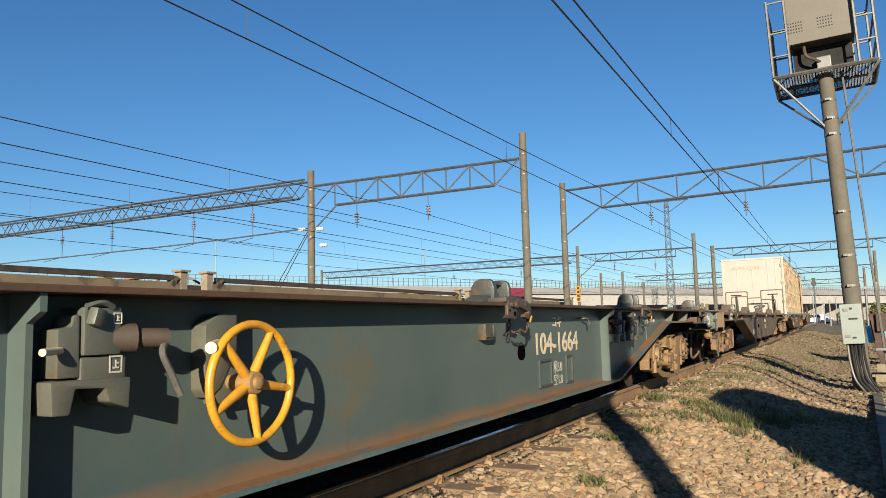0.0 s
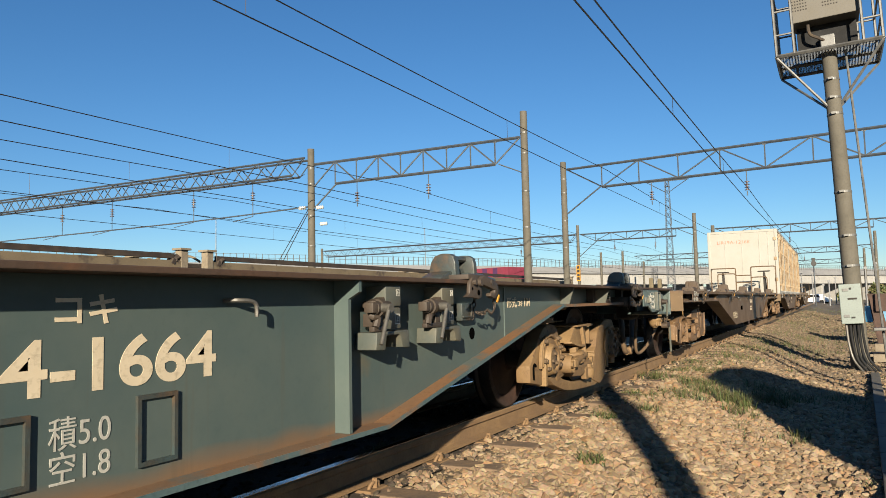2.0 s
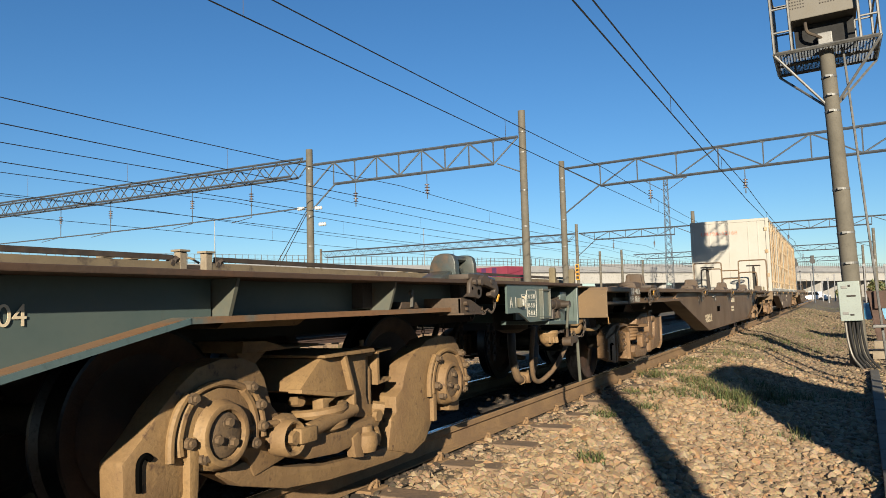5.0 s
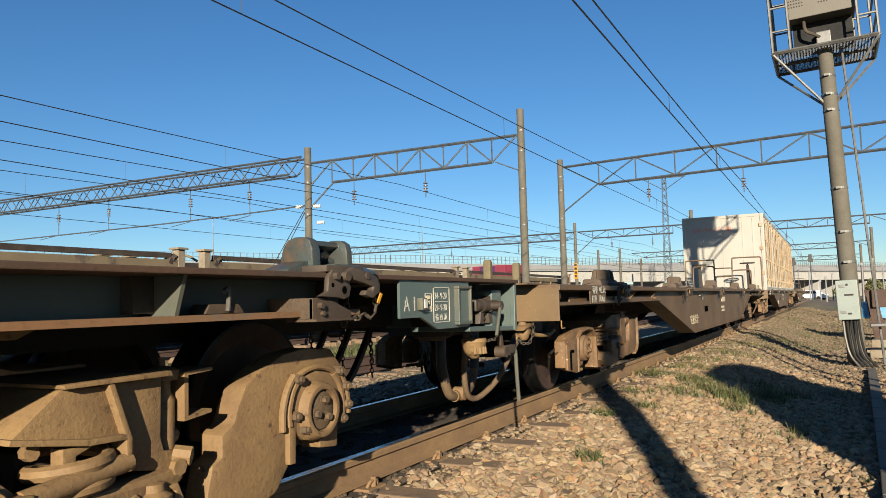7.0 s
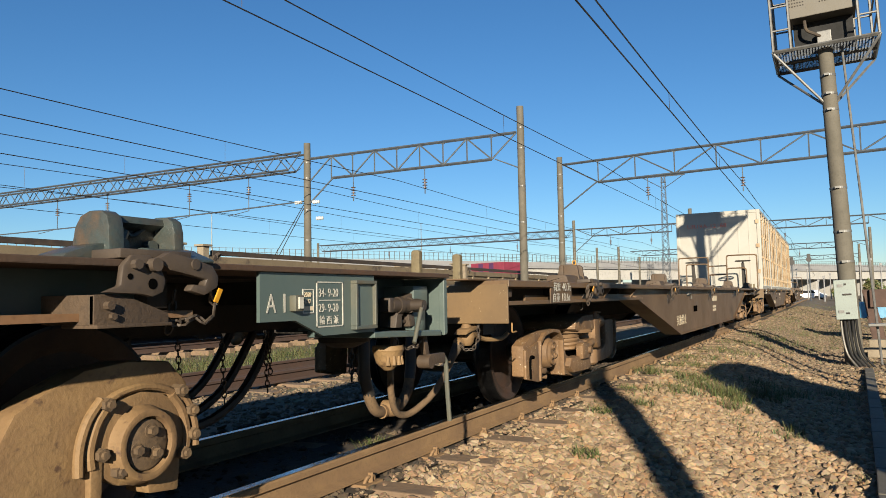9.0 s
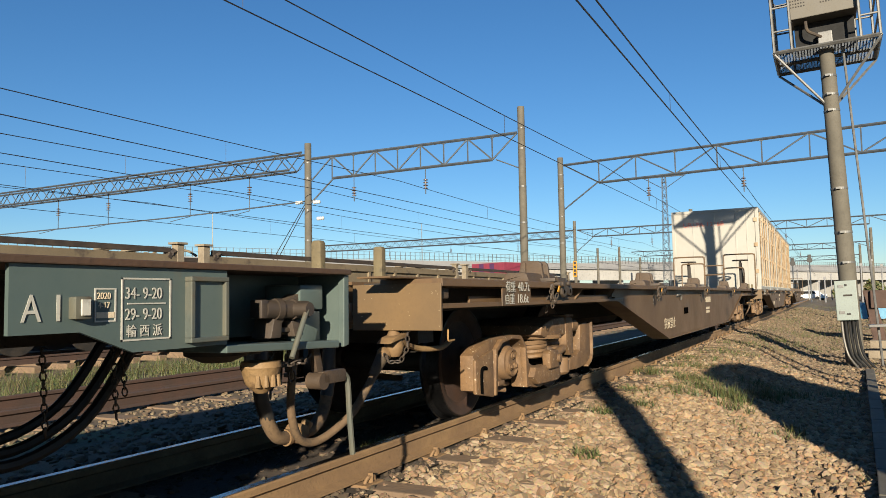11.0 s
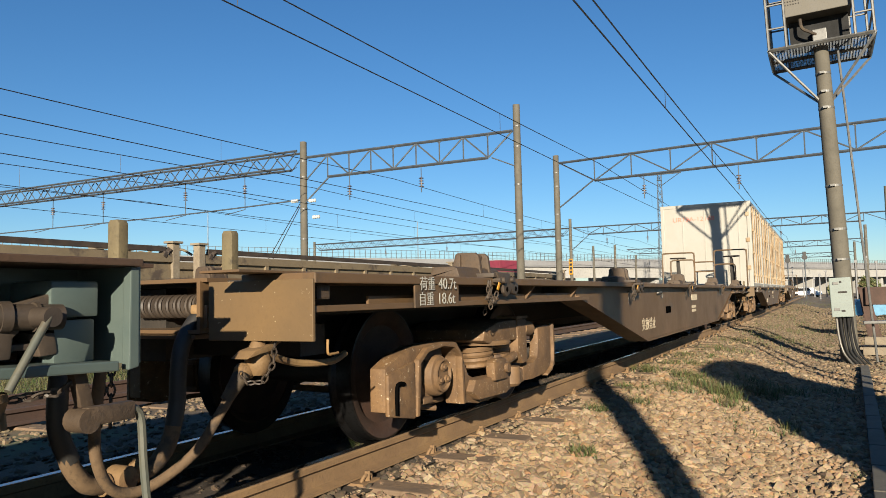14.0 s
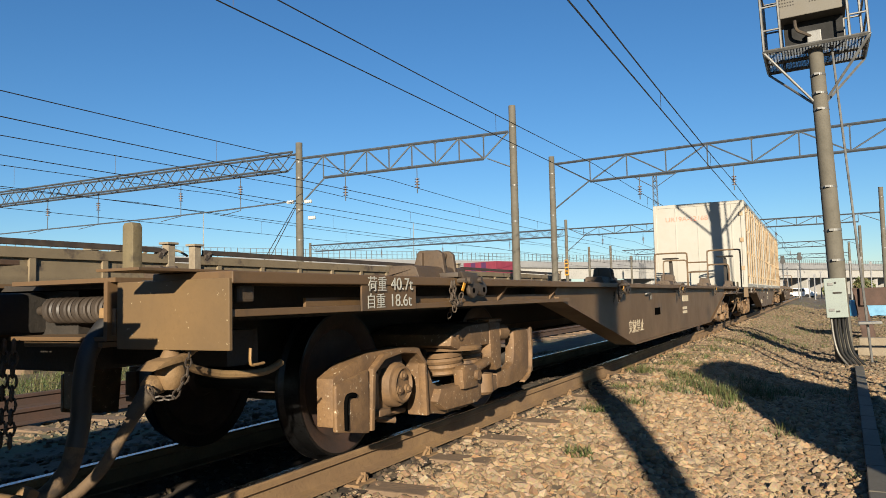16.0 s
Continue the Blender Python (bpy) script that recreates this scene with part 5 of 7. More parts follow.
    part("marking_bar", bm, M_CREAMTXT, w)
    bm = bmesh.new()
    span(bm, (8.475, -1.30, 0.835), (8.525, -1.268, 0.895), 0.006)
    rf = part("reflector", bm, M_GREENDUST, w, "", True)
    bm = bmesh.new()
    span(bm, (8.49, -1.306, 0.845), (8.515, -1.299, 0.887))
    part("lens", bm, M_WHITE, rf, "pale reflector lens")
    bm = bmesh.new()
    prism(bm, [(7.645, 0.90), (7.70, 0.902), (7.775, 0.888), (7.90, 0.845), (7.90, 0.812), (7.645, 0.812)], "y", -1.285, -1.265, 0.004)
    span(bm, (7.645, -1.3, 0.808), (7.90, -1.15, 0.818), 0.002)
    span(bm, (7.645, -1.284, 0.818), (7.66, -1.06, 0.90), 0.002)
    rod(bm, (7.685, -1.305, 0.87), (7.685, -1.25, 0.87), 0.013, 8)
    rod(bm, (7.70, -1.30, 0.84), (7.70, -1.25, 0.84), 0.01, 6)
    part("lever_bracket", bm, M_BROWNLOCK, w, "", True)
    bm = bmesh.new()
    prism(bm, [(7.21, 0.851), (7.23, 0.885), (7.37, 0.885), (7.40, 0.851)], "y", -1.17, -1.09, 0.005)
    lug = part("stop_lug", bm, M_BROWNLOCK, w, "", True)
    bm = bmesh.new()
    tube(bm, [(7.31, -1.175, 0.86), (7.31, -1.18, 0.925), (7.305, -1.18, 0.94), (7.28, -1.185, 0.925)], 0.009, 8)
    part("hook", bm, M_GREY, lug, "pale worn hook", True)
    # step, hoses, chains at the end
    bm = bmesh.new()
    span(bm, (9.60, -1.25, 0.54), (9.755, -1.215, 0.592), 0.008)
    rod(bm, (9.605, -1.25, 0.555), (9.605, -1.18, 0.555), 0.034, 14)
    prism(bm, [(9.60, 0.59), (9.57, 0.70), (9.61, 0.705), (9.64, 0.59)], "y", -1.22, -1.19, 0.004)
    step = part("shunting_step", bm, M_BROWNLOCK, w, "rusty brown step bar with a bent grey rod", True)
    bm = bmesh.new()
    tube(bm, [(9.73, -1.235, 0.572), (9.765, -1.235, 0.565), (9.785, -1.235, 0.53), (9.795, -1.235, 0.40), (9.815, -1.235, 0.23)], 0.0125, 8)
    part("step_rod", bm, M_GREENDUST, step, "worn grey-green rod", True)
    bm = bmesh.new()
    lathe(bm, [(0.02, 0.48), (0.044, 0.50), (0.058, 0.515), (0.063, 0.53), (0.074, 0.57), (0.078, 0.577), (0.074, 0.597), (0.03, 0.60)], (9.35, -1.15, 0.055), "z", 18)
    for k in range(5):
        a = -2.6 + 0.45 * k
        rod(bm, (9.35 + 0.066 * math.cos(a), -1.15 + 0.066 * math.sin(a), 0.562), (9.35 + 0.064 * math.cos(a), -1.15 + 0.064 * math.sin(a), 0.605), 0.0115, 8, 0.008)
    part("dirt_collector", bm, M_BOGIE, w, "tan cast dirt collector with lugs", True)
    bm = bmesh.new()
    lathe(bm, [(0.06, 0.63), (0.13, 0.66), (0.15, 0.80), (0.10, 0.85)], (9.48, -0.80, 0), "z", 18)
    lathe(bm, [(0.05, 0.64), (0.09, 0.68), (0.10, 0.80), (0.06, 0.85)], (9.78, -0.70, 0), "z", 16)
    part("air_valve", bm, M_DARK, w, "", True)
    bm = bmesh.new()
    chain(bm, [(9.61, -1.20, 0.68), (9.55, -1.2, 0.64), (9.43, -1.17, 0.63)], 0.005, 0.035)
    chain(bm, [(9.83, -0.9, 0.70), (9.835, -0.9, 0.52)], 0.006, 0.042)
    part("chain", bm, M_LOCK, w)["kind"] = "stuff"
    bm = bmesh.new()
    for x, yy, z0 in ((8.70, -0.45, 0.44), (8.92, -0.5, 0.40), (9.22, -0.5, 0.42), (9.30, -0.45, 0.50)):
        chain(bm, [(x, yy, 0.72), (x + 0.02, yy, z0)], 0.0036, 0.028)
    part("chain", bm, M_LOCK, w)["kind"] = "stuff"
    for yy, dx in ((-0.35, 0.05), (-0.1, 0.18), (0.2, 0.32)):
        bm = bmesh.new()
        tube(bm, [(8.45 + dx, yy, 0.72), (8.56 + dx, yy, 0.44), (8.82 + dx, yy, 0.29), (9.15 + dx, yy, 0.40), (9.4 + dx, yy, 0.7)], 0.024, 8)
        part("pipe", bm, M_BLACK, w, "", True)
    bogie(w, 7.22)
    bogie(w, -7.22)
    return w


def make_brown(X0, label, rails=True):
    w = wagon(X0, label)
    L = 9.5
    for sgn in (-1, 1):
        bm = bmesh.new()
        pts = [(-5.83, 0.936), (-5.83, 0.86), (-3.2, 0.335), (3.2, 0.335), (5.83, 0.86), (5.83, 0.936)]
        prism(bm, pts, "y", *mirror_y(sgn, 1.165, 1.19))
        part("side_sill", bm, M_BROWN, w, "dusty brown fish-bellied web plate")
        bm = bmesh.new()
        lo = [(-5.83, 0.86), (-3.2, 0.335), (3.2, 0.335), (5.83, 0.86)]
        prism(bm, lo + [(a, b - 0.02) for a, b in lo[::-1]], "y", *mirror_y(sgn, 1.0, 1.22))
        part("bottom_flange", bm, M_BROWN, w)
        bm = bmesh.new()
        ya, yb = mirror_y(sgn, 0.9, 1.28)
        span(bm, (-L, ya, 0.937), (L, yb, 0.98), 0.005)
        part("deck_edge", bm, M_BROWN, w)
        for e in (-1, 1):
            xa, xb = sorted((e * 5.7, e * (L - 0.01)))
            bm = bmesh.new()
            span(bm, (xa, mirror_y(sgn, 1.08, 1.265)[0], 0.822), (xb, mirror_y(sgn, 1.08, 1.265)[1], 0.848), 0.003)
            xc, xd = sorted((e * 5.7, e * (L - 0.52)))
            span(bm, (xc, mirror_y(sgn, 1.17, 1.185)[0], 0.846), (xd, mirror_y(sgn, 1.17, 1.185)[1], 0.884))
            part("end_sill_channel", bm, M_BROWN, w)
            # dark colour on the web paints the shade inside the channel
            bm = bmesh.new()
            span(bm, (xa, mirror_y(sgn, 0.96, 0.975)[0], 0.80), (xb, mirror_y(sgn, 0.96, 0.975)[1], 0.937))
            part("shaded_channel_web", bm, M_DARK, w)
            bm = bmesh.new()
            xc, xd = sorted((e * (L - 0.16), e * (L - 0.07)))
            span(bm, (xc, mirror_y(sgn, 1.15, 1.235)[0], 0.872), (xd, mirror_y(sgn, 1.15, 1.235)[1], 0.932), 0.01)
            part("latch", bm, M_BROWNLOCK, w)
            for gx in (6.98, 5.95):
                bm = bmesh.new()
                prism(bm, [(sgn * 0.98, 0.937), (sgn * 1.255, 0.937), (sgn * 1.19, 0.848), (sgn * 0.98, 0.848)], "x", e * gx - 0.012, e * gx + 0.012)
                part("gusset", bm, M_BROWN, w)
        for x in (-7.74, -4.05, -0.45, 3.4, 7.6):
            container_lock(w, x, sgn, M_BROWNLOCK, 0.98)
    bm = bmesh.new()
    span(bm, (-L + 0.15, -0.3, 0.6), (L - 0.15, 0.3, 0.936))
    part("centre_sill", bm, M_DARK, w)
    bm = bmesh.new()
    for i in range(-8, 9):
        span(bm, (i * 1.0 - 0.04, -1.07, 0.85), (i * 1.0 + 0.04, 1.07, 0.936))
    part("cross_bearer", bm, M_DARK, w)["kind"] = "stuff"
    # same added plate: blocks sunlight from above, never seen itself
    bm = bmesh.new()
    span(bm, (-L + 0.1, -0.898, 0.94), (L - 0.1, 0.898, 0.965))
    part("shade_plate", bm, M_DARK, w)
    bm = bmesh.new()
    span(bm, (-1.93, -1.194, 0.60), (-1.58, -1.1885, 0.69))
    part("web_hole", bm, M_HOLE, w)
    for e in (-1, 1):
        for sgn in (-1, 1):
            bm = bmesh.new()
            span(bm, (min(e * (L + 0.012), e * (L - 0.004)), mirror_y(sgn, 0.73, 1.275)[0], 0.71), (max(e * (L + 0.012), e * (L - 0.004)), mirror_y(sgn, 0.73, 1.275)[1], 0.955), 0.003)
            part("end_plate", bm, M_SPECKPLATE, w, "dusty brown end plate spattered with pale specks")
            bm = bmesh.new()
            span(bm, (min(e * (L + 0.03), e * (L - 0.30)), mirror_y(sgn, 0.68, 0.70)[0], 0.74), (max(e * (L + 0.03), e * (L - 0.30)), mirror_y(sgn, 0.68, 0.70)[1], 0.96))
            span(bm, (min(e * (L - 0.30), e * (L - 0.28)), mirror_y(sgn, 0.12, 0.68)[0], 0.756), (max(e * (L - 0.30), e * (L - 0.28)), mirror_y(sgn, 0.12, 0.68)[1], 0.955))
            span(bm, (min(e * (L + 0.03), e * (L - 0.30)), mirror_y(sgn, 0.12, 0.68)[0], 0.74), (max(e * (L + 0.03), e * (L - 0.30)), mirror_y(sgn, 0.12, 0.68)[1], 0.755))
            span(bm, (min(e * (L + 0.02), e * (L - 0.30)), mirror_y(sgn, 0.12, 0.73)[0], 0.957), (max(e * (L + 0.02), e * (L - 0.30)), mirror_y(sgn, 0.12, 0.73)[1], 0.974))
            part("end_bracket", bm, M_BROWN, w)
            bm = bmesh.new()
            pts = [(e * (L - 0.12) + 0.046 * math.cos(t), sgn * (0.17 + 0.42 * t / 113), 0.855 + 0.046 * math.sin(t)) for t in [i * 0.45 for i in range(252)]]
            tube(bm, pts, 0.008, 5)
            rod(bm, (e * (L - 0.12), sgn * 0.1, 0.855), (e * (L - 0.12), sgn * 0.68, 0.855), 0.02, 10)
            rod(bm, (e * (L - 0.1), sgn * 0.67, 0.85), (e * (L - 0.1), sgn * 0.725, 0.85), 0.036, 10)
            part("return_spring", bm, M_LOCK, w, "", True)
            stake(w, e * (L + 0.19), sgn * 1.02, 0.985)
            bm = bmesh.new()
            xc, xd = sorted((e * (L - 0.2), e * (L + 0.25)))
            span(bm, (xc, mirror_y(sgn, 0.92, 1.12)[0], 0.981), (xd, mirror_y(sgn, 0.92, 1.12)[1], 0.991), 0.002)
            part("stake_plate", bm, M_BROWN, w)
            bm = bmesh.new()
            tube(bm, [(e * (L - 0.1), sgn * 1.02, 0.72), (e * (L - 0.05), sgn * 1.0, 0.66), (e * (L - 0.25), sgn * 0.98, 0.6), (e * (L - 0.45), sgn * 1.02, 0.59), (e * (L - 0.55), sgn * 1.03, 0.62)], 0.016, 8)
            part("brake_pipe", bm, M_BOGIE, w, "", True)
            bm = bmesh.new()
            lathe(bm, [(0.03, -0.06), (0.045, -0.04), (0.055, 0.0), (0.04, 0.05), (0.025, 0.08)], (e * (L - 0.02), sgn * 0.97, 0.63), "z", 14)
            lathe(bm, [(0.02, -0.05), (0.035, -0.03), (0.035, 0.02), (0.02, 0.04)], (e * (L + 0.02), sgn * 0.94, 0.59), "x", 12)
            prism(bm, [(e * (L - 0.07), 0.70), (e * (L + 0.06), 0.675), (e * (L + 0.11), 0.645), (e * (L + 0.03), 0.66), (e * (L - 0.05), 0.67)], "y", *mirror_y(sgn, 0.94, 1.03), 0.004)
            part("angle_cock", bm, M_BOGIE, w, "golden-brown cast air cock", True)
            bm = bmesh.new()
            chain(bm, [(e * (L - 0.03), sgn * 1.05, 0.71), (e * (L - 0.01), sgn * 1.06, 0.62), (e * (L + 0.03), sgn * 1.04, 0.55), (e * (L + 0.08), sgn * 1.0, 0.55), (e * (L + 0.09), sgn * 0.98, 0.59)], 0.004, 0.028)
            part("chain", bm, M_LOCK, w)["kind"] = "stuff"
            bm = bmesh.new()
            tube(bm, [(e * (L - 0.13), sgn * 1.24, 0.71), (e * (L - 0.13), sgn * 1.24, 0.655), (e * (L - 0.16), sgn * 1.24, 0.65), (e * (L - 0.2), sgn * 1.24, 0.652)], 0.0055, 6)
            part("hook", bm, M_YELLOWBR, w, "ochre-tipped bent hook", True)
        coupler(w, e * L, e)
        if e < 0:
            def at(pts):
                return [(v - L, a, b) for v, a, b in pts]
            bm = bmesh.new()
            tube(bm, at([(-0.06, -0.93, 0.545), (-0.085, -0.92, 0.50), (-0.12, -0.90, 0.435), (-0.18, -0.84, 0.30), (-0.29, -0.79, 0.215), (-0.40, -0.76, 0.182), (-0.50, -0.75, 0.215), (-0.565, -0.76, 0.32), (-0.585, -0.77, 0.45), (-0.575, -0.79, 0.66)]), 0.0205, 10)
            part("brake_hose", bm, M_HOSEDUST, w, "dusty tan rubber brake hose hanging in a loop", True)
            bm = bmesh.new()
            rod(bm, at([(-0.035, -0.94, 0.585)])[0], at([(-0.10, -0.91, 0.48)])[0], 0.036, 14, 0.024)
            part("hose_collar", bm, M_HOSE, w, "", True)
            bm = bmesh.new()
            tube(bm, at([(0.10, -0.62, 0.83), (0.04, -0.61, 0.80), (-0.03, -0.60, 0.70), (-0.055, -0.6, 0.58), (-0.06, -0.60, 0.46), (-0.08, -0.6, 0.36)]), 0.036, 12)
            part("brake_hose", bm, M_BLACK, w, "thick black rubber brake hose", True)
            bm = bmesh.new()
            tube(bm, at([(-0.555, -0.6, 0.31), (-0.60, -0.6, 0.42), (-0.605, -0.6, 0.55), (-0.57, -0.58, 0.72)]), 0.036, 12)
            part("brake_hose", bm, M_BLACK, w, "thick black rubber brake hose", True)
            bm = bmesh.new()
            tube(bm, at([(-0.075, -0.6, 0.38), (-0.11, -0.6, 0.285), (-0.19, -0.6, 0.215), (-0.27, -0.6, 0.20)]), 0.034, 12)
            part("hose_bend", bm, M_HOSEDUST, w, "dust-coated bend of the hose", True)
            bm = bmesh.new()
            tube(bm, at([(-0.42, -0.6, 0.195), (-0.49, -0.6, 0.215), (-0.55, -0.6, 0.29), (-0.575, -0.6, 0.36)]), 0.034, 12)
            part("hose_bend", bm, M_HOSEDUST, w, "dust-coated bend of the hose", True)
            bm = bmesh.new()
            rod(bm, at([(-0.26, -0.6, 0.20)])[0], at([(-0.43, -0.6, 0.195)])[0], 0.03, 14)
            lathe(bm, [(0.02, -0.06), (0.045, -0.055), (0.05, -0.03), (0.05, 0.03), (0.03, 0.05)], at([(-0.345, -0.6, 0.205)])[0], "y", 18)
            box(bm, at([(-0.27, -0.61, 0.235)])[0], (0.05, 0.05, 0.05), Euler((0.3, 0.4, 0.2)).to_matrix(), 0.01)
            rod(bm, at([(-0.425, -0.6, 0.195)])[0], at([(-0.40, -0.6, 0.195)])[0], 0.042, 14)
            part("hose_coupling", bm, M_BOGIE, w, "tan cast hose coupling", True)
            bm = bmesh.new()
            box(bm, at([(0.07, -0.63, 0.835)])[0], (0.11, 0.09, 0.045), Euler((0, 0.15, 0.3)).to_matrix(), 0.014)
            prism(bm, [(-L - 0.02, 0.81), (-L + 0.03, 0.85), (-L + 0.12, 0.862), (-L + 0.15, 0.84), (-L + 0.05, 0.825)], "y", -0.69, -0.66, 0.005)
            rod(bm, (-L + 0.10, -0.68, 0.85), (-L + 0.10, -0.6, 0.85), 0.022, 10)
            part("hose_head", bm, M_YELLOWBR, w, "ochre hose head with handle", True)
            bm = bmesh.new()
            span(bm, (-L - 0.02, -0.66, 0.715), (-L + 0.22, -0.2, 0.735), 0.004)
            span(bm, (-L - 0.01, -0.72, 0.76), (-L + 0.03, -0.68, 0.86), 0.004)
            rod(bm, (-L + 0.01, -0.735, 0.80), (-L + 0.01, -0.67, 0.80), 0.016, 10)
            part("hose_bracket", bm, M_BROWN, w, "", True)
        bm = bmesh.new()
        for yy in (-0.14, -0.2):
            chain(bm, [(e * (L + 0.06), yy, 0.74), (e * (L + 0.07), yy, 0.33)], 0.006, 0.045)
        part("chain", bm, M_LOCK, w)["kind"] = "stuff"
    for e in (-1, 1):
        bm = bmesh.new()
        span(bm, (min(e * (L - 0.5), e * (L - 0.32)), -0.95, 0.62), (max(e * (L - 0.5), e * (L - 0.32)), 0.95, 0.76))
        part("head_stock", bm, M_DARK, w)
    # load plate, marks
    bm = bmesh.new()
    span(bm, (-8.70, -1.272, 0.822), (-8.22, -1.262, 0.936), 0.002)
    part("load_plate", bm, M_BROWN, w)
    letters("荷重", 0.072, M_WHITE, w, on_side(-8.672, -1.2835, 0.914), narrow=1.12)
    letters("40.7t", 0.082, M_WHITE, w, on_side(-8.475, -1.2835, 0.914), narrow=1.22)
    letters("自重", 0.072, M_WHITE, w, on_side(-8.672, -1.2755, 0.838), narrow=1.12)
    letters("18.6t", 0.082, M_WHITE, w, on_side(-8.475, -1.2755, 0.838), narrow=1.22)
    letters("突放禁止", 0.15, M_CREAMTXT, w, on_side(-3.38, -1.193, 0.455), narrow=1.3)
    bm = bmesh.new()
    for z in (0.74, 0.62, 0.56):
        span(bm, (0.2, -1.193, z), (0.75 if z > 0.7 else 0.6, -1.1885, z + (0.09 if z > 0.7 else 0.04)))
    part("marking_bar", bm, M_CREAMTXT, w)
    bm = bmesh.new()
    tube(bm, [(-2.5, -1.19, 0.86), (-2.5, -1.22, 0.87), (-2.3, -1.22, 0.87), (-2.28, -1.22, 0.80)], 0.012, 6)
    part("rope_hook", bm, M_GREY, w, "", True)
    for e in ((1,) if rails else ()):
        for y0, y1, h in ((-1.24, -0.42, 1.98), (0.10, 0.95, 1.95), (-0.95, -0.42, 1.6), (0.10, 0.72, 1.75)):
            bm = bmesh.new()
            x = e * (L - 0.15) - (0.05 if h < 1.8 else 0)
            tube(bm, [(x, y0, 0.98), (x, y0, h - 0.1), (x, y0 + 0.03, h - 0.02), (x, y0 + 0.1, h), (x, y1 - 0.1, h), (x, y1 - 0.03, h - 0.02), (x, y1, h - 0.1), (x, y1, 0.98)], 0.02, 8)
            part("handrail", bm, M_BROWN, w, "brown tubular end handrail", True)
        bm = bmesh.new()
        rod(bm, (x, -0.42, 1.68), (x, 0.10, 1.68), 0.018, 8)
        rod(bm, (x, -0.42, 1.42), (x, 0.10, 1.42), 0.018, 8)
        part("crossbar", bm, M_BROWN, w)
        for yy in (-0.85, 0.55):
            bm = bmesh.new()
            prism(bm, [(yy - 0.09, 0.98), (yy - 0.04, 1.75), (yy + 0.04, 1.75), (yy + 0.03, 0.98)], "x", x + 0.1, x + 0.18, 0.006)
            hb = part("brake_stand", bm, M_DARK, w, "dark hand brake stand", True)
            bm = bmesh.new()
            torus(bm, (x + 0.14, yy, 1.81), 0.2, 0.018, "z", 24, 6)
            rod(bm, (x + 0.14, yy - 0.2, 1.81), (x + 0.14, yy + 0.2, 1.81), 0.015, 6)
            rod(bm, (x + 0.14, yy, 1.74), (x + 0.14, yy, 1.82), 0.025, 8)
            part("brake_wheel", bm, M_DARK, hb, "", True)
    bogie_cast(w, 6.93, -1)
    bogie_cast(w, -6.93, 1)
    return w


make_green()
W2 = 11.39
make_brown(W2, "brown dusty flat container wagon with white load markings")
make_brown(W2 + 20.4, "brown flat wagon loaded with white containers")
make_brown(W2 + 40.8, "brown flat container wagon at the train's far end")

CONTAINERS = []


def make_container():
    c = thing("freight_container", 0, 0, 0, "cream-white twelve-foot freight container with rust-streaked side ribs", "container", "containers on the wagon")
    W, Ln, H = 1.26, 3.71, 2.48
    bm = bmesh.new()
    span(bm, (0.03, -W + 0.04, 0.05), (Ln - 0.03, W - 0.04, H - 0.03))
    body = part("body", bm, M_CREAM, c)
    for x in (0.05, Ln - 0.05):
        for y in (-W + 0.05, W - 0.05):
            bm = bmesh.new()
            span(bm, (x - 0.05, y - 0.05, 0), (x + 0.05, y + 0.05, H), 0.012)
            part("corner_post", bm, M_CREAM, c)
    for sgn in (-1, 1):
        for z in (0.05, H - 0.05):
            bm = bmesh.new()
            span(bm, (0.1, sgn * (W - 0.04) - 0.04, z - 0.05), (Ln - 0.1, sgn * (W - 0.04) + 0.04, z + 0.05), 0.008)
            part("edge_rail", bm, M_CREAM, c)
    for x in (0.045, Ln - 0.045):
        for z in (H - 0.045, 0.05):
            bm = bmesh.new()
            span(bm, (x - 0.03, -W + 0.1, z - 0.045), (x + 0.03, W - 0.1, z + 0.045), 0.006)
            part("edge_rail", bm, M_CREAM, c)
    for sgn in (-1, 1):
        bm = bmesh.new()
        span(bm, (0.42, sgn * (W - 0.035) - 0.02, 0.1), (0.48, sgn * (W - 0.035) + 0.02, H - 0.1))
        rib = part("side_rib", bm, M_CREAM, c)
        for i in range(1, 13):
            share(rib, i * 0.235)
        for i in range(4):
            x = 0.55 + i * 0.86
            bm = bmesh.new()
            rod(bm, (x, sgn * (W + 0.005), 0.12), (x, sgn * (W + 0.005), H - 0.12), 0.018, 8)
            lk = part("lock_bar", bm, M_RUSTBAR, c, "rusty galvanised door bar", True)
            for z in (0.35, 1.0, 1.65, 2.2):
                bm = bmesh.new()
                box(bm, (x, sgn * (W - 0.0), z), (0.09, 0.06, 0.07), bevel=0.008)
                part("bar_keeper", bm, M_RUSTBAR, lk)
    bm = bmesh.new()
    for y in (-0.62, 0.0, 0.62, -0.93):
        span(bm, (0.018, y - 0.02, 0.12), (0.032, y + 0.02, H - 0.1), 0.004)
    part("end_rib", bm, M_CREAM, c)
    for z in (0.55, 1.35, 2.1):
        bm = bmesh.new()
        box(bm, (-0.004, -W + 0.09, z), (0.03, 0.1, 0.12), bevel=0.008)
        part("hinge", bm, M_RUSTBAR, c)
    return c


def put_containers():
    c = make_container()
    for i in range(5):
        x = 22.35 + i * 3.85
        o = c if i == 0 else copy_thing(c, pose(x, 0, 0.985))
        o.matrix_basis = pose(x, 0, 0.985)
        CONTAINERS.append((o, x))
    back = Matrix.Translation((0.026, 0.92, 1.98)) @ Euler((radians(90), 0, radians(-90))).to_matrix().to_4x4()
    letters("UR19A-12168", 0.185, M_REDTXT, c, back, narrow=1.12)


put_containers()


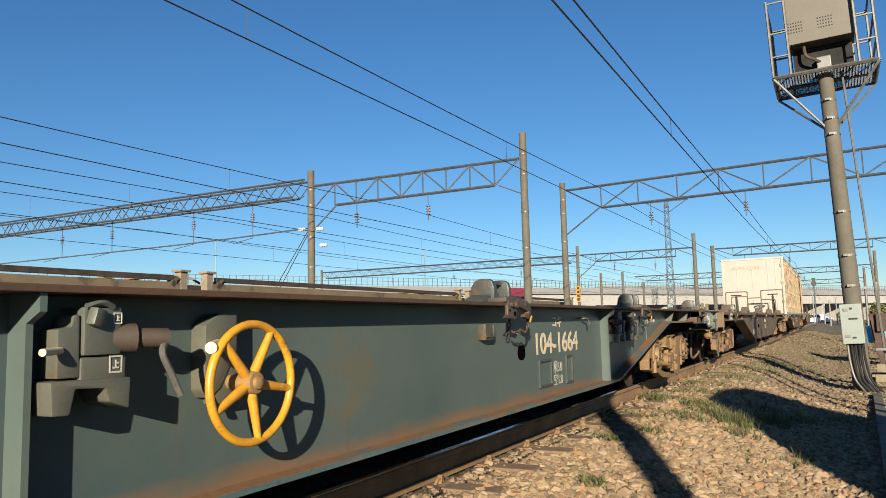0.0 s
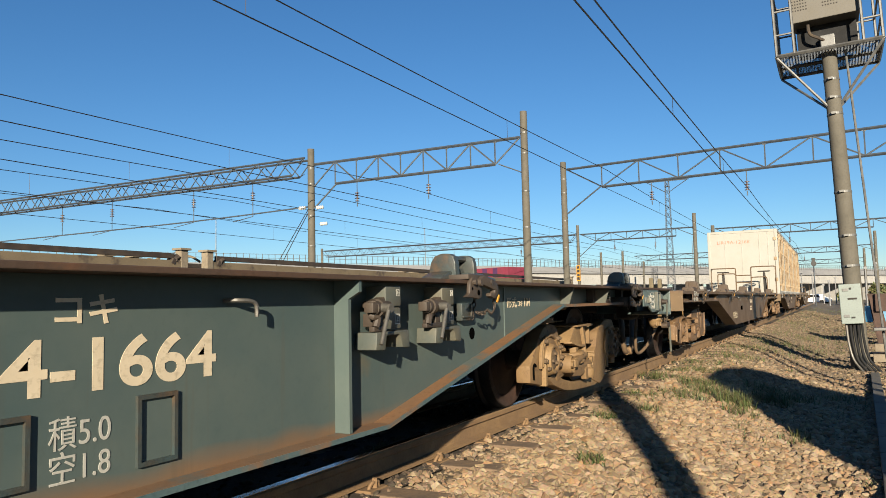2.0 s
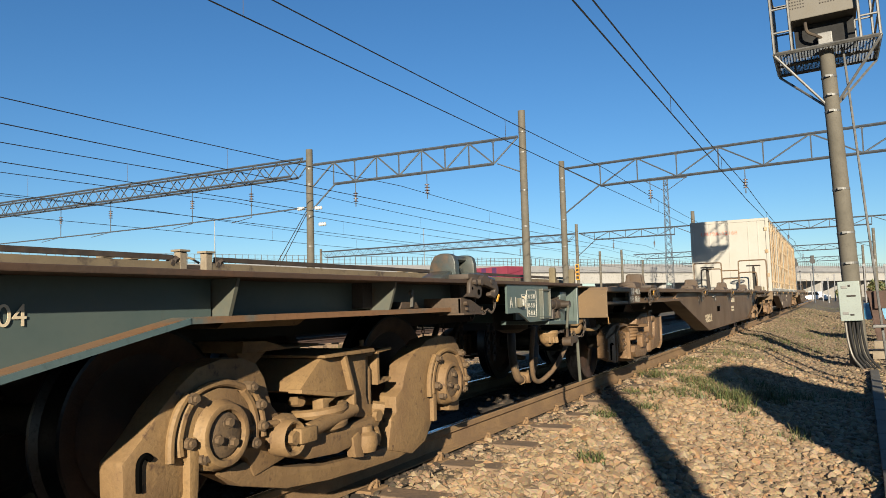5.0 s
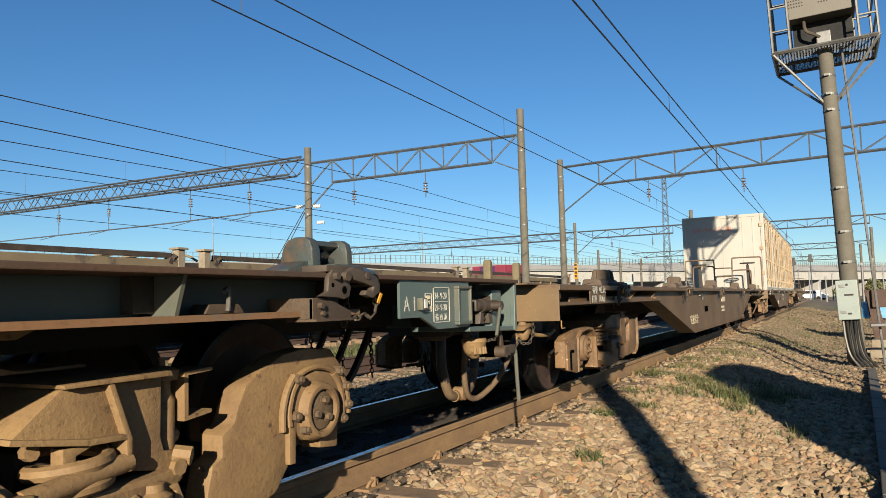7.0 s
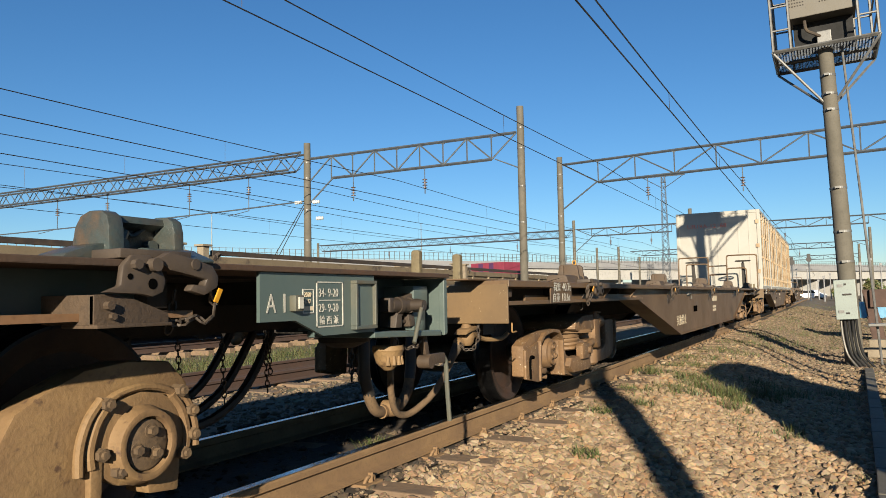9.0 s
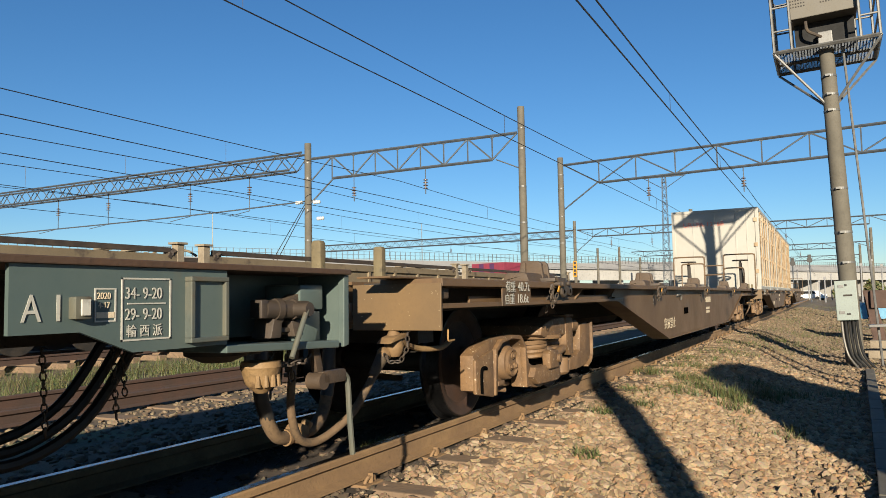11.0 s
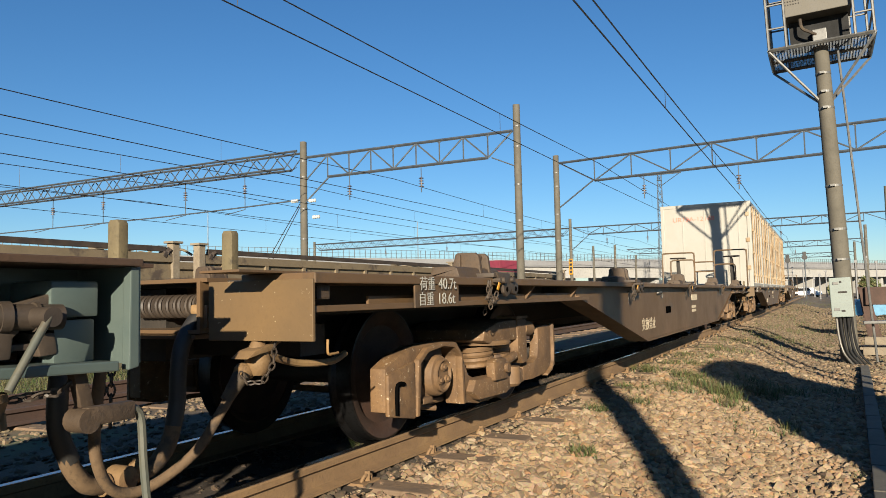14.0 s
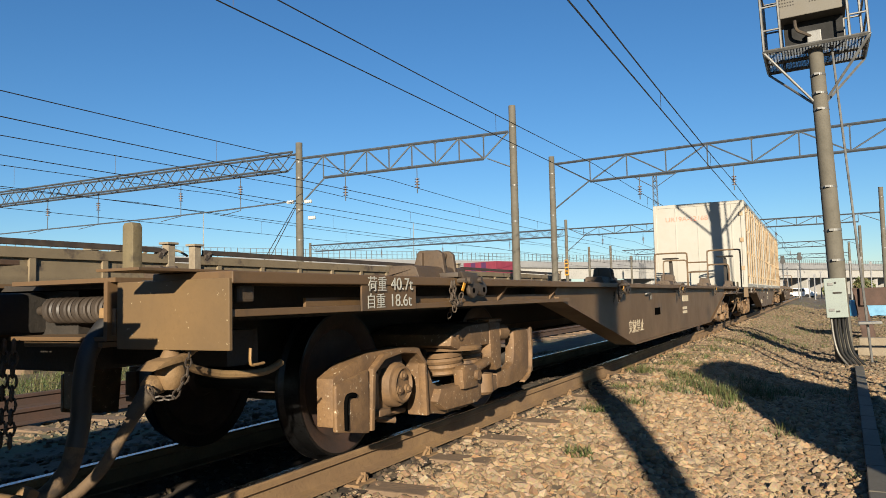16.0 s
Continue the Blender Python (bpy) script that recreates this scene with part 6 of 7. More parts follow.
# ---- masts and gantries ----
def mast(x, y, top, r=0.17, label="round grey-brown concrete mast beside the track", foot=None):
    m = thing("overhead_line_mast", x, y, 0, label, "mast", "masts of the yard")
    bm = bmesh.new()
    zb = (ground_z(x, y) if foot is None else foot) - 0.3
    rod(bm, (0, 0, zb), (0, 0, top), r, 24, r * 0.86)
    part("pole", bm, M_CONC, m, smooth=True)
    bm = bmesh.new()
    for z in (top * 0.45, top * 0.62, top * 0.8, top - 0.9):
        rr = r * (1 - 0.14 * z / top) + 0.006
        lathe(bm, [(rr - 0.02, z - 0.03), (rr, z - 0.03), (rr, z + 0.03), (rr - 0.02, z + 0.03)], (0, 0, 0), "z", 20)
    part("clamp_band", bm, M_GALV, m)["kind"] = "stuff"
    return m


GANTRY_Z = 6.92, 7.66


def droppers(g, x, y, z):
    """A rod and a string of insulator discs below a beam."""
    bm = bmesh.new()
    rod(bm, (x, y, z), (x, y, z - 0.5), 0.02, 6)
    rod(bm, (x, y, z - 0.95), (x, y, z - 1.15), 0.025, 6)
    h = part("hanger", bm, M_GANTRY, g)
    bm = bmesh.new()
    pr = []
    for k in range(4):
        q = z - 0.5 - k * 0.12
        pr += [(0.03, q), (0.11, q - 0.035), (0.11, q - 0.05), (0.03, q - 0.06)]
    lathe(bm, pr, (x, y, 0), "z", 12)
    part("insulator", bm, M_INSULDK, h, "", True)


def truss(x, y0, y1, bays, label, box_type=False, taper=(True, True), hangs=(), tilt=0.0, zs=GANTRY_Z, drop=0.0):
    z0, z1 = zs
    g = thing("gantry_beam", x, 0, 0, label, "gantry", "gantries of the yard")
    n = bays
    step = (y1 - y0) / n
    faces = (-0.28, 0.28) if box_type else (0.0,)

    def xo(y):
        return tilt * (y - y0)

    def lo(y, z):
        return z - drop * (y - y0) / (y1 - y0)
    for f in faces:
        for z, a, b in ((z1, y0, y1), (z0, y0 + (step if taper[0] else 0), y1 - (step if taper[1] else 0))):
            bm = bmesh.new()
            rod(bm, (f + xo(a), a, lo(a, z)), (f + xo(b), b, lo(b, z)), 0.066 if not box_type else 0.055, 4)
            part("chord", bm, M_GANTRY, g)
    r = 0.036 if not box_type else 0.026
    for f in faces:
        for i in range(n):
            a, b = y0 + step * i, y0 + step * (i + 1)
            zz = (z0, z1) if i % 2 else (z1, z0)
            if i == 0 and taper[0]:
                zz = (z1, z0)
            bm = bmesh.new()
            rod(bm, (f + xo(a), a, lo(a, zz[0])), (f + xo(b), b, lo(b, zz[1])), r, 5)
            if not box_type and i > 0:
                rod(bm, (f + xo(a), a, lo(a, z0)), (f + xo(a), a, lo(a, z1)), r * 0.9, 5)
                box(bm, (f + xo(a), a, lo(a, z1) - 0.05), (0.04, 0.16, 0.08))
            part("bracing", bm, M_GANTRY, g)
    if box_type:
        bm = bmesh.new()
        for i in range(0, n, 2):
            a, b = y0 + step * i, y0 + step * (i + 1)
            rod(bm, (-0.28 + xo(a), a, z1), (0.28 + xo(b), b, z1), 0.018, 4)
            rod(bm, (-0.28 + xo(a), a, z0), (0.28 + xo(b), b, z0), 0.018, 4)
        part("cross_bracing", bm, M_GANTRY, g)["kind"] = "stuff"
    for y in hangs:
        droppers(g, xo(y), y, lo(y, z0))
    return g


def strut(parent, a, b, r=0.03):
    bm = bmesh.new()
    rod(bm, a, b, r, 8)
    part("strut", bm, M_GANTRY, parent)


NEAR_BEAM = "grey steel lattice gantry beam over the tracks"
FAR_BEAM = "distant grey steel lattice gantry beam"
mB = mast(28.1, 7.9, 8.75)
mA = mast(26.7, 17.8, 8.1, 0.18)
truss(28.0, 8.05, 17.65, 9, NEAR_BEAM, hangs=(12.1, 15.5), tilt=-0.13, zs=(6.66, 7.66), drop=0.28)
truss(26.7, 17.95, 64, 64, "heavy grey steel box lattice gantry beam over the tracks", True, (True, False), (21.3, 25.2, 31.3, 35.5))
strut(mA, (-0.1, -0.2, 5.3), (0.2, -1.3, 6.42), 0.04)
strut(mB, (0, 0.1, 6.2), (-0.15, 1.1, 6.64), 0.025)
mC = mast(36.2, 8.95, 8.05)
truss(36.3, 8.8, -8.3, 9, NEAR_BEAM, hangs=(4.4, 0.1), tilt=0.14, zs=(6.55, 7.66))
strut(mC, (0, -0.15, 5.35), (-0.2, -2.0, 6.58), 0.04)
mast(33.9, -8.4, 8.6)
mD = mast(72.6, 19.7, 8.6)
truss(72.8, 19.9, 52, 48, FAR_BEAM, True, (True, True), (26, 34, 42))
truss(72.8, 19.5, 8.45, 7, FAR_BEAM, hangs=(16, 12))
strut(mD, (0, -0.15, 5.4), (0.1, -2.0, 6.95), 0.04)
mast(72.8, 52.2, 8.0)
mast(72.8, 8.3, 9.0, 0.2)
mast(76, 7.1, 8.0, 0.2)
truss(76, 6.9, -8.2, 9, FAR_BEAM, hangs=(0.3, 4.2))
mast(76, -8.4, 9.9, 0.22)
mast(115, -8.4, 9.5, 0.22)
truss(115, 24, -8.2, 17, FAR_BEAM, hangs=(0.3, 4.2, 13))
mast(155, -8.4, 9.5, 0.24)
truss(155, 24, -8.2, 17, FAR_BEAM)
mast(110, 27.9, 8.2, 0.2)
mast(110, 24.6, 8.2, 0.2)
mast(150, 30.5, 8.6, 0.22)

# yellow and black board on the far mast
bm = bmesh.new()
span(bm, (-0.24, -0.2, 2.9), (-0.2, 0.2, 4.5), 0.01)
bd = part("marker_board", bm, M_YELLOW, mD, "yellow board with black marks")
for k in range(4):
    bm = bmesh.new()
    span(bm, (-0.25, -0.13, 3.02 + k * 0.38), (-0.238, 0.13, 3.28 + k * 0.38))
    part("marking_bar", bm, M_BLACK, bd)

# mast insulators and stays beside the lattice mast
bm = bmesh.new()
for y, z in ((-0.55, 5.35), (-0.75, 4.6), (0.45, 5.4)):
    lathe(bm, [(0.03, y - 0.2), (0.09, y - 0.16), (0.04, y - 0.1), (0.09, y - 0.04), (0.04, y), (0.09, y + 0.06), (0.04, y + 0.1), (0.09, y + 0.14), (0.03, y + 0.2)], (-0.1, 0, z), "y", 12)
part("insulator", bm, M_INSUL, mA, "white porcelain insulators", True)["kind"] = "stuff"

# lattice pylon far behind
py = thing("power_pylon", 150, 25.2, 0, "slender grey lattice power pylon", "pylon")
H = 24.5
for e in (-1, 1):
    for f in (-1, 1):
        bm = bmesh.new()
        rod(bm, (e * 0.75, f * 0.75, -0.5), (e * 0.35, f * 0.35, H), 0.055, 4)
        part("leg", bm, M_GANTRY, py)
bm = bmesh.new()
for i in range(16):
    z, z2 = i * H / 16, (i + 1) * H / 16
    wa, wb = 0.75 - 0.4 * i / 16, 0.75 - 0.4 * (i + 1) / 16
    for e in (-1, 1):
        rod(bm, (e * wa, -wa, z), (e * wb, wb, z2), 0.032, 4)
        rod(bm, (-wa, e * wa, z), (wb, e * wb, z2), 0.032, 4)
        rod(bm, (e * wa, wa, z), (e * wb, -wb, z2), 0.032, 4)
part("bracing", bm, M_GANTRY, py)
bm = bmesh.new()
for dz in (0, -1.2):
    rod(bm, (0, -4.2 if dz == 0 else -0.5, H + dz), (0, 4.2 if dz == 0 else 0.5, H + dz), 0.12, 5)
for f in (-1, 1):
    rod(bm, (0, f * 4.0, H), (0, f * 0.5, H - 2.2), 0.07, 4)
part("cross_arm", bm, M_GANTRY, py)


# ---- overhead wires ----
def wire(x0, x1, y0, y1, z, sag=0.0, r=0.0145, n=14):
    bm = bmesh.new()
    pts = [(x0 + (x1 - x0) * i / n, y0 + (y1 - y0) * i / n, z - 4 * sag * (i / n) * (1 - i / n)) for i in range(n + 1)]
    tube(bm, pts, r, 4)
    return bm


def catenary(y, spans, zm, zc=5.2, label="contact wire and messenger wire over a track"):
    t = thing("overhead_wire", 0, 0, 0, label, "overhead wire", "wires of the yard")
    for k in range(len(spans) - 1):
        a, b = spans[k], spans[k + 1]
        zig = 0.15 * (1 if k % 2 else -1)
        part("contact_wire", wire(a, b, y + zig, y - zig, zc, 0.03), M_WIRE, t)
        part("messenger_wire", wire(a, b, y + zig, y - zig, zm, 0.3), M_WIRE, t)
        m = int((b - a) / 9)
        for i in range(1, m):
            u = i / m
            zt = zm - 4 * 0.3 * u * (1 - u)
            yy = y + zig * (1 - 2 * u)
            bm = bmesh.new()
            rod(bm, (a + (b - a) * u, yy, zc), (a + (b - a) * u, yy, zt), 0.006, 4)
            part("dropper", bm, M_WIRE, t)


catenary(0.0, (-20, 36.3, 76, 115, 155, 260), 5.86)
catenary(4.35, (-22, 28, 76, 115, 155, 260), 5.94)
catenary(13.1, (-25, 27.2, 73, 120, 240), 6.03)
catenary(17.2, (-25, 26.8, 73, 120, 240), 5.97)
catenary(22.5, (-25, 26.8, 73, 120, 240), 6.14)
catenary(28.0, (-25, 26.8, 73, 120, 240), 6.17)
sp = thing("cross_span_wire", 26.7, 0, 0, "steel cross-span wire with steady arms", "overhead wire", "wires of the yard")
bm = bmesh.new()
tube(bm, [(0, 17.9, 5.45), (0, 25, 5.3), (0, 35, 5.25), (0, 60, 5.2)], 0.035, 5)
part("span_wire", bm, M_GANTRY, sp)
for y in (21.3, 25.2, 31.3, 35.5):
    bm = bmesh.new()
    rod(bm, (0, y, 5.78), (0, y, 5.25), 0.02, 5)
    rod(bm, (0, y, 5.25), (-0.8, y + 0.5, 4.95), 0.018, 5)
    part("steady_arm", bm, M_GANTRY, sp)
st = thing("guy_wire", 26.7, 17.8, 0, "pair of steel guy wires to the ground", "guy wire")
for d in (0, 0.5):
    bm = bmesh.new()
    rod(bm, (0, 0.2, 5.3 - d * 0.3), (-0.3, 4.2 - d, -0.3), 0.02, 4)
    part("stay", bm, M_WIRE, st)

# ---- signal mast ----
sg = thing("signal_mast", 15.2, -3.33, -0.55, "concrete signal mast with a railed mesh platform and grey case", "signal mast", rz=0)
sg.matrix_basis = pose(15.9, -3.417, -0.615, -1.9, 0, 0) @ Matrix.Diagonal((1.046, 1.046, 1.046, 1))
B = 0.55
bm = bmesh.new()
rod(bm, (0, 0, -0.4), (0, 0, 5.95), 0.158, 28, 0.125)
part("pole", bm, M_CONC, sg, "", True)
bm = bmesh.new()
for z in (1.95, 2.5, 3.3, 4.75, 5.05, 5.4):
    r = 0.158 - 0.0055 * z + 0.006
    lathe(bm, [(r - 0.02, z - 0.02), (r, z - 0.02), (r, z + 0.02), (r - 0.02, z + 0.02)], (0, 0, 0), "z", 24)
    box(bm, (-r - 0.02, 0.02, z), (0.05, 0.08, 0.04))
part("clamp_band", bm, M_GALV, sg)["kind"] = "stuff"
PZ = 5.92
plat = bmesh.new()
y0, y1, x0, x1 = -0.86, 0.86, -0.35, 1.2
for a, b in (((x0, y0), (x1, y0)), ((x1, y0), (x1, y1)), ((x1, y1), (x0, y1)), ((x0, y1), (x0, y0)), ((0.5, y0), (0.5, y1))):
    rod(plat, (*a, PZ), (*b, PZ), 0.035, 4)
fr = part("platform_frame", plat, M_GALV, sg)
bm = bmesh.new()
for i in range(1, 34):
    y = y0 + (y1 - y0) * i / 34
    box(bm, ((x0 + x1) / 2, y, PZ), (x1 - x0, 0.008, 0.02))
for i in range(1, 25):
    x = x0 + (x1 - x0) * i / 25
    box(bm, (x, (y0 + y1) / 2, PZ), (0.008, y1 - y0, 0.012))
part("mesh_floor", bm, M_GANTRY, fr)["kind"] = "stuff"
for y in (y0, y1):
    for x in (x0, x1):
        bm = bmesh.new()
        rod(bm, (0, 0, 4.78), (x, y, PZ - 0.03), 0.026, 6)
        part("brace", bm, M_GALV, sg)
for x in (x0, x1):
    for y in (y0, y1, y0 + 0.3, y1 - 0.3):
        bm = bmesh.new()
        rod(bm, (x, y, PZ), (x, y, PZ + 1.5), 0.026, 6)
        part("rail_post", bm, M_GALV, sg)
for z in (0.4, 0.85, 1.45):
    for q in [((x0, y), (x1, y)) for y in (y0, y1)] + [((x, y1 - 0.3), (x, y1)) for x in (x0, x1)] + [((x, y0), (x, y0 + 0.3)) for x in (x0, x1)]:
        bm = bmesh.new()
        rod(bm, (*q[0], PZ + z), (*q[1], PZ + z), 0.02, 6)
        part("guard_rail", bm, M_GALV, sg)
bm = bmesh.new()
span(bm, (-0.25, -0.55, 6.52), (0.4, 0.55, 7.6), 0.015)
cs = part("signal_case", bm, M_SIGNAL, sg, "grey-brown sheet steel signal case")
bm = bmesh.new()
for yy in (-0.2, 0.3):
    for i in range(6):
        for j in range(4):
            box(bm, (-0.252, yy + i * 0.045, 6.75 + j * 0.06), (0.006, 0.022, 0.022))
part("vent_hole", bm, M_DARK, cs)["kind"] = "stuff"
# its black puts the shadow below the case into the colour
bm = bmesh.new()
span(bm, (0.12, -0.5, PZ + 0.06), (0.4, 0.5, 6.52), 0.01)
part("case_base", bm, M_MATTE, sg)
bm = bmesh.new()
tube(bm, [(-0.1, 0.3, 6.5), (-0.13, 0.28, 6.3), (-0.12, 0.15, 6.2), (-0.05, 0.05, 6.15)], 0.03, 8)
part("conduit", bm, M_HOSE, sg, "", True)
bm = bmesh.new()
span(bm, (-0.08, -0.12, 5.9), (0.06, 0.12, 6.25), 0.015)
part("pole_cap", bm, M_GALV, sg)
# ladder rail, meter box and cables
bm = bmesh.new()
rod(bm, (-0.1, -0.42, 0.0), (0.0, -0.27, 5.95), 0.022, 8)
part("ladder_rail", bm, M_GALV, sg)
bm = bmesh.new()
span(bm, (-0.36, -0.115, 0.92), (-0.15, 0.23, 1.62), 0.012)
bx = part("control_box", bm, M_BOX, sg, "pale grey-green steel control box")
for q in ((-0.365, 0.13, 1.52, 0.09, 0.05), (-0.365, 0.14, 1.06, 0.09, 0.05), (-0.365, 0.03, 1.36, 0.14, 0.03), (-0.365, 0.04, 1.03, 0.06, 0.03), (-0.365, 0.05, 1.54, 0.035, 0.035)):
    bm = bmesh.new()
    box(bm, (q[0], q[1], q[2]), (0.014, q[3], q[4]), bevel=0.003)
    part("latch", bm, M_GALV if q[4] > 0.04 else M_DARK, bx)
for k, (ya, yb) in enumerate(((0.10, -0.18), (0.16, -0.10), (-0.02, -0.30), (-0.08, -0.38), (0.04, -0.24))):
    bm = bmesh.new()
    tube(bm, [(-0.24, ya, 0.95), (-0.26, ya - 0.01, 0.6), (-0.3, ya - 0.06, 0.3), (-0.38, (ya + yb) / 2 - 0.05, 0.1), (-0.5, yb, -0.03)], 0.022, 8)
    part("cable", bm, M_MATTE if k != 1 else M_GREY, sg, "", True)
bm = bmesh.new()
span(bm, (-0.3, -0.62, 0.78), (-0.1, -0.25, 0.83), 0.01)
part("bracket", bm, M_GALV, sg)

# unseen mast, posts and hut behind the viewer, placed to cast the shadows on the ballast
mast(-3.0, -5.5, 9.0, 0.17, foot=-0.55)
for x, y, top, r in ((6.0, -6.05, 4.3, 0.06), (9.2, -6.9, 5.2, 0.09), (7.6, -5.75, 3.2, 0.05)):
    sp_ = thing("unseen_post", x, y, -0.55, "slender grey steel post out of view, placed for its shadow", "post", "posts beside the path")
    bm = bmesh.new()
    rod(bm, (0, 0, -0.3), (0, 0, top), r, 12, r * 0.8)
    lathe(bm, [(r * 0.5, top), (r * 1.1, top + 0.01), (r * 0.9, top + 0.06), (r * 0.2, top + 0.08)], (0, 0, 0), "z", 12)
    part("pole", bm, M_GALV, sp_, "", True)
hut = thing("unseen_hut", 1.05, -6.70, -0.56, "unseen small grey hut, its rounded roof shaped to cast a shadow", "hut", rz=23)
bm = bmesh.new()
span(bm, (-0.62, -1.12, -0.1), (0.62, 1.1, 0.2), 0.01)
part("plinth", bm, M_CONC, hut)
bm = bmesh.new()
prism(bm, [(-1.05, 0.2), (-1.05, 2.95), (-0.7, 3.4), (-0.3, 3.6), (0.5, 3.55), (1.05, 3.2), (1.05, 0.2)], "x", -0.55, 0.55)
part("wall", bm, M_BOX, hut)
bm = bmesh.new()
arch = [(-1.12, 3.0), (-0.93, 3.22), (-0.7, 3.46), (-0.3, 3.7), (0.1, 3.72), (0.5, 3.63), (0.85, 3.44), (1.12, 3.26)]
prism(bm, arch + [(a, b - 0.05) for a, b in arch[::-1]], "x", -0.65, 0.65)
part("roof", bm, M_GREYFAR, hut, "rounded grey roof")
bm = bmesh.new()
span(bm, (-0.574, -0.4, 0.25), (-0.553, 0.45, 2.2), 0.004)
part("door", bm, M_BOX, hut)

# ---- stabled flat wagons on the far track ----
def stabled(xa, xb):
    w = thing("stabled_wagon", 0, 11.6, 0.03, "dusty beige low-sided goods wagon with steel end posts", "railway wagon", "stabled wagons")
    for sgn in (-1, 1):
        y = sgn * 1.3
        bm = bmesh.new()
        span(bm, (xa, y - 0.04, 1.2), (xb, y + 0.04, 1.62))
        part("lower_side", bm, M_FLAT, w)
        bm = bmesh.new()
        span(bm, (xa, y - 0.09, 1.78), (xb, y + 0.07, 1.98), 0.01)
        part("side_rail", bm, M_FLAT, w)
        bm = bmesh.new()
        span(bm, (xa, y - 0.02, 1.62), (xb, y + 0.02, 1.78))
        part("recess", bm, M_FLAT, w)
        bm = bmesh.new()
        span(bm, (xa + 0.3, y - 0.05, 2.02), (xb - 0.3, y + 0.03, 2.14), 0.01)
        part("edge_pipe", bm, M_LOCK, w)
        bm = bmesh.new()
        span(bm, (-0.07, y - 0.08, 1.2), (0.07, y + 0.06, 1.78), 0.01)
        st = part("stanchion", bm, M_FLAT, w)
        st.matrix_basis = pose(xa + 0.8, 0, 0)
        k = 1
        while xa + 0.8 + k * 1.6 < xb - 0.3:
            share(st, xa + 0.8 + k * 1.6)
            k += 1
        for x in (xa + 0.05, xb - 0.05):
            bm = bmesh.new()
            span(bm, (x - 0.1, y - 0.1, 1.1), (x + 0.1, y + 0.1, 2.22), 0.01)
            span(bm, (x - 0.16, y - 0.15, 2.22), (x + 0.16, y + 0.15, 2.27), 0.01)
            part("end_post", bm, M_TIMBER, w, "pale worn end post with a cap plate")
            bm = bmesh.new()
            for q in range(4):
                box(bm, (x + (0.3 if x < (xa + xb) / 2 else -0.3) + q * 0.05, y, 1.95 + 0.06 * (q % 2)), (0.12, 0.2, 0.14), Euler((0.3 * q, 0.5, q)).to_matrix(), 0.02)
            part("latch_gear", bm, M_LOCK, w)
    bm = bmesh.new()
    span(bm, (xa, -1.25, 1.05), (xb, 1.25, 1.25))
    part("floor", bm, M_FLAT, w)
    for sgn in (-1, 1):
        for x in (xa, xb):
            bm = bmesh.new()
            tube(bm, [(x, sgn * 0.3, 2.0), (x + 0.01, sgn * 0.7, 2.15), (x, sgn * 1.1, 2.0)], 0.03, 6)
            part("end_loop", bm, M_FLAT, w)
    for x in (xa + 1.8, xa + 3.4, xb - 3.4, xb - 1.8):
        bm = bmesh.new()
        for sgn in (-1, 1):
            lathe(bm, [(0.1, -0.06), (0.43, -0.06), (0.43, 0.06), (0.1, 0.06)], (x, sgn * 0.55, 0.31), "y", 24)
        rod(bm, (x, -0.9, 0.31), (x, 0.9, 0.31), 0.07, 8)
        part("wheelset", bm, M_DARK, w)
        bm = bmesh.new()
        span(bm, (x - 0.5, -1.0, 0.4), (x + 0.5, -0.85, 0.75), 0.02)
        part("bogie_side_frame", bm, M_DARK, w)


stabled(-1.5, 12.3)
stabled(13.0, 26.6)
stabled(27.4, 41)

# ---- background ----
mc = thing("freight_container", 55, 22.5, -0.3, "maroon container with pale bars on a low wagon", "container", rz=0)
mc.matrix_basis = pose(58, 21.6, -0.3, 0, 0, -18)
bm = bmesh.new()
span(bm, (-1.25, -1.3, 1.5), (1.25, 2.4, 4.15), 0.02)
part("body", bm, M_MAROON, mc)
bm = bmesh.new()
for y in (-0.2, 1.0):
    span(bm, (-1.275, y, 1.55), (-1.24, y + 0.5, 4.1))
part("side_panel", bm, M_PURPLE, mc, "dark purple panels")
bm = bmesh.new()
span(bm, (-1.29, 1.6, 3.0), (-1.27, 1.75, 3.3))
span(bm, (-1.29, 1.6, 3.0), (-1.27, 2.1, 3.12))
span(bm, (-1.0, -1.32, 2.6), (-0.2, -1.295, 3.0))
part("mark", bm, M_WHITE, mc)
bm = bmesh.new()
span(bm, (-1.2, -2.0, 0.0), (1.2, 3.2, 1.5), 0.02)
part("chassis", bm, M_DARK, mc)


